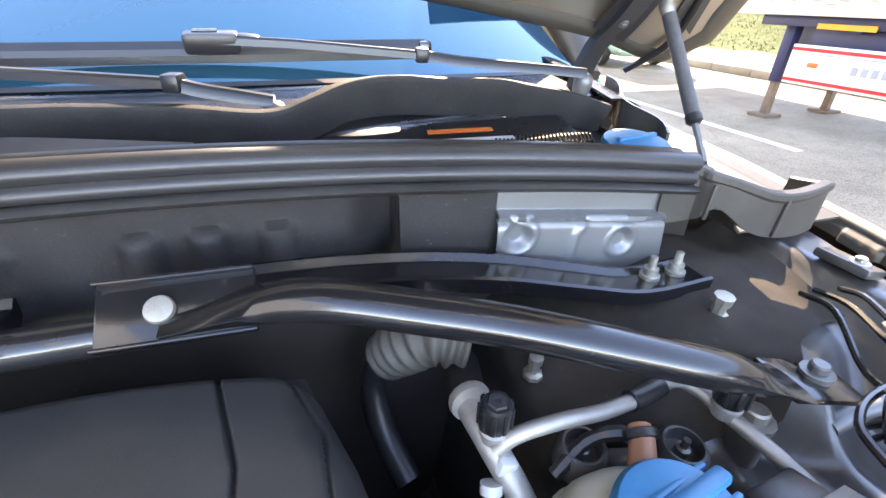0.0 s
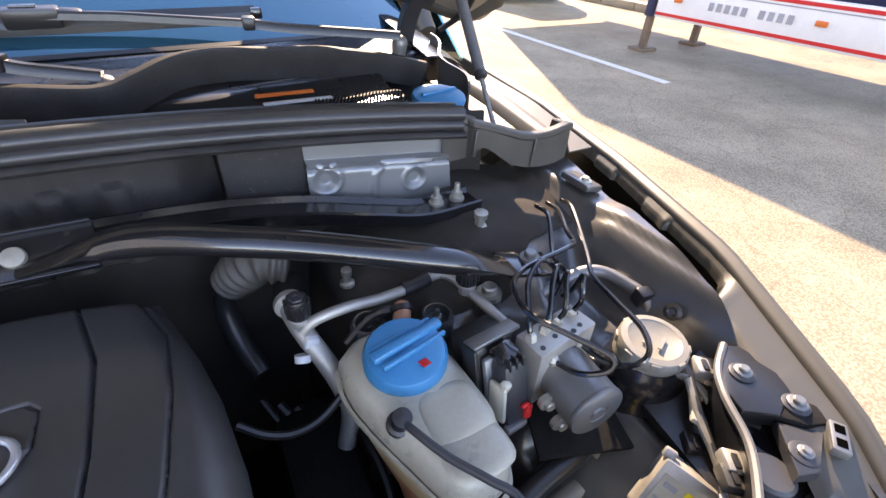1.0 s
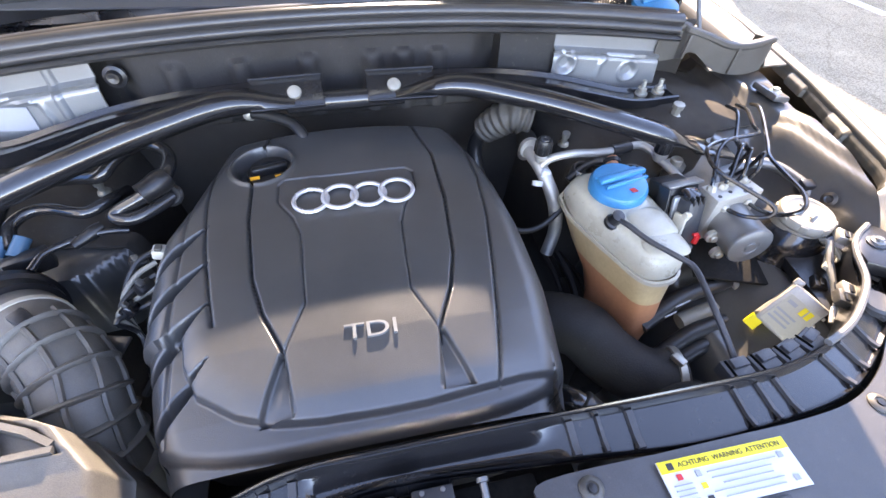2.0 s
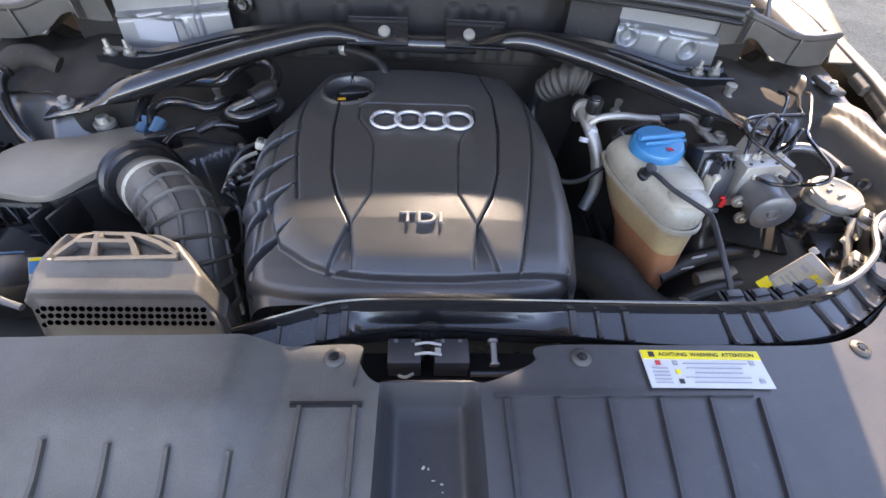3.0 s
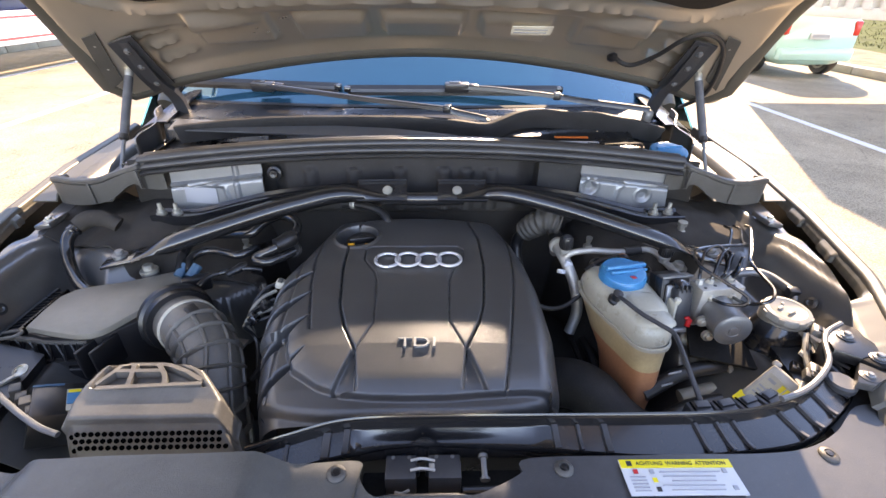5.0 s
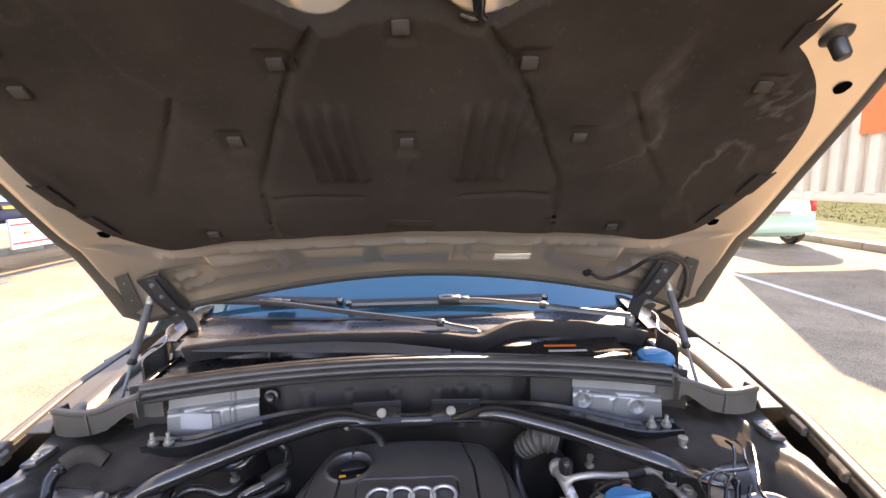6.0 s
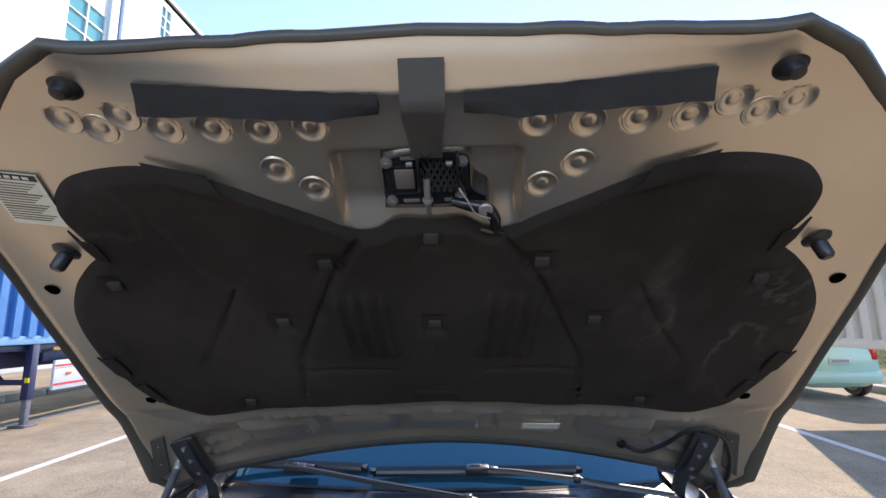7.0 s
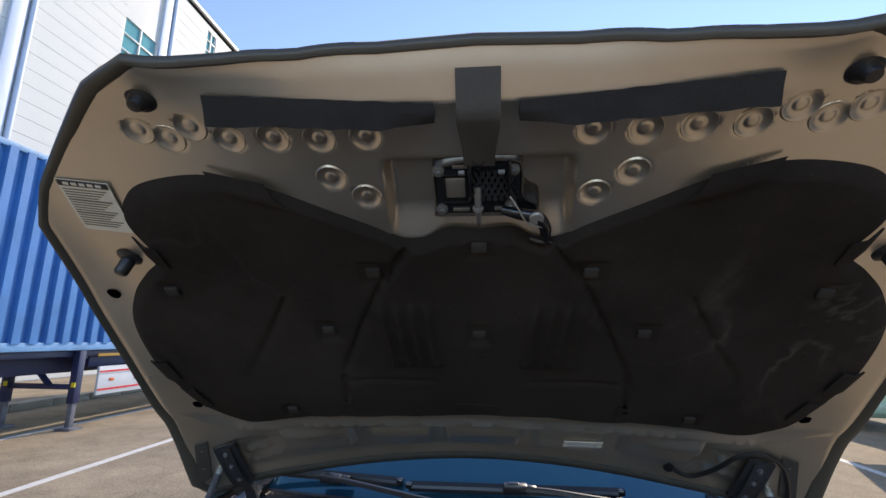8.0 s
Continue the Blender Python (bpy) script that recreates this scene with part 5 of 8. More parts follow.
for k in range(6):
    for a in (-32, 32):
        part("grid_bar", box((0.010 + 0.0085 * k, 0.505, lz(0.505, 0.009)), (0.0018, 0.050, 0.005), (-35.5, 0, a), 0), "gloss2", latch)
for x in (0.002, 0.054):
    part("cheek", box((x, 0.492, lz(0.492, 0.012)), (0.004, 0.050, 0.018), (-35.5, 0, 0), 0.0015), "plastic", latch)
part("striker", tube([(0.011, 0.505, lz(0.505, 0.010)), (0.012, 0.520, lz(0.520, 0.020)), (0.0125, 0.540, lz(0.540, 0.021)), (0.013, 0.553, lz(0.553, 0.018))], [0.006, 0.0048, 0.004, 0.003], 10, wave=0.0004, every=0.003), "motor", latch)
part("striker_nut", lathe((0.0118, 0.525, lz(0.525, 0.0205)), [(0.0075, -0.003), (0.0075, 0.003), (0.0055, 0.004)], (0.02, 0.81, -0.58), 6), "alu", latch, "", 20)
part("lever", tube([(0.046, 0.538, lz(0.538, 0.010)), (0.070, 0.534, lz(0.534, 0.020)), (0.094, 0.536, lz(0.536, 0.024)), (0.106, 0.550, lz(0.550, 0.024)), (0.110, 0.572, lz(0.572, 0.020)), (0.118, 0.583, lz(0.583, 0.016))], [0.007, 0.009, 0.010, 0.009, 0.007, 0.005], 10), "gloss", latch)
part("lever_tip", tube([(0.086, 0.580, lz(0.580, 0.014)), (0.104, 0.584, lz(0.584, 0.016)), (0.120, 0.580, lz(0.580, 0.016))], 0.0032, 8), "gloss", latch)
part("lever_pivot", lathe((0.092, 0.531, lz(0.531, 0.028)), [(0.0095, 0), (0.0105, 0.004), (0.009, 0.006), (0, 0.0065)], (0, -0.58, -0.81), 18), "alu", latch)
part("spring", tube([(0.052, 0.508, lz(0.508, 0.016)), (0.066, 0.516, lz(0.516, 0.030)), (0.080, 0.534, lz(0.534, 0.034)), (0.100, 0.540, lz(0.540, 0.034)), (0.110, 0.546, lz(0.546, 0.030))], 0.0013, 6), "alu", latch)
for s in (-1, 1):
    part("flap_pin", lathe((HX + 0.005 + s * 0.022, 0.477, hood_z(0, 0.477) - 0.020), [(0.004, 0), (0.004, 0.008), (0, 0.009)], (s, 0, 0), 10), "motor", latch)
    # hinge with its plates
    x = s * 0.657
    under_z = lambda y, drop, x=x: hood_z(x, y) - drop
    hinge = part("hinge", sweep([(x, 1.285, 1.165), (x, 1.268, 1.205), (x, 1.238, under_z(1.238, 0.012)), (x, 1.18, under_z(1.18, 0.016)), (x, 1.102, under_z(1.102, 0.010))], [(-0.016, -0.003), (0.016, -0.003), (0.016, 0.012), (0.012, 0.012), (0.012, 0.0), (-0.012, 0.0), (-0.012, 0.012), (-0.016, 0.012)], 5, (0, 1, 0.2)), "gloss2", hood)
    part("hinge_plate", patch(lambda u, v, x=x: (x + (u - 0.5) * 0.056, 1.10 + 0.125 * v, hood_z(x + (u - 0.5) * 0.056, 1.10 + 0.125 * v) - 0.005), 6, 10, 0.005), "gloss2", hinge)
    for y in (1.115, 1.150, 1.195):
        hexbolt("bolt", (x, y, under_z(y, 0.018)), 0.0045, hinge, (0, -0.6, -0.8), "motor")
    # patch lies proud of the panel; a recess's shade is in its dark colour
    def shade_quad(u, v, s=s):
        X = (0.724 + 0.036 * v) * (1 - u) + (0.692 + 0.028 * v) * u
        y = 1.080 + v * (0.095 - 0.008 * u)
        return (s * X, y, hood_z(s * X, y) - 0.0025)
    part("recess_shade", patch(shade_quad, 6, 10, 0.003), "greyed", hood, "dark patch painted as the shade of a pressed recess")
    for u, v in ((0.5, 0.2), (0.5, 0.65)):
        c = shade_quad(u, v)
        part("plug", lathe((c[0], c[1], c[2] - 0.001), [(0.0035, 0), (0.0035, 0.002), (0, 0.003)], (0, -0.6, -0.8), 10), "alu", hood)
part("washer_hose", tube([(x, y, hood_z(x, y) - dz) for x, y, dz in ((0.478, 1.186, -0.008), (0.505, 1.190, 0.004), (0.535, 1.180, 0.010), (0.572, 1.140, 0.010), (0.600, 1.098, 0.010), (0.640, 1.080, 0.010), (0.685, 1.088, 0.010), (0.715, 1.115, 0.010), (0.735, 1.155, 0.012), (0.738, 1.195, 0.014))] + [(0.715, 1.245, 1.20)], 0.0055, 8), "rubber", hood, "thin black washer hose")
part("hose_clip", lathe((0.478, 1.188, hood_z(0.478, 1.188) + 0.006), [(0.013, 0), (0.013, 0.008), (0.008, 0.013), (0, 0.014)], (0, -0.55, -0.83), 14), "plastic", hood)

for s in (-1, 1):
    g = thing("gas_strut", (s * 0.693, 1.0, 1.09), "black gas strut holding the open bonnet", "gas strut", "bonnet struts")
    a, b = Vector((s * 0.693, 1.0, 1.085)), Vector((s * 0.694, 1.160, 1.296))
    part("rod", tube([tuple(a), tuple(a.lerp(b, 0.5))], 0.0042, 8, 1), "motor", g)
    part("cylinder", tube([tuple(a.lerp(b, 0.36)), tuple(a.lerp(b, 0.94))], 0.0095, 12, 1), "strut", g)
    part("end_joint", lathe(tuple(a.lerp(b, 0.93)), [(0.007, 0), (0.010, 0.008), (0.010, 0.02), (0.005, 0.028), (0, 0.028)], tuple(b - a), 12), "zinc", g)
    part("collar", lathe(tuple(a.lerp(b, 0.345)), [(0.007, 0), (0.0108, 0.004), (0.0108, 0.012), (0.009, 0.016)], tuple(b - a), 12), "rubber", g)
    part("foot_joint", lathe(tuple(a + Vector((0, 0, -0.02))), [(0.008, 0), (0.009, 0.02), (0.005, 0.028)], (0, 0, 1), 10), "dark", g)


# ---- engine and its cover ----
def cover_half(y, x=1.0):
    if x < 0:
        return lerp(y, (0.40, 0.45, 0.55, 0.66, 0.70, 0.76, 0.80, 0.87, 0.908), (0.208, 0.224, 0.246, 0.252, 0.248, 0.222, 0.208, 0.186, 0.174))
    return lerp(y, (0.40, 0.45, 0.55, 0.66, 0.74, 0.80, 0.87, 0.908), (0.208, 0.219, 0.231, 0.230, 0.221, 0.208, 0.186, 0.174))


def cover_top(y):
    return lerp(y, (0.39, 0.42, 0.45, 0.51, 0.60, 0.70, 0.80, 0.92), (0.987, 0.995, 1.003, 1.014, 1.023, 1.030, 1.034, 1.035))


G_IN = [(0.0, 0.768), (0.085, 0.770), (0.094, 0.760), (0.093, 0.725), (0.073, 0.690), (0.064, 0.66), (0.060, 0.556), (0.083, 0.500), (0.074, 0.440)]
G_MID = [(0.105, 0.91), (0.130, 0.80), (0.130, 0.70), (0.120, 0.60), (0.106, 0.55), (0.083, 0.500)]
G_OUT = [(0.150, 0.91), (0.186, 0.82), (0.188, 0.74), (0.180, 0.66), (0.166, 0.58), (0.150, 0.50), (0.135, 0.435)]
LIP = [(-0.192, 0.545), (-0.186, 0.512), (-0.170, 0.478), (-0.130, 0.450), (-0.094, 0.437), (-0.05, 0.432), (0.015, 0.430), (0.06, 0.431), (0.118, 0.436), (0.165, 0.440), (0.20, 0.440)]


def cover_z(x, y):
    R = 0.036
    ds = cover_half(y, x) - abs(x)
    df = y - 0.408 - 0.035 * (abs(x) / 0.23) ** 4
    db = (0.908 - 0.022 * (abs(x) / 0.18) ** 2 - y) * 1.5
    k = min(1.0, math.sqrt(sum((max(0.0, R - d) / R) ** 2 for d in (ds, db))))
    z = cover_top(y) - 0.014 * (abs(x) / 0.24) ** 2.5
    z -= 1.25 * R * (1 - math.sqrt(1 - 0.98 * k * k))
    kf = min(1.0, max(0.0, 0.012 - df) / 0.012)
    z -= 0.016 * (1 - math.sqrt(1 - 0.98 * kf * kf))
    X = abs(x)
    z -= 0.0035 * math.exp(-(near(X, y, G_IN) / 0.0013) ** 2)
    z -= 0.0065 * math.exp(-(near(X, y, G_MID) / 0.0019) ** 4) if y > 0.49 else 0
    if x > 0 or y > 0.545:
        z -= 0.0045 * math.exp(-(near(X, y, G_OUT) / 0.0017) ** 2)
    # dark notch below the kink of the grooves
    if 0.436 < y < 0.50:
        k = (0.50 - y) / 0.07
        z -= 0.010 * step(0.083 - 0.010 * k, 0.083 - 0.006 * k, X) * (1 - step(0.085 + 0.022 * k, 0.088 + 0.026 * k, X))
    # front lip: a rolled edge down to a narrow shelf
    dl = near(x, y, LIP)
    outside = y < lerp(x, [p[0] for p in LIP], [p[1] for p in LIP]) or x < -0.19 and y < 0.545
    if x < 0.2 and outside:
        z -= 0.005 + 0.012 * step(0.0, 0.004, dl)
    elif x < 0.2 and y < 0.60:
        z -= 0.005 * max(0.0, 1 - dl / 0.030) ** 2
    # ribs on one flank
    if x < -0.140 and 0.44 < y < 0.79:
        for k in range(4):
            c = 0.689 - 0.0675 * k - (0.008 if k == 3 else 0) + 1.0 * (x + 0.192)
            w = 0.0135 * step(-0.172 + 0.007 * k, -0.222 + 0.007 * k, x)
            if w > 0.0008:
                z -= 0.020 * (1 - step(w * 0.45, w, abs(y - c)))
        z -= 0.003 * math.exp(-((x + 0.208 - 0.02 * (0.6 - y)) / 0.002) ** 2)
    # filler recess
    r = math.hypot(x + 0.118, (y - 0.812))
    z -= 0.022 * (1 - step(0.036, 0.043, r))
    z += 0.004 * math.exp(-((r - 0.044) / 0.004) ** 2)
    return z


def engine():
    root = thing("engine", (0, 0.65, 0.45), "dark engine block below a moulded cover", "engine")
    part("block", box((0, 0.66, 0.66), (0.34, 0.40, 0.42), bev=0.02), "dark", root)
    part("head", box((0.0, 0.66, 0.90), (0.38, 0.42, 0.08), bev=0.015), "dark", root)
    part("lower_shroud", patch(lambda u, v: ((u - 0.5) * 0.40, 0.385 + 0.02 * (2 * u - 1) ** 6 + 0.01 * v, 0.925 - 0.10 * v), 20, 5, 0.004), "plastic", root)
    for k in range(5):
        part("injector_pipe", tube([(-0.21, 0.73 - 0.045 * k, 0.90), (-0.25, 0.735 - 0.045 * k, 0.93), (-0.275, 0.72 - 0.045 * k, 0.91)], 0.005, 7), "zinc" if k % 2 else "dark", root)
    cover = thing("engine_cover", (0, 0.63, 0.93), "matt black moulded engine cover with silver badges", "engine cover")

    def f(i, j):
        u, v = 2 * i - 1, j
        y = 0.408 + 0.500 * v
        w = cover_half(y, u)
        return (u * w - 0.008, y, cover_z(u * w * 0.9995, y))
    part("shell", patch(f, 330, 380), "cover", cover, "", 75)
    bm = bmesh.new()
    N = 120
    edge = []
    for k in range(N):
        a = 2 * math.pi * k / N
        c, s = math.cos(a), math.sin(a)
        m = (abs(c) ** 12 + abs(s) ** 12) ** (1 / 12)
        y = 0.658 + 0.250 * s / m
        edge.append((c / m * cover_half(y, c), y))
    skin(bm, [[(x * k - 0.008, 0.658 + (y - 0.658) * k, (cover_z(x * 0.999, y) if dz == 0 else 0.93 + dz)) for x, y in edge] for k, dz in ((1.0, 0), (0.985, 0.012), (0.955, -0.01), (0.93, -0.06))], caps=False)
    # black skirt: shade of the undercut is put into its colour
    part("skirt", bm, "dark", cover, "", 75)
    # badge of four linked rings
    for k in range(4):
        cx = -0.0575 + 0.0385 * k + 0.0
        bm = bmesh.new()
        R, r, n, m = 0.0222, 0.0033, 40, 10
        skin(bm, [[(cx + (R + r * math.cos(b)) * math.cos(a), 0.7155 + (R + r * math.cos(b)) * math.sin(a), cover_top(0.7155 + R * math.sin(a)) + 0.0035 + r * 0.9 * math.sin(b) + (0.0012 if k % 2 else 0)) for b in (2 * math.pi * q / m for q in range(m))]
                  for a in (2 * math.pi * p / n for p in range(n + 1))], caps=False)
        bmesh.ops.remove_doubles(bm, verts=bm.verts, dist=1e-5)
        part("ring", bm, "chrome", cover, "polished silver ring", 60)
    for x0, glyph in ((-0.0185, "T"), (0.006, "D"), (0.0250, "I")):
        text(glyph, 0.026, pose(x0 + 0.002, 0.508, cover_top(0.508) + 0.0014, 8, 0, 0) @ Matrix.Diagonal((1.45, 0.98, 1, 1)), "steel", cover, "badge_letter", 0.002)
    cap = part("oil_filler_cap", lathe((-0.118, 0.812, 1.010), [(0.034, -0.006), (0.035, 0.004), (0.032, 0.011), (0.022, 0.012), (0.020, 0.008), (0, 0.008)], (0, -0.1, 1), 32), "plastic", cover, "ribbed black filler cap")
    part("grip", box((-0.118, 0.812, 1.024), (0.052, 0.012, 0.014), (0, 0, 12), 0.004), "plastic", cap)
    for dx in (-0.016, 0.014):
        part("amber_mark", box((-0.118 + dx * 1.15, 0.788, 1.0270), (0.013, 0.0055, 0.0012), (12, 0, 8), 0), "strip_lit", cap)


engine()

# ---- strut braces ----
BAR = [(-0.023, -0.006), (-0.014, -0.019), (0.005, -0.020), (0.020, -0.009), (0.022, 0.006), (0.010, 0.018), (-0.007, 0.018), (-0.021, 0.009)]


def brace(s):
    root = thing("strut_brace", (s * 0.33, 0.83, 1.0), "gloss black tubular strut brace across the bay", "strut brace", "strut braces")
    ox = 0.007
    P = [(0.075, 0.887, 1.094), (0.13, 0.884, 1.097), (0.185, 0.867, 1.102), (0.255, 0.842, 1.094), (0.327, 0.820, 1.080), (0.41, 0.790, 1.062), (0.475, 0.768, 1.046), (0.52, 0.757, 1.033), (0.55, 0.754, 1.022)]
    bm = bmesh.new()
    D = smooth([(ox + s * x, y, z) for x, y, z in P], 5)
    rings = []
    for i, p in enumerate(D):
        t = (Vector(D[min(i + 1, len(D) - 1)]) - Vector(D[max(i - 1, 0)])).normalized()
        sd = t.cross(Vector((0, 0, 1))).normalized()
        up = sd.cross(t)
        k = i / (len(D) - 1)
        flat = 1 - 0.75 * (1 - step(0.0, 0.22, k)) - 0.82 * step(0.74, 0.93, k)
        wide = 1.0 + 0.25 * (1 - step(0, 0.2, k)) + 0.25 * step(0.86, 1.0, k)
        rings.append([Vector(p) + 0.86 * a * wide * sd + 0.88 * b * flat * up for a, b in BAR])
    skin(bm, rings)
    part("front_bar", bm, "gloss", root, "", 60)
    part("end_foot", box((ox + s * 0.575, 0.756, 1.016), (0.075, 0.05, 0.007), (0, s * 10, s * -10), 0.003), "gloss", root)
    hexbolt("foot_bolt", (ox + s * 0.583, 0.758, 1.022), 0.0080, root, (0, 0, 1), "motor")
    part("bracket", box((ox + s * 0.085, 0.888, 1.100), (0.105, 0.048, 0.005), (40, 0, s * -2), 0.002), "gloss", root)
    for dy in (-0.018, 0.018):
        part("bracket_flange", box((ox + s * 0.085, 0.885 + dy, 1.103 + dy * 0.84), (0.105, 0.003, 0.009), (40, 0, s * -2), 0.001), "gloss", root)
    part("bracket_bolt", lathe((ox + s * 0.074, 0.886, 1.102), [(0.0102, 0), (0.0105, 0.002), (0.0095, 0.0045), (0.004, 0.005), (0, 0.005)], (0, -0.64, 0.77), 20), "zinc", root)
    Q = [(0.04, 0.925, 1.088), (0.15, 0.925, 1.090), (0.26, 0.922, 1.084), (0.35, 0.915, 1.072), (0.43, 0.905, 1.055), (0.50, 0.900, 1.040), (0.585, 0.905, 1.038)]
    rear = sweep([(ox + s * x, y, z) for x, y, z in Q], [(-0.020, -0.016), (0.016, -0.018), (0.024, -0.012), (0.025, 0.003), (0.022, 0.005), (0.016, -0.001), (-0.012, 0.000), (-0.018, 0.006), (-0.021, 0.006)], 5)
    part("rear_bar", rear, "gloss", root, "", 40)
    for X in (0.532, 0.566):
        st = part("stud", lathe((s * X, 0.906, 1.038), [(0.011, 0), (0.011, 0.004), (0.008, 0.005), (0.008, 0.012), (0.0045, 0.013), (0.004, 0.026), (0, 0.027)], (0, 0, 1), 12), "zinc", root)
    part("cross_tube", tube([(ox, 0.900, 1.078), (ox + s * 0.09, 0.898, 1.080)], 0.0155, 10, 1), "gloss", root)


for s in (-1, 1):
    brace(s)
    for X, y, z, r in ((0.569, 0.847, 1.034, 0.0095), (0.38, 0.868, 0.985, 0.007)):
        if s > 0 or r < 0.009:
            t = thing("tower_bolt", (s * X, y, z - 0.012), "galvanised bolt standing in the felt lining", "bolt", "tower bolts")
            part("head", lathe((s * X, y, z - 0.012), [(r * 1.5, 0), (r * 1.4, 0.004), (r * 0.75, 0.006), (r * 0.75, 0.016), (r, 0.017), (r * 1.05, 0.026), (0, 0.027)], (0, -0.1, 1), 8), "zinc", t, "", 30)
    t = thing("rail_bolt", (s * 0.528, 0.753, 0.985), "large galvanised bolt on the inner wing", "bolt", "tower bolts")
    hexbolt("head", (s * 0.528, 0.753, 0.990), 0.010, t)
    part("seat", lathe((s * 0.528, 0.753, 0.975), [(0.016, -0.04), (0.016, 0.010), (0.014, 0.013), (0, 0.013)], (0, 0, 1), 16), "inner", t)

# ---- coolant reservoir ----
def reservoir():
    root = thing("coolant_reservoir", (0.39, 0.62, 0.80), "milky plastic coolant reservoir half full of pink coolant", "reservoir")
    top = [(0.325, 0.735), (0.350, 0.752), (0.390, 0.750), (0.418, 0.728), (0.432, 0.690), (0.438, 0.640), (0.435, 0.592), (0.428, 0.564), (0.412, 0.549), (0.385, 0.547), (0.366, 0.560), (0.350, 0.602), (0.332, 0.655), (0.322, 0.700)]
    loop = smooth(top + top[:1], 4)[:-1]
    c = (0.395, 0.635)

    def ring(z, k, dx=0.0, dy=0.0, tilt=True):
        return [(c[0] + (x - c[0]) * k + dx, c[1] + (y - c[1]) * k + dy, z + (0.002 * (y - 0.64) / 0.1 if tilt else 0)) for x, y in loop]
    bm = bmesh.new()
    skin(bm, [ring(0.962, 0.97), ring(0.975, 1.0), ring(0.985, 0.985), ring(0.996, 0.94), ring(1.003, 0.86), ring(1.006, 0.72), ring(1.006, 0.45), ring(1.006, 0.05)], caps=False)
    upper = part("upper_shell", bm, "tank", root, "", 70)
    bm = bmesh.new()
    skin(bm, [ring(0.957, 1.015), ring(0.957, 1.05), ring(0.964, 1.05), ring(0.964, 1.0)], caps=False)
    part("weld_seam", bm, "tank", root, "", 30)
    bm = bmesh.new()
    skin(bm, [ring(0.960, 0.985), ring(0.935, 0.93, 0.002, -0.004), ring(0.905, 0.82, 0.004, -0.015, False)], caps=False)
    part("lower_shell", bm, "amber", root, "", 70)
    bm = bmesh.new()
    skin(bm, [ring(0.905, 0.82, 0.004, -0.015, False), ring(0.87, 0.66, 0.006, -0.035, False), ring(0.83, 0.56, 0.004, -0.045, False), ring(0.79, 0.50, 0.002, -0.05, False), ring(0.785, 0.05, 0.0, -0.05, False)], caps=False)
    part("filled_base", bm, "coolant", root, "pink coolant behind milky plastic", 70)
    # swellings on the lid
    for x, y, rx, ry, h in ((0.400, 0.618, 0.030, 0.030, 0.006), (0.398, 0.576, 0.029, 0.022, 0.005)):
        bm = bmesh.new()
        skin(bm, [[(x + rx * k * math.copysign(abs(math.cos(a)) ** 0.6, math.cos(a)), y + ry * k * math.copysign(abs(math.sin(a)) ** 0.6, math.sin(a)), 1.003 + 0.002 * (y - 0.64) / 0.1 + h * hh) for a in (2 * math.pi * q / 28 for q in range(28))] for k, hh in ((1.1, 0), (1.04, 0.45), (0.92, 0.8), (0.7, 1.0), (0.02, 1.02))], caps=False)
        part("swelling", bm, "tank", upper, "", 70)
    part("filler_neck", lathe((0.383, 0.690, 0.998), [(0.037, 0), (0.036, 0.014), (0.034, 0.016)], (-0.05, -0.1, 1), 28), "tank", root)
    cap = part("filler_cap", lathe((0.383, 0.689, 1.008), [(0.036, -0.004), (0.042, 0.0), (0.0425, 0.012), (0.039, 0.018), (0.034, 0.0195), (0, 0.0195)], (-0.05, -0.12, 1), 40), "blue", root, "blue screw cap")
    part("grip_bar", box((0.387, 0.6935, 1.031), (0.086, 0.013, 0.010), (-6, 3, 14), 0.004), "blue", cap)
    for dy in (-0.012, 0.012):
        part("grip_rib", box((0.387 - dy * 0.25, 0.6925 + dy, 1.0285), (0.078, 0.005, 0.006), (-6, 3, 14), 0.002), "blue", cap)
    part("red_symbol", box((0.392, 0.664, 1.0262), (0.009, 0.009, 0.0010), (-6, 3, 14), 0), "red", cap)
    for z, w in ((0.925, 0.026), (0.890, 0.022)):
        part("level_mark", box((0.430, 0.528 + (0.925 - z) * 0.2, z), (w, 0.0015, 0.004), (8, 0, 14), 0), "grey", root)
    for x, y in ((0.374, 0.775), (0.452, 0.752)):
        lug = part("mounting_lug", lathe((x, y, 0.965), [(0.021, 0), (0.021, 0.02), (0.017, 0.026), (0.015, 0.026), (0.0145, 0.012), (0.006, 0.012), (0.006, 0.022), (0.003, 0.023), (0.003, 0.032), (0, 0.032)], (0.0, -0.1, 1), 20), "inner", root, "grey mounting lug with a stud", 40)
    part("lug_web", box((0.42, 0.755, 0.968), (0.07, 0.03, 0.02), (0, 0, -14), 0.008), "inner", root)
    # small bleed hose over the lid and down to the front
    part("hose_nipple", lathe((0.350, 0.632, 0.998), [(0.012, 0), (0.012, 0.006), (0.009, 0.008), (0.0075, 0.02), (0.009, 0.022), (0, 0.023)], (0.05, -0.35, 1), 16), "rubber", root)
    part("bleed_hose", tube([(0.350, 0.628, 1.012), (0.356, 0.608, 1.016), (0.370, 0.578, 1.014), (0.390, 0.546, 1.014), (0.403, 0.524, 1.013), (0.400, 0.490, 1.008), (0.396, 0.458, 1.001), (0.397, 0.430, 0.988), (0.398, 0.405, 0.972), (0.400, 0.38, 0.94)], 0.0038, 10), "gloss2", root, "thin grey-black bleed hose")
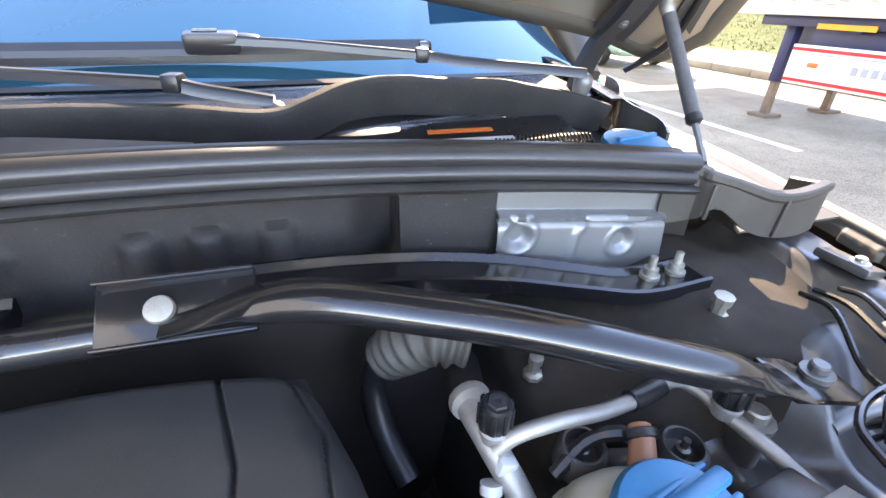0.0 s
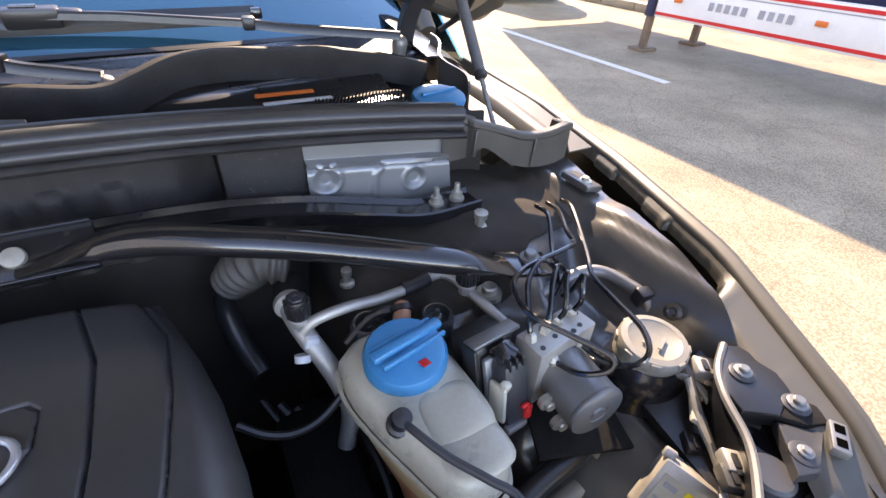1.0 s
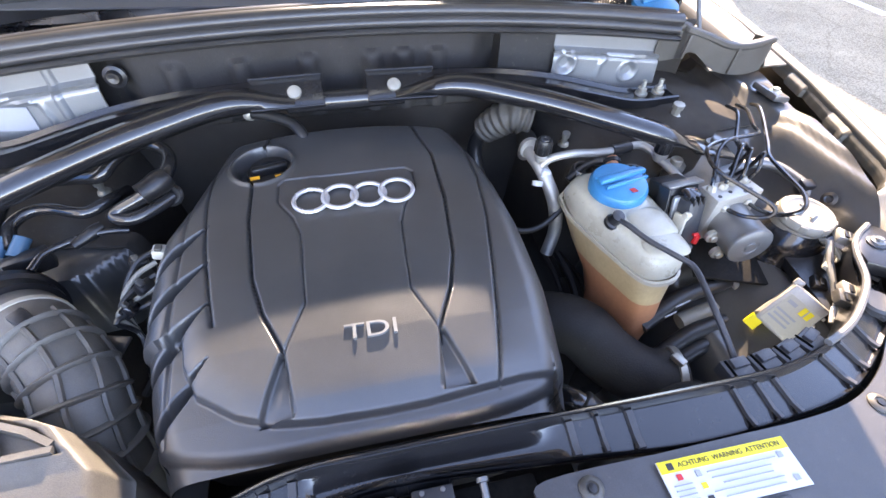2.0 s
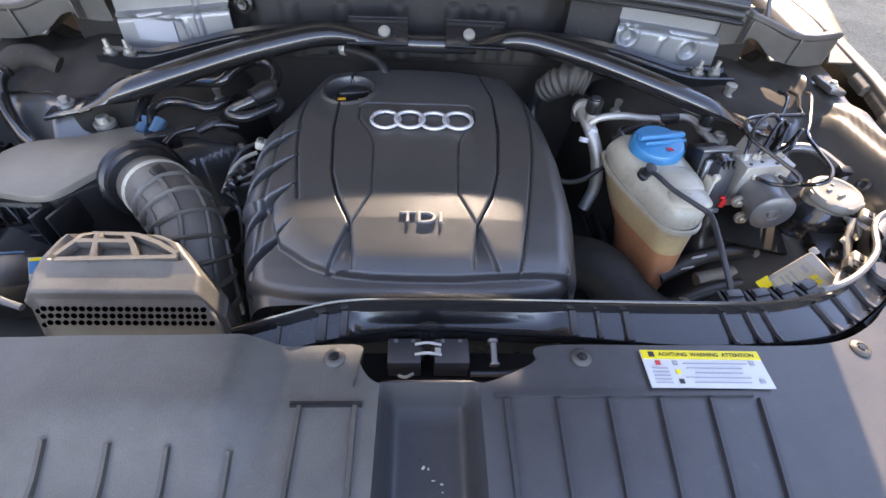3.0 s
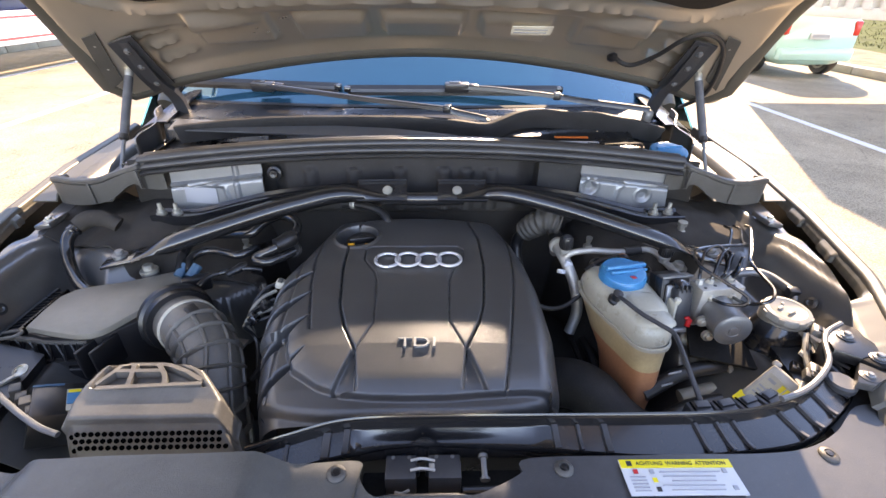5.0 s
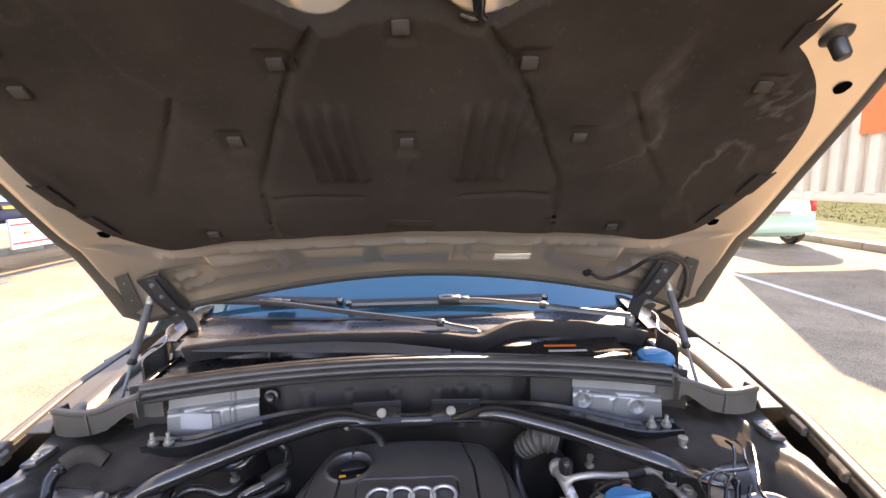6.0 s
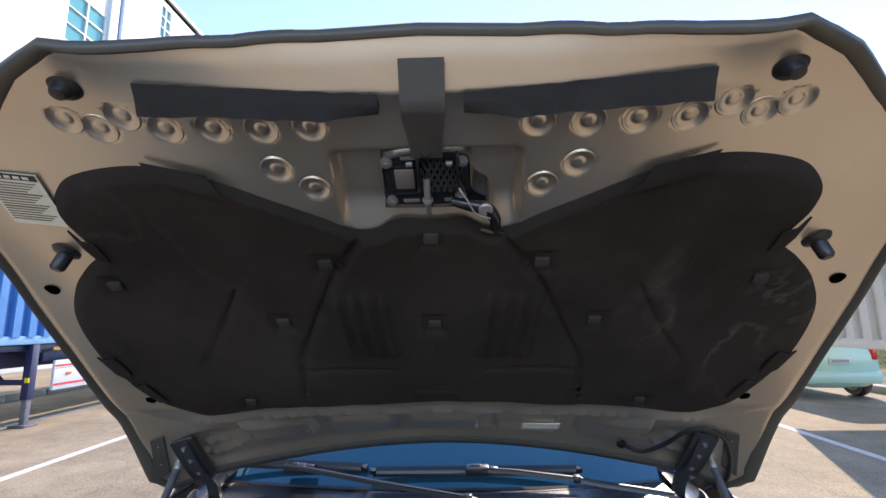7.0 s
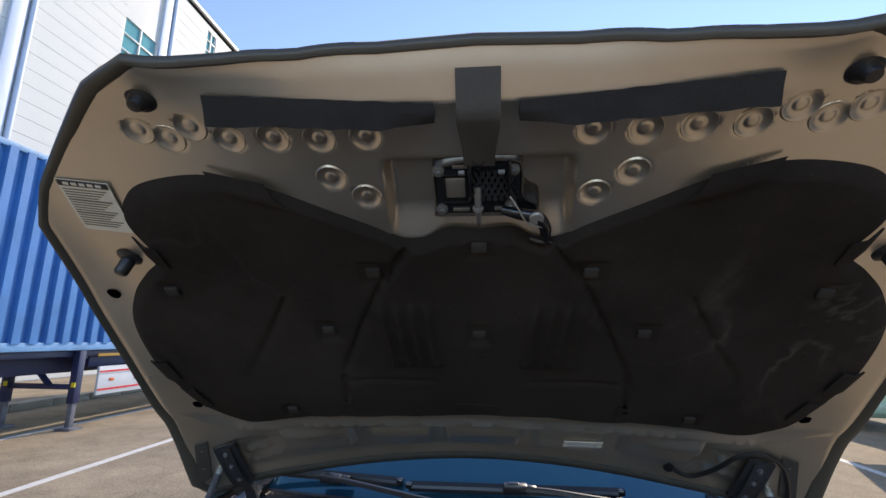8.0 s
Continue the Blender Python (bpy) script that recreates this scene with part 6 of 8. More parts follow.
    part("back_hose", tube([(0.345, 0.765, 0.975), (0.375, 0.772, 0.995), (0.400, 0.765, 1.004), (0.415, 0.758, 0.992)], 0.006, 8, wave=0.0006, every=0.004), "rubber", root)
    part("elbow", tube([(0.400, 0.738, 0.998), (0.408, 0.752, 1.008), (0.412, 0.762, 1.012)], [0.011, 0.010, 0.009], 10), "coolant", root)
    part("hose_clip", lathe((0.410, 0.757, 1.008), [(0.012, -0.004), (0.0135, -0.003), (0.0135, 0.003), (0.012, 0.004)], (0.2, 0.8, 0.4), 16), "rubber", root)


reservoir()

# ---- refrigerant pipes ----
def ac_pipes():
    root = thing("refrigerant_pipes", (0.33, 0.80, 0.86), "bare aluminium refrigerant pipes with black service caps", "pipes")
    part("suction_pipe", tube([(0.308, 0.870, 0.960), (0.300, 0.850, 0.985), (0.300, 0.820, 0.992), (0.306, 0.790, 0.985), (0.320, 0.765, 0.955), (0.330, 0.752, 0.92), (0.334, 0.745, 0.88), (0.32, 0.73, 0.84)], [0.012, 0.0115, 0.0115, 0.0115, 0.0115, 0.0115, 0.0115, 0.011], 14), "alu", root)
    part("coupling", tube([(0.318, 0.90, 0.975), (0.306, 0.868, 0.992), (0.300, 0.838, 0.996)], [0.016, 0.018, 0.0165], 14), "dark", root, "near-black coupling sleeve")
    part("coupling_ring", lathe((0.301, 0.838, 0.995), [(0.018, -0.003), (0.019, 0), (0.018, 0.006)], (0, -1, 0.1), 16), "alu", root)
    for (x, y, z), ax in (((0.304, 0.795, 0.998), (0, -0.1, 1)), ((0.497, 0.760, 1.000), (0.0, -0.05, 1))):
        part("service_port", lathe((x, y, z), [(0.0095, 0), (0.0095, 0.008), (0.012, 0.009), (0.012, 0.013), (0.010, 0.014), (0.010, 0.018)], ax, 16), "alu", root)
        sc = part("service_cap", lathe((x, y, z + 0.016), [(0.0125, 0), (0.013, 0.002), (0.0125, 0.022), (0.0105, 0.026), (0, 0.026)], ax, 12), "rubber", root, "black ribbed service cap", 30)
        for k in range(9):
            a = 2 * math.pi * k / 9
            part("grip_rib", box((x + 0.0128 * math.cos(a), y + 0.0128 * math.sin(a) - 0.0012, z + 0.028), (0.003, 0.004, 0.020), (0, 0, math.degrees(a)), 0.001), "rubber", sc)
        part("star_top", lathe((x, y - 0.0025, z + 0.0415), [(0.0085, 0), (0.0075, 0.0022), (0.003, 0.0022), (0.0025, 0.001), (0, 0.001)], ax, 6), "gloss2", sc)
    part("liquid_pipe", tube([(0.303, 0.785, 0.995), (0.318, 0.784, 1.008), (0.355, 0.782, 1.014), (0.395, 0.783, 1.010), (0.437, 0.790, 1.006), (0.462, 0.796, 1.006), (0.483, 0.796, 1.006), (0.494, 0.782, 1.004), (0.500, 0.760, 1.000), (0.508, 0.725, 0.996), (0.520, 0.69, 0.985)], 0.0066, 12), "alu", root)
    part("sleeve", tube([(0.425, 0.788, 1.007), (0.440, 0.791, 1.006), (0.462, 0.796, 1.006)], 0.0095, 12), "rubber", root)
    part("bracket_clip", box((0.309, 0.778, 0.984), (0.016, 0.012, 0.014), (0, 20, 0), 0.003), "white", root)
    part("white_plug", lathe((0.297, 0.775, 0.972), [(0.009, 0), (0.009, 0.008), (0, 0.009)], (-0.2, -0.5, -0.8), 14), "white", root)
    h = thing("heater_hose", (0.26, 0.92, 0.95), "corrugated grey rubber bellows at the bulkhead", "hose")
    part("bellows", tube([(0.315, 0.885, 1.020), (0.285, 0.895, 1.025), (0.262, 0.908, 1.008), (0.242, 0.925, 0.98)], [0.028, 0.027, 0.027, 0.022], 18, 16, wave=0.0028, every=0.013), "hose_grey", h, "", 70)
    part("lower_hose", tube([(0.245, 0.92, 0.99), (0.23, 0.925, 0.95), (0.235, 0.90, 0.90), (0.25, 0.86, 0.87)], 0.014, 12), "rubber", h)
    part("cable", tube([(0.215, 0.75, 0.93), (0.24, 0.735, 0.915), (0.27, 0.73, 0.905), (0.305, 0.735, 0.91), (0.35, 0.75, 0.94)], 0.005, 8), "rubber", h)


ac_pipes()

# ---- brake hydraulic unit ----
def abs_unit():
    root = thing("hydraulic_unit", (0.535, 0.63, 0.85), "aluminium brake hydraulic block with a round grey motor and black lines", "hydraulic unit")
    yaw = 8
    B = pose(0.534, 0.640, 0.990, 0, 0, yaw)

    def at(x, y, z):
        return tuple(B @ Vector((x, y, z)))
    bm = box((0, 0, 0), (0.083, 0.036, 0.076), bev=0.0015)
    bmesh.ops.transform(bm, verts=bm.verts, matrix=B)
    block = part("valve_block", bm, "alu", root, "machined aluminium block")
    fwd = Vector((-0.06, -1.0, 0.0)).normalized()
    upv = Vector(at(0, 0, 1)) - Vector(at(0, 0, 0))
    motor = part("motor", lathe(at(-0.002, -0.016, -0.006), [(0.0305, 0), (0.0305, 0.056), (0.0297, 0.060), (0.0275, 0.0615), (0.012, 0.0615), (0.011, 0.0600), (0.008, 0.0600), (0.007, 0.0625), (0, 0.063)], tuple(fwd), 40), "motor", root, "dull grey pump motor")
    part("motor_rim", lathe(at(-0.002, -0.016, -0.006), [(0.0303, 0.0545), (0.0312, 0.056), (0.0312, 0.059), (0.0303, 0.0605)], tuple(fwd), 40), "motor", motor)
    for x, y in ((-0.032, -0.010), (-0.010, -0.006), (0.024, -0.010), (0.034, 0.004), (0.012, -0.012)):
        part("port", lathe(at(x, y, 0.038), [(0.0028, -0.001), (0.0028, 0.001), (0, 0.001)], tuple(upv), 12), "ink", block)
    lines = [
        [(0.514, 0.623, 1.010), (0.520, 0.590, 1.020), (0.540, 0.574, 1.030), (0.545, 0.580, 1.042), (0.520, 0.612, 1.052), (0.497, 0.645, 1.060), (0.501, 0.678, 1.064), (0.512, 0.692, 1.066), (0.541, 0.703, 1.066), (0.600, 0.710, 1.066), (0.619, 0.720, 1.063), (0.632, 0.745, 1.058), (0.660, 0.793, 1.055), (0.672, 0.83, 1.045)],
        [(0.500, 0.640, 1.026), (0.502, 0.650, 1.046), (0.520, 0.680, 1.066), (0.550, 0.698, 1.072), (0.566, 0.694, 1.062), (0.585, 0.700, 1.030), (0.60, 0.715, 1.0)],
        [(0.519, 0.643, 1.026), (0.526, 0.647, 1.046), (0.543, 0.668, 1.066), (0.562, 0.684, 1.071), (0.580, 0.690, 1.055), (0.605, 0.735, 1.038), (0.642, 0.792, 1.052), (0.652, 0.83, 1.045)],
        [(0.539, 0.650, 1.026), (0.545, 0.645, 1.046), (0.556, 0.662, 1.065), (0.567, 0.673, 1.069), (0.578, 0.685, 1.045), (0.595, 0.705, 1.0)],
        [(0.560, 0.652, 1.026), (0.568, 0.647, 1.046), (0.573, 0.655, 1.064), (0.581, 0.664, 1.066), (0.592, 0.680, 1.03), (0.60, 0.70, 1.0)],
        [(0.556, 0.627, 1.010), (0.550, 0.588, 1.024), (0.556, 0.564, 1.040), (0.572, 0.562, 1.050), (0.588, 0.585, 1.054), (0.594, 0.625, 1.055), (0.602, 0.668, 1.055), (0.625, 0.702, 1.056), (0.676, 0.786, 1.060), (0.690, 0.82, 1.050)],
    ]
    for pts in lines:
        part("brake_line", tube(pts, 0.0030, 8, 5), "gloss", root, "thin black brake line")
        a = Vector(pts[0])
        part("union", lathe(tuple(a), [(0.0064, -0.003), (0.0064, 0.007), (0.005, 0.009), (0.0036, 0.010)], tuple(Vector(pts[1]) - a), 6), "zinc", root, "", 25)
    # plug and controller
    C = pose(0.466, 0.640, 0.990, -14, 0, 6)
    def cbox(c, s, m, parent, name, bev=0.003, rot=(0, 0, 0), label=""):
        bm = box(c, s, rot, bev)
        bmesh.ops.transform(bm, verts=bm.verts, matrix=C)
        return part(name, bm, m, parent, label)
    ctrl = cbox((0.002, 0.026, -0.008), (0.050, 0.046, 0.100), "plastic", root, "controller", 0.003, label="black controller housing")
    cbox((0.004, 0.012, 0.044), (0.060, 0.018, 0.004), "motor", ctrl, "edge_plate", 0.001)
    cbox((-0.027, 0.010, -0.006), (0.004, 0.022, 0.100), "plastic", ctrl, "side_plate", 0.001)
    rim = cbox((0.0, -0.002, -0.010), (0.042, 0.008, 0.086), "steel", ctrl, "plug_rim", 0.0035, label="worn grey plug rim")
    plug = cbox((0.001, -0.014, -0.006), (0.031, 0.028, 0.078), "gloss2", ctrl, "plug", 0.008)
    cbox((0.001, -0.010, 0.034), (0.026, 0.022, 0.014), "gloss", plug, "plug_hood", 0.004, (20, 0, 0))
    for k in range(3):
        cbox((-0.007 + 0.008 * k, -0.021, 0.032), (0.003, 0.014, 0.012), "plastic", plug, "plug_rib", 0.001)
    cbox((-0.0165, -0.016, -0.012), (0.006, 0.020, 0.048), "aged", plug, "plug_lever", 0.003, (6, 0, 10), "worn pale locking lever")
    cbox((-0.013, -0.024, 0.010), (0.010, 0.010, 0.016), "aged", plug, "lever_hook", 0.003, (30, 0, 0))
    cbox((-0.004, -0.026, -0.044), (0.026, 0.010, 0.009), "steel", plug, "lower_clip", 0.003)
    cbox((0.010, -0.030, -0.030), (0.009, 0.006, 0.015), "red", plug, "red_lock", 0.002, (0, 20, 8), "red locking tab")
    cbox((0.006, -0.031, -0.020), (0.010, 0.005, 0.005), "red", plug, "red_hook", 0.002)
    part("carrier_plate", box((0.56, 0.60, 0.925), (0.13, 0.10, 0.006), (10, 0, -20), 0.002), "dark", root)
    for x, y, z in ((0.508, 0.585, 0.955), (0.50, 0.60, 0.975)):
        hexbolt("bolt", (x, y, z), 0.006, root, tuple(fwd))


abs_unit()

# ---- power steering reservoir and the pipe beside it ----
def steering_reservoir():
    root = thing("fluid_reservoir", (0.655, 0.598, 0.88), "black fluid reservoir with a beige screw cap", "reservoir")
    c = (0.640, 0.598)
    part("bowl", lathe((c[0], c[1], 0.885), [(0.025, 0), (0.040, 0.012), (0.049, 0.030), (0.050, 0.040), (0.0525, 0.042), (0.0525, 0.047), (0.050, 0.050), (0.049, 0.066), (0.045, 0.082), (0.038, 0.094), (0.035, 0.10)], (0, -0.05, 1), 40), "gloss", root, "", 50)
    part("neck", lathe((c[0], c[1], 0.965), [(0.037, 0.012), (0.037, 0.018), (0.035, 0.026), (0.032, 0.030)], (0, -0.05, 1), 40), "cap_beige", root)
    cap = part("screw_cap", lathe((c[0], c[1] - 0.002, 0.990), [(0.037, 0), (0.039, 0.003), (0.038, 0.011), (0.036, 0.014), (0.029, 0.0150), (0.0275, 0.0138), (0, 0.0140)], (0, -0.06, 1), 40), "cap_beige", root, "beige cap with raised marks")
    for k in range(8):
        a = 2 * math.pi * k / 8
        part("cap_tab", box((c[0] + 0.0375 * math.cos(a), c[1] - 0.002 + 0.0375 * math.sin(a), 0.997), (0.004, 0.011, 0.010), (0, 0, math.degrees(a)), 0.002), "cap_beige", cap)
    for dx, dy, w in ((0, 0.012, 0.004), (0, -0.012, 0.02), (-0.012, 0, 0.012)):
        part("raised_mark", box((c[0] + dx, c[1] + dy, 1.0062), (w, 0.004, 0.0016), (-3, 0, 25), 0), "cap_beige", cap)
    part("outlet", tube([(0.63, 0.55, 0.90), (0.615, 0.53, 0.895), (0.60, 0.515, 0.885)], [0.012, 0.011, 0.011], 12, wave=0.001, every=0.006), "zinc", root)
    p = thing("wing_pipe", (0.69, 0.70, 0.93), "dull metal pipe clipped along the inner wing", "pipe")
    part("pipe", tube([(0.60, 0.735, 0.975), (0.635, 0.735, 0.985), (0.668, 0.728, 0.994), (0.688, 0.712, 0.995), (0.698, 0.685, 0.993), (0.703, 0.662, 0.990), (0.705, 0.648, 0.975), (0.700, 0.64, 0.95)], 0.0085, 12), "motor", p)
    part("clip", box((0.703, 0.660, 0.990), (0.026, 0.018, 0.024), (10, 0, -10), 0.004), "rubber", p)


steering_reservoir()

# ---- big charge hose and lower pipes ----
ch = thing("charge_hose", (0.33, 0.55, 0.76), "thick matt black charge-air hose between engine and front", "hose")
part("hose_body", tube([(0.22, 0.62, 0.78), (0.265, 0.60, 0.83), (0.310, 0.565, 0.845), (0.345, 0.52, 0.825), (0.385, 0.485, 0.815), (0.435, 0.475, 0.815)], [0.044, 0.046, 0.046, 0.045, 0.044, 0.042], 24, 8), "sponge", ch, "", 70)
part("hose_clamp", lathe((0.425, 0.477, 0.815), [(0.044, -0.006), (0.0455, -0.005), (0.0455, 0.005), (0.044, 0.006)], (1, -0.2, 0), 28), "zinc", ch)
part("clamp_screw", box((0.42, 0.478, 0.862), (0.012, 0.020, 0.010), (0, 0, 20), 0.002), "zinc", ch)
part("second_hose", tube([(0.27, 0.36, 0.78), (0.33, 0.39, 0.845), (0.385, 0.405, 0.855), (0.43, 0.42, 0.82), (0.45, 0.45, 0.77)], 0.040, 22, 8), "sponge", ch, "", 70)
part("engine_hose", tube([(0.205, 0.47, 0.86), (0.225, 0.44, 0.90), (0.245, 0.415, 0.90), (0.27, 0.385, 0.875)], 0.016, 14), "gloss", ch)
part("hose_union", lathe((0.243, 0.418, 0.90), [(0.019, -0.014), (0.021, -0.012), (0.021, 0.012), (0.019, 0.014)], (0.6, -0.7, -0.3), 18), "rubber", ch)
lp = thing("lower_pipes", (0.5, 0.52, 0.80), "dark hoses and pipes deep in the bay", "pipes")
part("tan_pipe", tube([(0.47, 0.545, 0.845), (0.53, 0.55, 0.86)], 0.014, 12, 1), "cap_beige", lp)
for k, (y, z) in enumerate(((0.52, 0.85), (0.50, 0.835), (0.565, 0.885))):
    part("dark_hose", tube([(0.40, y - 0.02, z - 0.03), (0.47, y, z), (0.55, y + 0.01, z + 0.01), (0.60, y + 0.04, z)], 0.013, 10), "rubber", lp)
    part("pipe_band", lathe((0.515 + 0.02 * k, y + 0.005, z + 0.005), [(0.0135, -0.004), (0.0142, 0), (0.0135, 0.004)], (1, 0.1, 0.1), 14), "alu", lp)
# set low and near-black so that the depth reads as shade
part("fan_shroud", patch(lambda u, v: (0.40 + 0.16 * u, 0.43 + 0.09 * v, 0.78 - 0.02 * u - 0.05 * v - 0.03 + 0.012 * math.sin(9 * u)), 18, 10, 0.004), "dark", lp)
part("gearbox", box((0.38, 0.70, 0.56), (0.28, 0.30, 0.20), (0, 0, 10), 0.04), "dark", lp)
part("engine_side", box((0.29, 0.70, 0.66), (0.10, 0.30, 0.30), (0, 0, 0), 0.03), "dark", lp)
for k in range(7):
    part("loom", tube([(0.24 + 0.02 * k, 0.86 - 0.01 * k, 0.82 - 0.01 * k), (0.27 + 0.02 * k, 0.79, 0.76 + 0.01 * (k % 3)), (0.26 + 0.025 * k, 0.70, 0.74 + 0.01 * (k % 2)), (0.25 + 0.02 * k, 0.60, 0.70)], 0.005 + 0.002 * (k % 3), 8), "rubber", lp)

# ---- front: lock carrier, covers, latch ----
def carrier():
    root = thing("front_carrier", (0.2, 0.36, 0.93), "black plastic lock carrier strip with cross ribs", "carrier")
    back = [(-0.20, 0.345), (-0.15, 0.365), (-0.09, 0.384), (0.0, 0.387), (0.17, 0.387), (0.30, 0.387), (0.41, 0.388), (0.478, 0.399), (0.543, 0.421), (0.607, 0.466), (0.638, 0.512), (0.663, 0.537), (0.700, 0.555)]
    front = [(-0.20, 0.325), (-0.15, 0.330), (-0.09, 0.346), (0.0, 0.362), (0.17, 0.350), (0.30, 0.338), (0.42, 0.342), (0.50, 0.354), (0.56, 0.382), (0.622, 0.424), (0.662, 0.470), (0.690, 0.505), (0.712, 0.545)]
    B, F = smooth(back, 5), smooth(front, 5)

    def f(u, v):
        k = u * (len(B) - 1)
        i = min(int(k), len(B) - 2)
        t = k - i
        b = [B[i][q] + (B[i + 1][q] - B[i][q]) * t for q in (0, 1)]
        a = [F[i][q] + (F[i + 1][q] - F[i][q]) * t for q in (0, 1)]
        z = lerp(v, (0, 0.04, 0.09, 0.13, 0.9, 0.96, 1.0), (1.000, 1.003, 1.000, 0.984, 0.974, 0.980, 0.965))
        if 0.18 < u < 0.335:
            z -= 0.012 * math.sin(math.pi * min(1, max(0, (v - 0.12) / 0.85))) * step(0.18, 0.19, u) * (1 - step(0.325, 0.335, u))
        return (b[0] + (a[0] - b[0]) * v, b[1] + (a[1] - b[1]) * v, z)
    part("strip", patch(f, 120, 48, 0.004), "gloss", root, "", 40)
    part("back_flange", patch(lambda u, v: tuple(Vector(f(u, 0)) + Vector((0, 0, -0.05 * v))), 60, 3, 0.003), "plastic", root)
    for u, w in ((0.075, 0.0025), (0.143, 0.0055), (0.172, 0.0045), (0.340, 0.0045), (0.358, 0.0025), (0.380, 0.0045), (0.464, 0.0025), (0.487, 0.0025), (0.508, 0.0025), (0.597, 0.003), (0.641, 0.003), (0.689, 0.003), (0.745, 0.003), (0.795, 0.003), (0.85, 0.003), (0.90, 0.003)):
        P = [tuple(Vector(f(u, v)) + Vector((0, 0, 0.002))) for v in (0.14, 0.4, 0.7, 0.93)]
        part("cross_rib", sweep(P, [(-w, -0.002), (w, -0.002), (w * 0.8, 0.0024), (-w * 0.8, 0.0024)], 1), "gloss2", root)
    part("sealing_bead", tube([tuple(Vector(f(u, 0.03)) + Vector((0, 0, 0.003))) for u in np.linspace(0.60, 1.0, 20).tolist()], 0.0042, 8, 3), "bead", root, "pale grey bead along the lamp")
    for k in range(4):
        x, y = 0.384 + 0.034 * k, 0.398 + 0.0015 * k * k
        turn = 4 + 7 * k
        blk = part("comb_block", box((x, y, 0.984 + 0.001 * k), (0.031, 0.024, 0.018), (0, 0, turn), 0.0015), "gloss2", root)
        part("comb_step", box((x + 0.003, y + 0.005, 0.9945 + 0.001 * k), (0.020, 0.011, 0.005), (0, 0, turn), 0.001), "gloss2", blk)
        part("comb_slit", box((x - 0.010, y, 0.9935 + 0.001 * k), (0.0025, 0.020, 0.001), (0, 0, turn), 0), "hole_black", blk)
    return f


carrier()


def cover_edge_z(x, y):
    """Height of the big front covers, rolling down towards the nose."""
    z = 0.985 - 0.02 * step(0.22, 0.05, y) ** 1.5 - 0.30 * max(0, 0.13 - y) ** 1.2
    z -= 0.012 * max(0, abs(x) - 0.35) ** 1 / 0.2
    return z


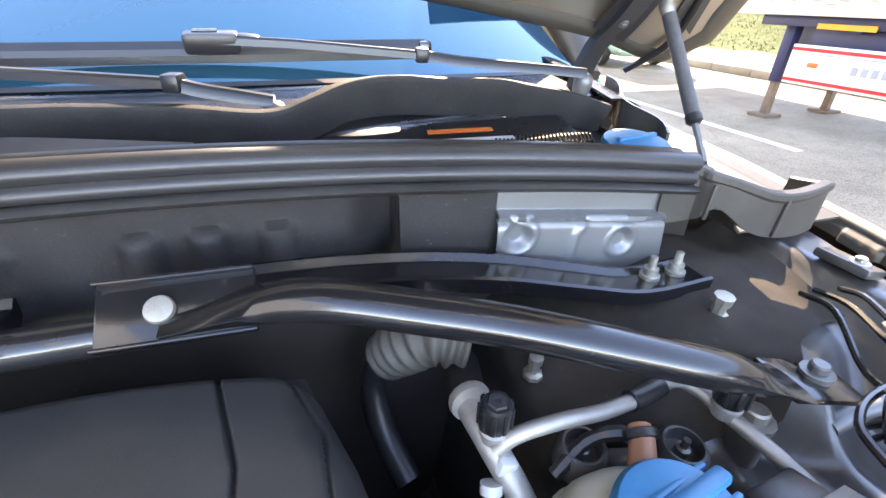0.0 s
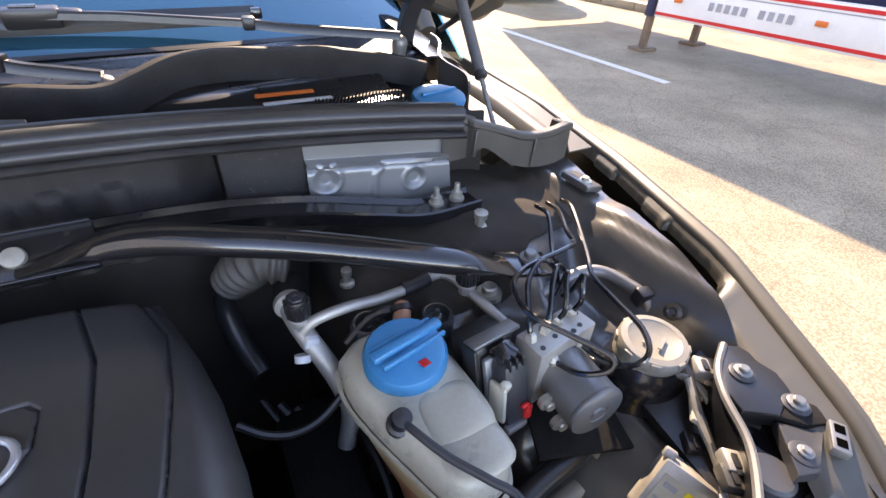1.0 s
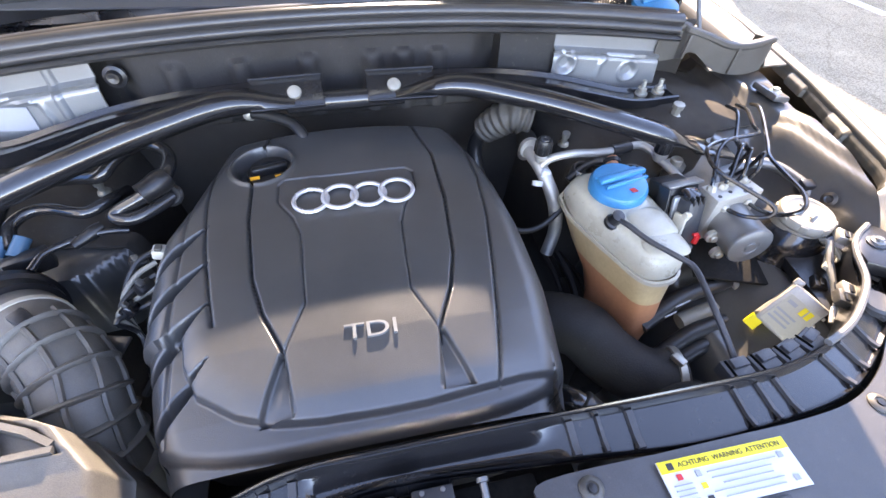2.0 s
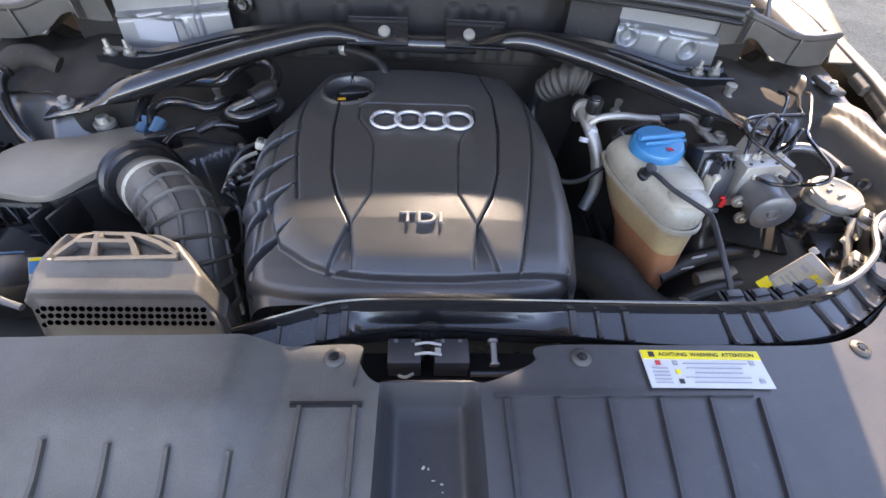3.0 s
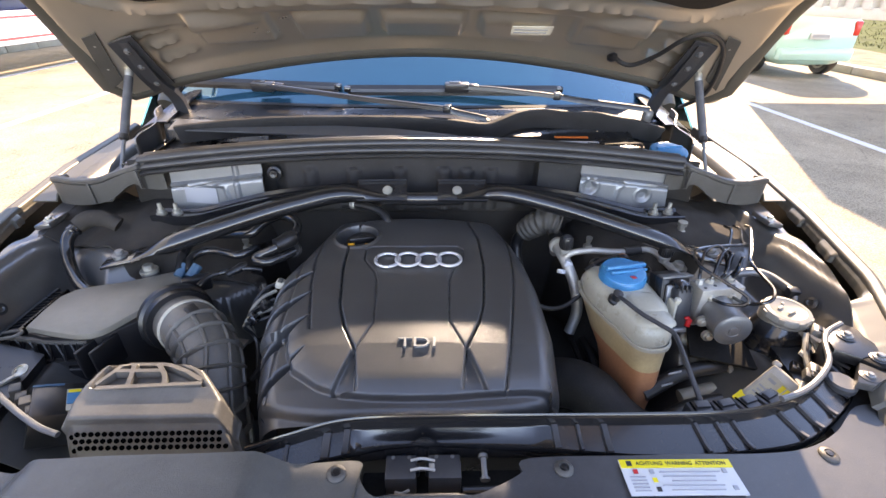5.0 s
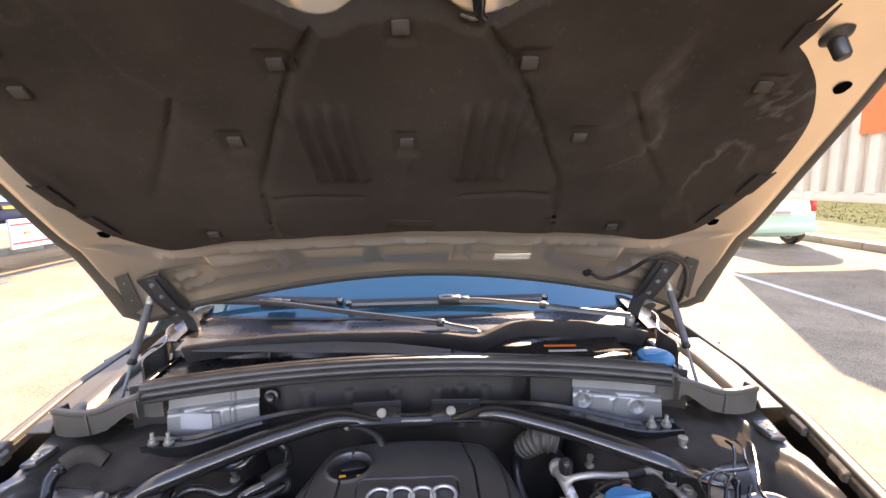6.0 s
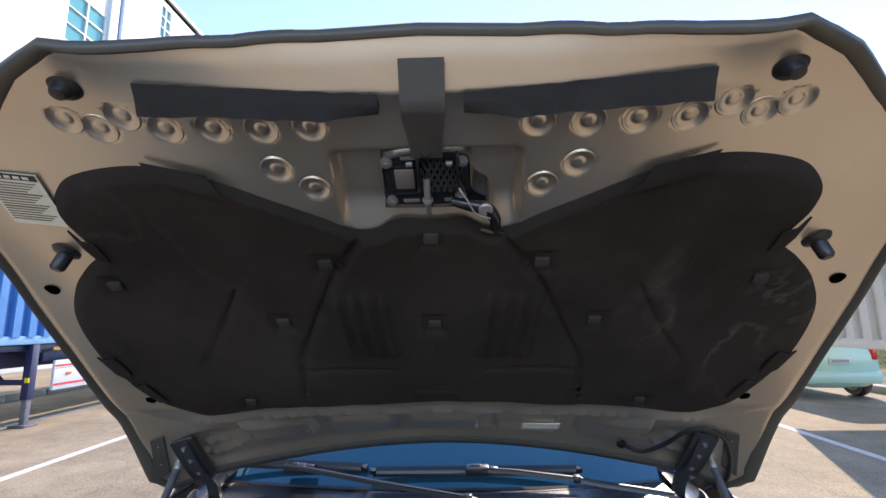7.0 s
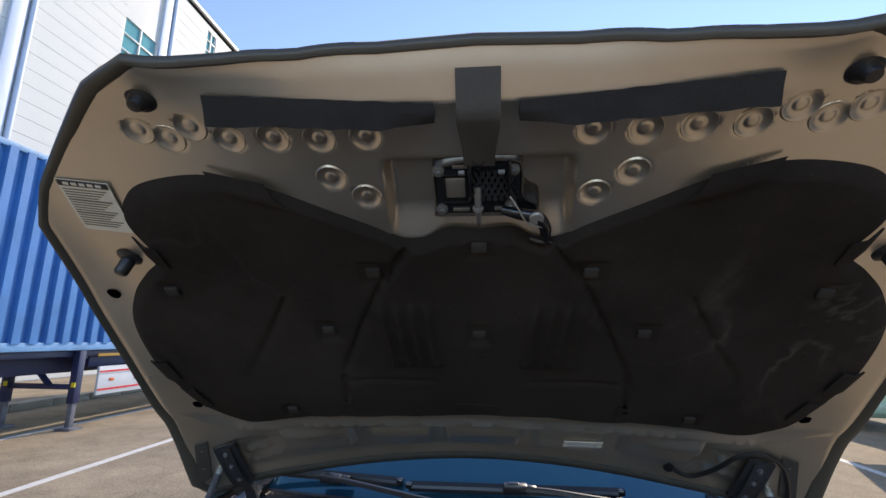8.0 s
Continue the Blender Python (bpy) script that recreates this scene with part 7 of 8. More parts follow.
def front_cover(s):
    name = "radiator_cover"
    root = thing(name, (s * 0.3, 0.2, 0.92), "bluish-black ribbed plastic radiator cover with a warning label" if s > 0 else "black plastic radiator cover with a raised intake duct", "cover")
    if s > 0:
        back = [(0.064, 0.290), (0.085, 0.296), (0.125, 0.315), (0.140, 0.335), (0.28, 0.336), (0.42, 0.338), (0.50, 0.348), (0.565, 0.376), (0.628, 0.418), (0.702, 0.424)]
        front = [(0.064, 0.02), (0.10, 0.02), (0.16, 0.025), (0.22, 0.03), (0.30, 0.04), (0.38, 0.06), (0.45, 0.09), (0.52, 0.16), (0.59, 0.27), (0.674, 0.372)]
    else:
        back = [(-0.040, 0.290), (-0.052, 0.298), (-0.062, 0.315), (-0.064, 0.335), (-0.12, 0.334), (-0.19, 0.330), (-0.30, 0.328), (-0.45, 0.330), (-0.56, 0.36), (-0.62, 0.40)]
        front = [(-0.040, 0.02), (-0.06, 0.02), (-0.09, 0.022), (-0.12, 0.025), (-0.18, 0.03), (-0.25, 0.035), (-0.34, 0.05), (-0.44, 0.09), (-0.54, 0.18), (-0.61, 0.32)]
    B, F = smooth(back, 5), smooth(front, 5)

    def f(u, v):
        k = u * (len(B) - 1)
        i = min(int(k), len(B) - 2)
        t = k - i
        b = [B[i][q] + (B[i + 1][q] - B[i][q]) * t for q in (0, 1)]
        a = [F[i][q] + (F[i + 1][q] - F[i][q]) * t for q in (0, 1)]
        x, y = b[0] + (a[0] - b[0]) * v, b[1] + (a[1] - b[1]) * v
        z = cover_edge_z(x, y)
        if s < 0:
            bulge = step(-0.135, -0.185, x) * (1 - step(-0.42, -0.47, x)) * step(0.175, 0.265, y)
            z += 0.030 * bulge
        return (x, y, z)
    part("panel", patch(f, 170, 130, 0.003), "front_matt" if s < 0 else "front_satin", root, "", 50)
    if s > 0:
        for k in range(6):
            P = []
            for t in range(9):
                y = 0.272 - 0.03 * t
                x = 0.089 + 0.0535 * k - (0.27 - y) * 0.045 * k
                P.append((x, y, cover_edge_z(x, y) + 0.0035))
            part("rib", sweep(P, [(-0.0035, -0.004), (0.0035, -0.004), (0.0022, 0.001), (-0.0022, 0.001)], 2), "gloss2", root)
        part("rib", sweep([(x, 0.277, cover_edge_z(x, 0.277) + 0.003) for x in (0.078, 0.16, 0.25, 0.350)], [(-0.0035, -0.004), (0.0035, -0.004), (0.0022, 0.001), (-0.0022, 0.001)], 1), "gloss2", root)
        part("edge_rail", sweep([(0.704, 0.424, 0.986), (0.676, 0.372, 0.984), (0.618, 0.296, 0.980), (0.56, 0.215, 0.972)], [(-0.004, -0.006), (0.006, -0.006), (0.006, 0.004), (-0.002, 0.004)], 4), "gloss2", root)
        for k in range(12):
            t = k / 11
            part("edge_slot", box((0.694 - 0.125 * t, 0.420 - 0.180 * t, cover_edge_z(0.694 - 0.125 * t, 0.420 - 0.180 * t) + 0.003), (0.006, 0.006, 0.0015), (0, 0, 40), 0), "hole_black", root)
    else:
        for x0, y0 in ((-0.325, 0.228), (-0.270, 0.225), (-0.219, 0.222), (-0.167, 0.220), (-0.116, 0.266), (-0.062, 0.266)):
            P = [(x0 + 0.0006 * t, y0 - 0.028 * t, cover_edge_z(x0, y0 - 0.028 * t) + 0.0035 + 0.030 * step(-0.135, -0.185, x0) * (1 - step(-0.42, -0.47, x0)) * step(0.175, 0.265, y0 - 0.028 * t)) for t in range(7)]
            part("rib", sweep(P, [(-0.0032, -0.004), (0.0032, -0.004), (0.002, 0.0005), (-0.002, 0.0005)], 2), "greyed", root)
        part("rib", sweep([(x, 0.268, cover_edge_z(x, 0.268) + 0.003) for x in (-0.055, -0.09, -0.125)], [(-0.003, -0.004), (0.003, -0.004), (0.002, 0.001), (-0.002, 0.001)], 1), "plastic", root)
    return root


covers = {s: front_cover(s) for s in (-1, 1)}
for x, y in ((0.178, 0.320), (-0.089, 0.319), (0.520, 0.338), (0.478, 0.21)):
    t = thing("push_clip", (x, y, cover_edge_z(x, y)), "round black push clip in the radiator cover", "clip", "push clips")
    z = cover_edge_z(x, y) + 0.003
    c = part("clip_head", lathe((x, y, z - 0.002), [(0.0115, -0.004), (0.0115, 0.001), (0.0095, 0.003), (0.006, 0.0035), (0.005, 0.002), (0, 0.002)], (0, 0, 1), 22), "greyed", t)
    part("clip_pin", lathe((x, y, z), [(0.004, 0), (0.004, 0.002), (0, 0.0025)], (0, 0, 1), 12), "plastic", c)


def warning_label():
    root = thing("warning_label", (0.31, 0.304, 0.985), "yellow and white warning label stuck on the radiator cover", "label")
    z = lambda x, y: cover_edge_z(x, y) + 0.0045
    m = pose(0.312, 0.305, 0.9878, 0.0, 0.5, -0.5)
    def flat(name, x, y, w, h, mt, parent, dz=0.0, label=""):
        bm = box((x, y, dz), (w, h, 0.0012), bev=0)
        bmesh.ops.transform(bm, verts=bm.verts, matrix=m)
        return part(name, bm, mt, parent, label)
    base = flat("paper", 0, 0, 0.135, 0.044, "white", root)
    head = flat("yellow_band", 0, 0.0165, 0.134, 0.0105, "yellow", root, 0.001)
    text("ACHTUNG  WARNING  ATTENTION", 0.0066, m @ pose(0.006, 0.0163, 0.0019), "ink", root, "heading", 0.0002)
    flat("warning_mark", -0.0565, 0.0163, 0.006, 0.006, "ink", root, 0.0018)
    for k in range(5):
        flat("text_bar", 0.012 - 0.003 * (k % 2), 0.006 - 0.0055 * k, 0.072 - 0.010 * (k % 3), 0.0010, "grey", root, 0.0012)
    for k in range(5):
        flat("text_bar", -0.052, 0.0 - 0.0042 * k, 0.018, 0.0009, "grey", root, 0.0012)
    for x, y, mt in ((-0.052, 0.0065, "red"), (-0.033, 0.0065, "grey"), (-0.033, -0.004, "yellow"), (-0.033, -0.015, "ink"), (0.056, -0.014, "grey"), (0.054, 0.007, "grey")):
        flat("symbol", x, y, 0.005, 0.005, mt, root, 0.0014)


warning_label()


def bonnet_lock():
    root = thing("bonnet_lock", (0.03, 0.33, 0.90), "black bonnet lock with galvanised catch in its opening", "lock")
    # near-black floor in place of the lock opening's shade
    part("pan", box((0.04, 0.325, 0.922), (0.215, 0.07, 0.010), bev=0.003), "dark", root)
    for x0, x1 in ((-0.035, 0.003), (0.018, 0.058)):
        hs = part("housing", box(((x0 + x1) / 2, 0.340, 0.950), (x1 - x0, 0.032, 0.032), (0, 0, 0), 0.002), "gloss2", root)
        for dx in (-0.010, 0.010):
            part("rivet", lathe(((x0 + x1) / 2 + dx, 0.352, 0.9665), [(0.0026, 0), (0.0024, 0.001), (0, 0.0013)], (0, 0, 1), 10), "motor", hs)
        part("jaw", box((x1 if x0 < 0 else x0, 0.340, 0.958), (0.008, 0.012, 0.012), bev=0.002), "plastic", hs)
    for y in (0.346, 0.333):
        part("catch", tube([(-0.004, y, 0.969), (0.010, y + 0.001, 0.971), (0.026, y, 0.968)], 0.0019, 8), "alu", root)
    part("catch_plate", box((0.022, 0.340, 0.958), (0.007, 0.010, 0.018), (12, 0, 0), 0.001), "zinc", root)
    part("catch_spring", tube([(-0.022, 0.316, 0.952), (-0.014, 0.312, 0.956), (-0.006, 0.318, 0.952)], 0.002, 6), "alu", root)
    part("pin", lathe((0.087, 0.325, 0.958), [(0.0062, 0), (0.0062, 0.003), (0.0038, 0.004), (0.0038, 0.026), (0.0062, 0.027), (0.0062, 0.031), (0, 0.031)], (0, 1, 0.2), 14), "motor", root)
    part("lock_cable", tube([(0.06, 0.322, 0.945), (0.10, 0.322, 0.946), (0.14, 0.328, 0.945)], 0.004, 8), "rubber", root)
    part("arch_trim", patch(lambda u, v: (-0.035 + 0.095 * u, 0.366 - 0.006 * v, 0.968 + 0.018 * math.sin(math.pi * u) ** 4 - 0.035 * v), 16, 3, 0.003), "gloss", root)
    ch = thing("lock_channel", (0.012, 0.15, 0.88), "bluish-black plastic channel below the bonnet lock", "channel")
    part("trough", patch(lambda u, v: (0.012 + (u - 0.5) * 0.108, 0.292 - 0.26 * v, 0.984 - 0.040 * (1 - step(0.62, 1.0, abs(2 * u - 1))) * step(0, 0.05, v) - 0.05 * step(0.5, 1.0, v)), 24, 24, 0.003), "gloss2", ch, "", 50)
    random.seed(12)
    for k in range(11):
        part("paint_chip", box((0.004 + 0.034 * (k / 10) + random.uniform(-0.004, 0.004), 0.226 - 0.0042 * k + random.uniform(-0.004, 0.004), 0.9475 - 0.0004 * k), (random.uniform(0.001, 0.004), random.uniform(0.001, 0.003), 0.0012), (0, 0, random.uniform(0, 90)), 0), "aged" if k % 3 else "ink", ch)
    part("drain_slot", box((0.012, 0.155, 0.935), (0.02, 0.008, 0.006), bev=0.002), "ink", ch)


bonnet_lock()

# ---- headlamp corner ----
def headlamp(s):
    root = thing("headlamp", (s * 0.66, 0.45, 0.80), "top of a black headlamp housing with brackets and bolts", "headlamp", "headlamps")
    part("housing", patch(lambda u, v: (s * (0.575 + 0.15 * u + 0.03 * v), 0.36 + 0.20 * v + 0.02 * u, 0.952 + 0.05 * u * v + 0.012 * math.sin(5 * v) * u), 24, 24, 0.02), "plastic", root)
    part("lens", patch(lambda u, v: (s * (0.56 + 0.14 * u), 0.10 + 0.30 * u + 0.04 * v, 0.93 - 0.02 * u - 0.16 * v), 12, 8, 0.006), "glassdark", root)
    plate_a = [(0.700, 0.556), (0.714, 0.546), (0.722, 0.512), (0.704, 0.484), (0.668, 0.474), (0.640, 0.494), (0.648, 0.518), (0.668, 0.537)]
    part("upper_plate", prism([(s * x, y) for x, y in plate_a], 0.988, 1.006, 0.003), "plastic", root)
    plate_b = [(0.666, 0.476), (0.690, 0.490), (0.720, 0.474), (0.702, 0.448), (0.682, 0.456)]
    part("dark_bracket", prism([(s * x, y) for x, y in plate_b], 0.994, 1.004, 0.002), "dark", root)
    plate_d = [(0.664, 0.473), (0.628, 0.434), (0.648, 0.426), (0.692, 0.446)]
    part("grey_bracket", prism([(s * x, y) for x, y in plate_d], 0.988, 1.000, 0.002), "gloss2", root)
    part("oval_pad", lathe((s * 0.622, 0.447, 0.978), [(0.020, 0), (0.020, 0.008), (0.017, 0.011), (0, 0.011)], (0, 0, 1), 24), "gloss2", root)
    for x, y, z, r in ((0.680, 0.521, 1.006, 0.0052), (0.693, 0.474, 1.004, 0.0056), (0.653, 0.443, 0.999, 0.0040)):
        st = part("bolt_seat", lathe((s * x, y, z), [(0.0125, -0.003), (0.0125, 0.002), (0.010, 0.003), (0, 0.003)], (0, 0, 1), 20), "gloss2", root)
        hexbolt("bolt", (s * x, y, z + 0.003), r, st, material="motor")
    cl = part("spring_clip", box((s * 0.692, 0.436, 1.003), (0.034, 0.015, 0.010), (0, 0, s * 32), 0.002), "motor", root, "folded metal spring clip")
    for d in (-0.008, 0.008):
        part("slot", box((s * 0.692 + d * 0.85, 0.436 + s * d * 0.53, 1.0083), (0.009, 0.008, 0.001), (0, 0, s * 32), 0), "hole_black", cl)
    part("arm", box((s * 0.735, 0.42, 0.975), (0.022, 0.13, 0.006), (0, 0, s * -22), 0.002), "plastic", root)
    if s > 0:
        e1, e2 = Vector((0.021, -0.041, -0.011)).normalized(), Vector((0.033, 0.015, 0.056)).normalized()
        nz = e1.cross(e2).normalized()
        e2 = nz.cross(e1)
        Bm = Matrix(((e1.x, e2.x, nz.x, 0), (e1.y, e2.y, nz.y, 0), (e1.z, e2.z, nz.z, 0), (0, 0, 0, 1)))
        Bm.translation = Vector((0.568, 0.504, 0.966)) + e1 * 0.026 - e2 * 0.034 - nz * 0.015

        def bal_box(name, c, size, mt, parent, label="", bev=0.0):
            bm = box(c, size, bev=bev)
            bmesh.ops.transform(bm, verts=bm.verts, matrix=Bm)
            return part(name, bm, mt, parent, label)
        bal = bal_box("ballast_box", (0, 0, 0), (0.052, 0.068, 0.030), "alu", root, "dull metal ballast box with a white label", 0.004)
        bal_box("label_field", (0.002, -0.004, 0.0155), (0.044, 0.050, 0.001), "aged", bal)
        for c, w, h, mt in (((0.014, 0.012), 0.006, 0.012, "yellow"), ((0.006, 0.012), 0.006, 0.012, "yellow"), ((-0.010, 0.012), 0.012, 0.005, "grey"), ((-0.004, -0.004), 0.028, 0.003, "grey"), ((-0.004, -0.011), 0.024, 0.003, "grey"), ((-0.004, -0.018), 0.028, 0.003, "grey")):
            bal_box("label_mark", (c[0], c[1], 0.0163), (w, h, 0.001), mt, bal)
        bal_box("yellow_sticker", (-0.020, -0.040, 0.009), (0.016, 0.018, 0.010), "yellow", bal)
        bal_box("lug", (-0.024, 0.036, 0.006), (0.012, 0.010, 0.008), "alu", bal, "", 0.002)
        for k in range(4):
            bal_box("cooling_fin", (0.0275, -0.024 + 0.015 * k, 0.0), (0.004, 0.005, 0.026), "alu", bal, "", 0.001)
        part("ballast_plug", box((0.640, 0.500, 0.945), (0.022, 0.022, 0.03), (20, 10, -30), 0.003), "plastic", root)
        for k in range(4):
            part("lamp_wire", tube([(0.640, 0.505, 0.955), (0.650 + 0.004 * k, 0.525, 0.975), (0.645 + 0.003 * k, 0.555, 0.985 - 0.004 * k), (0.630, 0.57 + 0.004 * k, 0.96)], 0.0028, 7), "cap_beige" if k < 2 else "rubber", root)
        for k in range(3):
            part("loom_strand", tube([(0.640 + 0.003 * k, 0.548, 0.990), (0.628, 0.528 - 0.003 * k, 0.982), (0.618 + 0.003 * k, 0.510, 0.975), (0.612, 0.492 - 0.002 * k, 0.968), (0.604 + 0.003 * k, 0.474, 0.960)], 0.0030, 7), "cap_beige" if k < 2 else "rubber", root)
        for x, y, z, mt in ((0.662, 0.549, 0.994, "alu"), (0.672, 0.548, 0.990, "plastic"), (0.600, 0.470, 0.985, "alu"), (0.588, 0.462, 0.982, "greyed"), (0.610, 0.505, 0.955, "plastic")):
            con = part("connector", box((x, y, z), (0.018, 0.022, 0.012), (0, 12, -35), 0.002), mt, root)
            part("latch", box((x, y - 0.002, z + 0.007), (0.006, 0.014, 0.003), (0, 12, -35), 0.001), "rubber", con)
        for k in range(4):
            part("terminal", tube([(0.578 - 0.006 * k, 0.452 - 0.004 * k, 0.968), (0.590 - 0.006 * k, 0.466 - 0.004 * k, 0.972)], 0.0026, 7, 1), "alu" if k % 2 else "white", root)
        part("lamp_bracket", box((0.636, 0.530, 0.975), (0.010, 0.050, 0.006), (0, 20, -50), 0.001), "aged", root)


for s in (-1, 1):
    headlamp(s)

# ---- air intake side ----
def intake():
    duct = thing("intake_duct", (-0.37, 0.44, 0.90), "grey-black intake duct with a perforated front and ribbed top", "duct")
    # the duct: sloping perforated face, ledge and domed top
    def sec(u, v, deep=True):
        x0 = lerp(v, (0, 0.30, 0.42, 0.7, 1.0), (-0.452, -0.458, -0.466, -0.455, -0.435))
        x1 = lerp(v, (0, 0.30, 0.42, 0.7, 1.0), (-0.212, -0.238, -0.242, -0.285, -0.360))
        y = lerp(v, (0, 0.30, 0.34, 0.42, 0.7, 1.0), (0.372, 0.398, 0.399, 0.424, 0.468, 0.500))
        z = lerp(v, (0, 0.30, 0.34, 0.42, 0.55, 0.8, 1.0), (0.925, 0.980, 0.992, 0.996, 1.003, 1.005, 0.985))
        x = x0 + (x1 - x0) * u
        z -= 0.011 * step(0.10, 0.13, u) * (1 - step(0.84, 0.90, u + 0.25 * max(0, v - 0.5))) * step(0.52, 0.545, v) * (1 - step(0.90, 0.93, v)) if deep else 0
        z -= 0.05 * step(0.88, 1.0, u) ** 2 + 0.02 * step(0.10, 0.0, u) ** 2
        return x, y, z
    part("shell", patch(sec, 110, 110), "tan_plastic", duct, "", 50)
    part("side", patch(lambda u, v: (sec(1, u)[0] + 0.004 * v, sec(1, u)[1], sec(1, u)[2] - 0.10 * v), 20, 5, 0.003), "tan_plastic", duct)
    part("side", patch(lambda u, v: (sec(0, u)[0] - 0.004 * v, sec(0, u)[1], sec(0, u)[2] - 0.10 * v), 20, 5, 0.003), "tan_plastic", duct)
    # perforations are flat discs; their inner shade is the black colour
    for r in range(3):
        for k in range(24):
            u, v = 0.05 + 0.0385 * k + 0.019 * (r % 2), 0.145 + 0.046 * r
            if u < 0.90:
                p = sec(u, v)
                part("hole_black", lathe(p, [(0.0034, -0.001), (0.0034, 0.0010), (0, 0.0010)], (0, -0.9, 0.43), 10), "hole_black", duct)
    for a, b in (((0.15, 0.52), (0.85, 0.55)), ((0.35, 0.50), (0.35, 0.93)), ((0.60, 0.52), (0.60, 0.93)), ((0.14, 0.55), (0.28, 0.90)), ((0.86, 0.58), (0.62, 0.90)), ((0.25, 0.88), (0.70, 0.88)), ((0.20, 0.70), (0.60, 0.70))):
        P = [tuple(Vector(sec(a[0] + (b[0] - a[0]) * t, a[1] + (b[1] - a[1]) * t, False)) + Vector((0, 0, 0.0005))) for t in (0, 0.33, 0.66, 1)]
        part("rib", sweep(P, [(-0.0042, -0.009), (0.0042, -0.009), (0.0030, 0.0012), (-0.0030, 0.0012)], 1), "tan_plastic", duct)
    air = thing("air_filter_box", (-0.56, 0.62, 0.85), "black air filter box with a flat grey-brown lid", "air filter")
    lid = [(-0.637, 0.584), (-0.640, 0.668), (-0.606, 0.699), (-0.545, 0.716), (-0.470, 0.752), (-0.447, 0.722), (-0.440, 0.690), (-0.466, 0.648), (-0.493, 0.602), (-0.512, 0.573), (-0.548, 0.564)]
    part("lid", prism(smooth(lid + lid[:1], 2)[:-1], 0.979, 0.990, 0.003), "lid", air, "flat dusty lid", 40)
    rim = [(-0.515, 0.572), (-0.640, 0.584), (-0.645, 0.690), (-0.60, 0.71), (-0.52, 0.70), (-0.46, 0.64)]
    part("body", prism(smooth(rim + rim[:1], 3)[:-1], 0.80, 0.9775, 0.004), "plastic", air, "", 40)
    part("base_tray", box((-0.60, 0.635, 0.890), (0.19, 0.16, 0.06), (0, 0, 3), 0.01), "plastic", air)
    outer = [(-0.683, 0.575, 0.972), (-0.684, 0.644, 0.972), (-0.682, 0.716, 0.972)]
    inner = [(-0.655, 0.590, 0.977), (-0.655, 0.640, 0.977), (-0.652, 0.700, 0.977)]
    for way in (outer, inner):
        part("rim_rail", sweep(way, [(-0.003, -0.010), (0.003, -0.010), (0.003, 0.003), (-0.003, 0.003)], 4), "plastic", air)
    for k in range(13):
        y = 0.588 + 0.0095 * k
        part("rim_rib", box((-0.669, y, 0.970), (0.028, 0.0025, 0.010), (0, -8, 4), 0), "plastic", air)
    for k in range(22):
        part("lid_tooth", box((-0.645, 0.592 + 0.0048 * k, 0.984), (0.004, 0.0022, 0.006), (0, 0, 0), 0), "hole_black", air)
    part("corner_loop", tube([(-0.690, 0.580, 0.972), (-0.675, 0.572, 0.975), (-0.655, 0.575, 0.977), (-0.648, 0.586, 0.978), (-0.665, 0.590, 0.976), (-0.684, 0.588, 0.973)], 0.0028, 7), "tan_plastic", air)
    top = [(-0.680, 0.590), (-0.653, 0.586), (-0.598, 0.578), (-0.540, 0.578)]
    part("front_rail", sweep([(x, y - 0.004, 0.967) for x, y in top], [(-0.003, -0.004), (0.003, -0.004), (0.003, 0.003), (-0.003, 0.003)], 3), "tan_plastic", air)
    part("lower_rail", sweep([(x, y - 0.012, 0.930) for x, y in top], [(-0.003, -0.004), (0.003, -0.004), (0.003, 0.003), (-0.003, 0.003)], 3), "plastic", air)
    for k in range(12):
        x = -0.672 + 0.0115 * k
        y = lerp(x, [p[0] for p in top], [p[1] for p in top])
        x2 = x + (0.0115 if k % 2 else -0.002)
        part("lattice_bar", tube([(x, y - 0.006, 0.966), (x2, y - 0.014, 0.930)], 0.0018, 5, 1), "plastic", air)
    for x in (-0.530, -0.507):
        part("brace_web", box((x, 0.568, 0.945), (0.006, 0.060, 0.055), (0, 0, -14), 0.002), "plastic", air)
    part("outlet_collar", lathe((-0.432, 0.648, 0.955), [(0.055, -0.02), (0.062, -0.012), (0.062, 0.0), (0.057, 0.004), (0.056, 0.02)], (0.62, -0.62, 0.12), 32), "plastic", air)
    hose = thing("intake_bellows", (-0.36, 0.57, 0.85), "ribbed rubber intake bellows with a steel clamp", "hose")
    core = [(-0.425, 0.643, 0.955), (-0.388, 0.608, 0.963), (-0.357, 0.577, 0.959), (-0.335, 0.547, 0.945), (-0.325, 0.518, 0.922), (-0.320, 0.497, 0.888), (-0.318, 0.485, 0.84), (-0.318, 0.48, 0.78)]
    part("body", tube(core, [0.048, 0.047, 0.045, 0.0445, 0.044, 0.043, 0.042, 0.042], 30, 10), "tan_plastic", hose, "", 70)
    for i, t in enumerate((0.215, 0.31, 0.41, 0.51, 0.61, 0.71, 0.82)):
        D = smooth(core, 10)
        k = int(t * (len(D) - 1))
        ax = Vector(D[k + 1]) - Vector(D[k - 1])
        part("rib_ring", lathe(D[k], [(0.043, -0.004), (0.0490, -0.0026), (0.0512, 0), (0.0490, 0.0026), (0.043, 0.004)], tuple(ax), 36), "tan_plastic", hose)
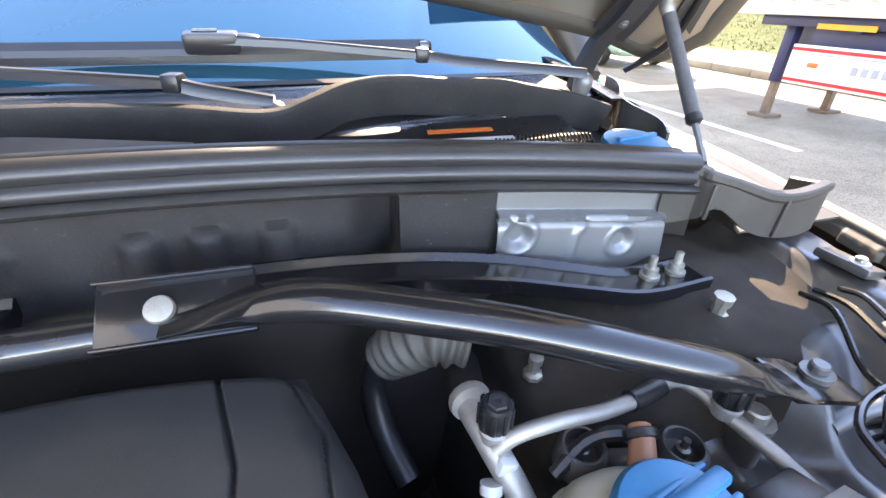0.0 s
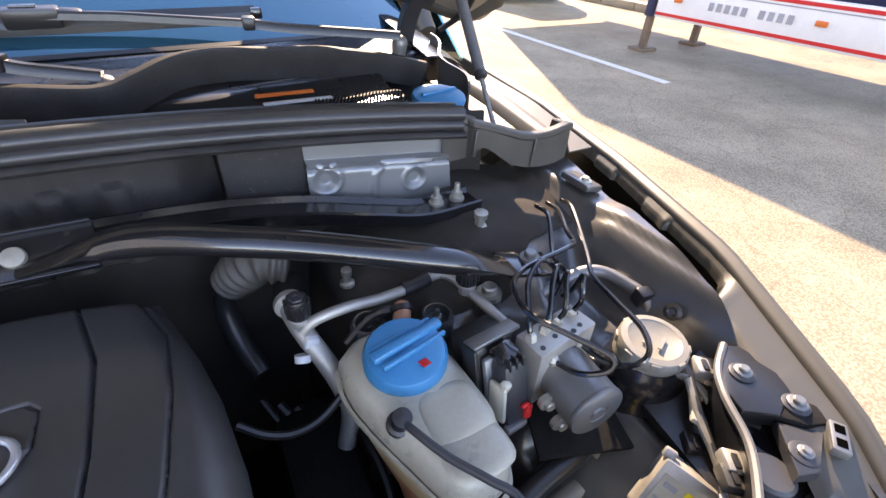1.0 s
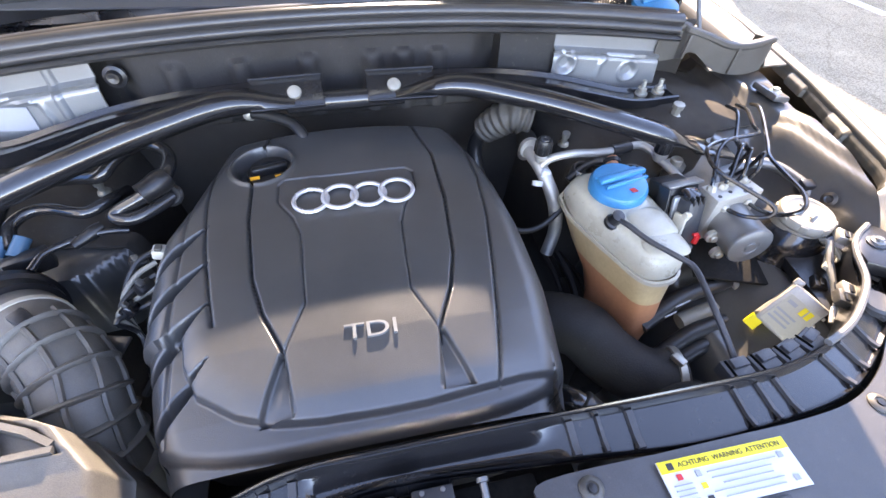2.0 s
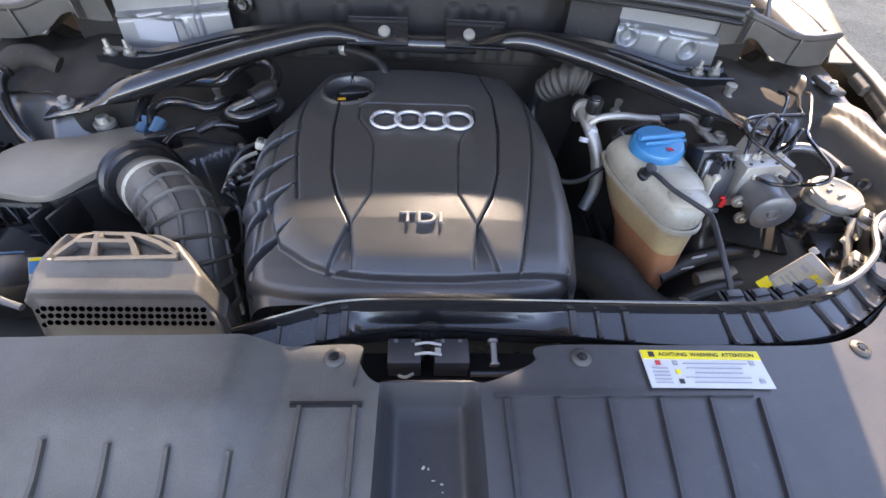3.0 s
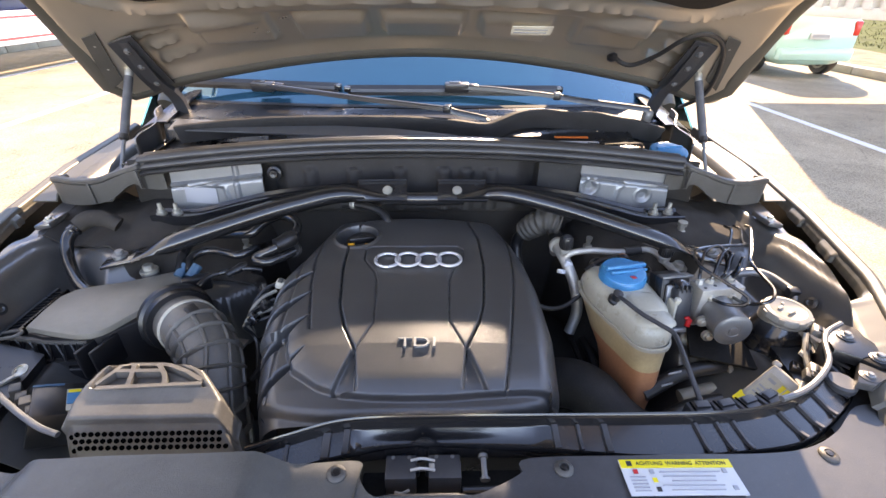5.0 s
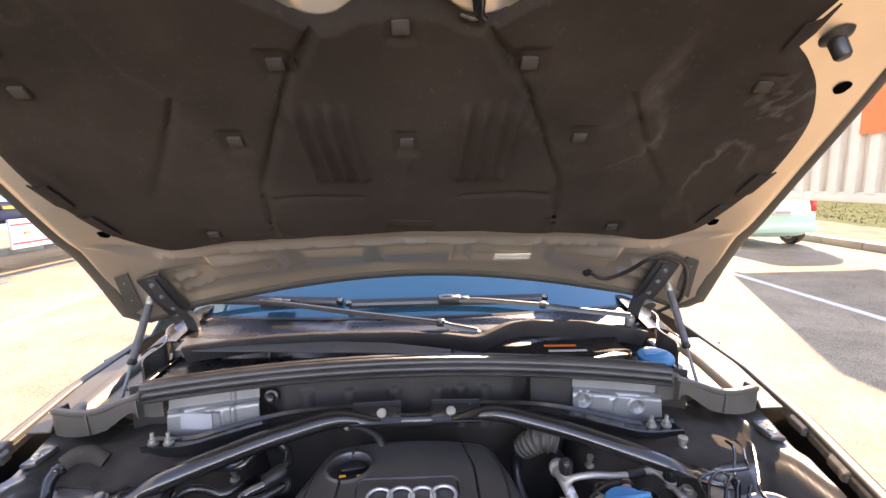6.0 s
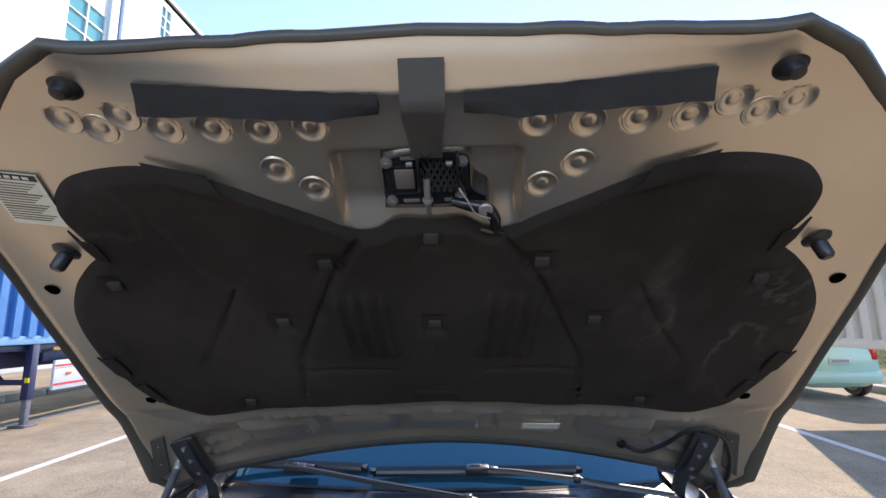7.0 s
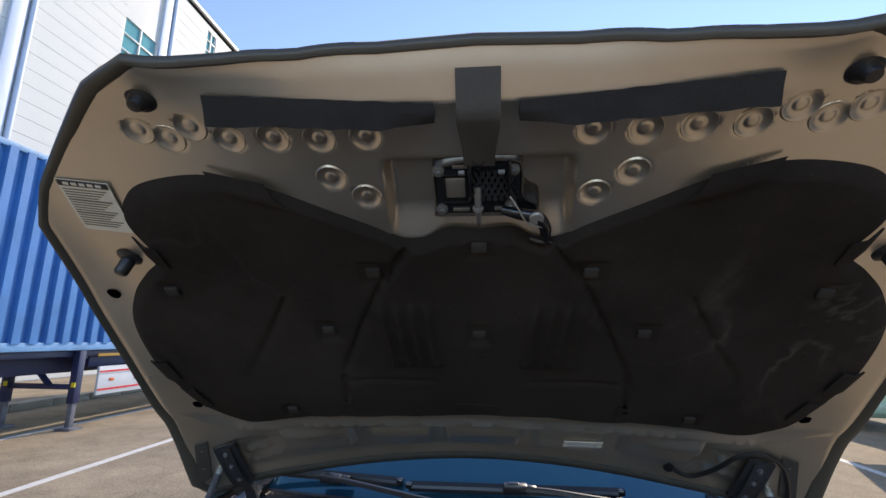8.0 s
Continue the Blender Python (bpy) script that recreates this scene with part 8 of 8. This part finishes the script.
    for a in range(0, 360, 45):
        ring = []
        D = smooth(core, 4)
        for k in range(5, len(D) - 3, 2):
            ax = (Vector(D[k + 1]) - Vector(D[k - 1])).normalized()
            sd = ax.cross(Vector((0, 0, 1))).normalized()
            up = ax.cross(sd)
            ring.append(tuple(Vector(D[k]) + 0.0455 * (math.cos(radians(a)) * sd + math.sin(radians(a)) * up)))
        part("long_rib", tube(ring, 0.0036, 6, 2), "tan_plastic", hose)
    part("clamp", lathe((-0.396, 0.616, 0.961), [(0.0475, -0.005), (0.0495, -0.004), (0.0495, 0.004), (0.0475, 0.005)], (0.70, -0.70, 0.12), 32), "aged", hose, "bare steel clamp")
    part("sensor", box((-0.372, 0.600, 1.006), (0.026, 0.018, 0.014), (0, 15, -40), 0.003), "rubber", hose)


intake()


def fuse_box():
    root = thing("control_box", (-0.52, 0.45, 0.85), "dark control box with a blue and white label", "box")
    case = part("case", box((-0.530, 0.462, 0.925), (0.062, 0.070, 0.060), (0, 24, 32), 0.005), "plastic", root)
    m = pose(-0.530, 0.462, 0.925, 0, 24, 32)
    for name, c, size, mt in (("green_edge", (-0.012, 0.030, 0.0305), (0.036, 0.004, 0.001), "teal"), ("label", (0.018, -0.006, 0.0305), (0.018, 0.046, 0.001), "aged"), ("label_band", (0.018, -0.004, 0.0312), (0.017, 0.024, 0.001), "blue"), ("label_mark", (0.018, 0.012, 0.0312), (0.014, 0.006, 0.001), "yellow")):
        bm = box(c, size, bev=0)
        bmesh.ops.transform(bm, verts=bm.verts, matrix=m)
        part(name, bm, mt, case)
    part("rail", tube([(-0.64, 0.50, 0.958), (-0.60, 0.468, 0.964), (-0.557, 0.440, 0.967), (-0.50, 0.408, 0.967), (-0.468, 0.398, 0.962)], 0.0042, 9), "bead", root, "grey bead along the lamp")
    for k in range(4):
        part("plug", box((-0.585 + 0.016 * k, 0.478 - 0.012 * k, 0.955 - 0.004 * (k % 2)), (0.014, 0.018, 0.022), (0, 10, 35), 0.002), "plastic" if k % 2 else "greyed", root)
    part("eye", lathe((-0.601, 0.513, 0.962), [(0.006, 0), (0.0105, 0.002), (0.0105, 0.004), (0.006, 0.006), (0.0055, 0.003)], (0, -0.3, 1), 16), "zinc", root)
    part("eye_stem", box((-0.612, 0.500, 0.958), (0.006, 0.026, 0.005), (0, 0, -30), 0.001), "zinc", root)


fuse_box()


def fuel_hoses():
    root = thing("fuel_hoses", (-0.40, 0.80, 0.90), "black fuel hoses with blue quick connectors", "hoses")
    a = [(-0.458, 0.735, 1.000), (-0.465, 0.775, 1.015), (-0.462, 0.815, 1.022), (-0.435, 0.838, 1.022), (-0.39, 0.838, 1.024), (-0.345, 0.820, 1.035), (-0.326, 0.835, 1.048), (-0.308, 0.858, 1.052), (-0.286, 0.866, 1.052), (-0.258, 0.845, 1.050), (-0.247, 0.812, 1.048), (-0.255, 0.780, 1.042), (-0.280, 0.768, 1.030), (-0.310, 0.762, 1.018), (-0.318, 0.755, 1.012), (-0.295, 0.750, 1.010), (-0.270, 0.765, 1.012), (-0.250, 0.785, 1.014)]
    part("feed_hose", tube(a, 0.0092, 12), "gloss", root)
    part("return_hose", tube([(-0.438, 0.732, 1.000), (-0.447, 0.762, 1.010), (-0.43, 0.785, 1.014), (-0.40, 0.785, 1.014), (-0.36, 0.772, 1.012), (-0.335, 0.790, 1.014), (-0.325, 0.830, 1.000)], 0.0083, 12), "gloss", root)
    part("thin_hose", tube([(-0.405, 0.690, 0.995), (-0.395, 0.712, 1.000), (-0.37, 0.730, 1.000), (-0.335, 0.742, 1.000), (-0.31, 0.752, 0.990)], 0.005, 10), "gloss", root)
    for x, y, z in ((-0.455, 0.738, 0.998), (-0.430, 0.732, 1.0)):
        part("blue_connector", tube([(x - 0.004, y - 0.012, z - 0.006), (x + 0.004, y + 0.010, z + 0.006)], 0.0098, 12, 1), "teal", root)
    for x, y, z in ((-0.262, 0.778, 1.040), (-0.350, 0.738, 1.000)):
        part("joint", tube([(x - 0.016, y - 0.014, z - 0.003), (x, y, z), (x + 0.014, y + 0.014, z + 0.003)], [0.014, 0.016, 0.014] if x > -0.3 else [0.007, 0.009, 0.007], 14, 4, wave=0.001, every=0.006), "plastic", root)
    part("valve_disc", lathe((-0.250, 0.787, 1.014), [(0.015, 0), (0.016, 0.003), (0.014, 0.006), (0.012, 0.004), (0.005, 0.004), (0.004, 0.007), (0, 0.007)], (-0.2, -0.7, 0.6), 18), "rubber", root)
    part("holder", box((-0.42, 0.715, 0.985), (0.05, 0.02, 0.03), (0, 0, 25), 0.004), "plastic", root)
    sh = thing("strut_hose", (-0.63, 0.72, 0.93), "bent black hose with a felt-wrapped elbow", "hose")
    part("hose", tube([(-0.688, 0.818, 1.050), (-0.694, 0.795, 1.036), (-0.690, 0.775, 1.012), (-0.672, 0.750, 0.992), (-0.645, 0.722, 0.980), (-0.615, 0.700, 0.972)], [0.012, 0.0115, 0.011, 0.0105, 0.0105, 0.011], 14), "gloss", sh)
    part("elbow", tube([(-0.625, 0.850, 1.040), (-0.650, 0.848, 1.056), (-0.672, 0.836, 1.060), (-0.687, 0.820, 1.052)], [0.015, 0.017, 0.017, 0.015], 16), "felt", sh, "felt-wrapped elbow")
    part("clamp", lathe((-0.690, 0.812, 1.046), [(0.013, -0.004), (0.0145, 0), (0.013, 0.004)], (-0.3, -0.6, -0.7), 18), "gloss", sh)
    bh = thing("brake_vacuum_hose", (-0.15, 0.93, 1.0), "black vacuum hose with a steel clip at the bulkhead", "hose")
    part("hose", tube([(-0.175, 0.95, 1.045), (-0.155, 0.94, 1.048), (-0.12, 0.925, 1.048), (-0.085, 0.905, 1.043), (-0.068, 0.88, 1.03), (-0.062, 0.86, 1.0)], [0.014, 0.010, 0.009, 0.009, 0.009, 0.009], 12), "rubber", bh)
    part("clip", lathe((-0.150, 0.938, 1.048), [(0.0105, -0.006), (0.0118, -0.004), (0.0118, 0.004), (0.0105, 0.006)], (0.9, -0.4, 0), 16), "alu", bh)
    el = thing("wiring_connectors", (-0.27, 0.70, 0.93), "small wiring plugs and cables beside the engine", "wiring")
    for k, (x, y, z, mt) in enumerate(((-0.252, 0.690, 0.998, "aged"), (-0.285, 0.69, 0.985, "plastic"), (-0.275, 0.655, 0.975, "plastic"), (-0.29, 0.63, 0.965, "gloss"))):
        pl = part("plug", box((x, y, z), (0.021, 0.016, 0.015), (20 * k, 15, 30 * k), 0.003), mt, el)
        part("plug_latch", box((x, y - 0.002, z + 0.010), (0.008, 0.010, 0.005), (20 * k, 15, 30 * k), 0.001), "greyed", pl)
    for k in range(5):
        part("wire", tube([(-0.262, 0.70 - 0.015 * k, 0.995 - 0.008 * k), (-0.285, 0.68 - 0.012 * k, 0.99 - 0.008 * k), (-0.30, 0.65 - 0.01 * k, 0.965), (-0.285, 0.61, 0.93), (-0.26, 0.60 - 0.02 * k, 0.90)], 0.0035, 7), "cap_beige" if k % 2 else "rubber", el)
    tr = thing("heat_shield", (-0.40, 0.68, 0.80), "dull metal plates and brackets deep beside the engine", "plates")
    part("plate", box((-0.415, 0.765, 0.93), (0.075, 0.050, 0.006), (10, -8, 10), 0.002), "inner", tr)
    part("lower_tab", box((-0.325, 0.61, 0.925), (0.05, 0.025, 0.005), (8, -10, -20), 0.002), "inner", tr)
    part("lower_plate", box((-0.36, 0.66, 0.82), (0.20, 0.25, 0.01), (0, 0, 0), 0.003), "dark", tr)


fuel_hoses()

# road wheels below
for s in (-1, 1):
    for y in (0.86, 3.6):
        w = part("wheel", lathe((s * 0.80 - 0.11, y, 0.355), [(0.03, 0.02), (0.25, 0.0), (0.33, 0.0), (0.355, 0.03), (0.355, 0.19), (0.33, 0.22), (0.25, 0.22), (0, 0.2)], (1, 0, 0), 32), "rubber", car)
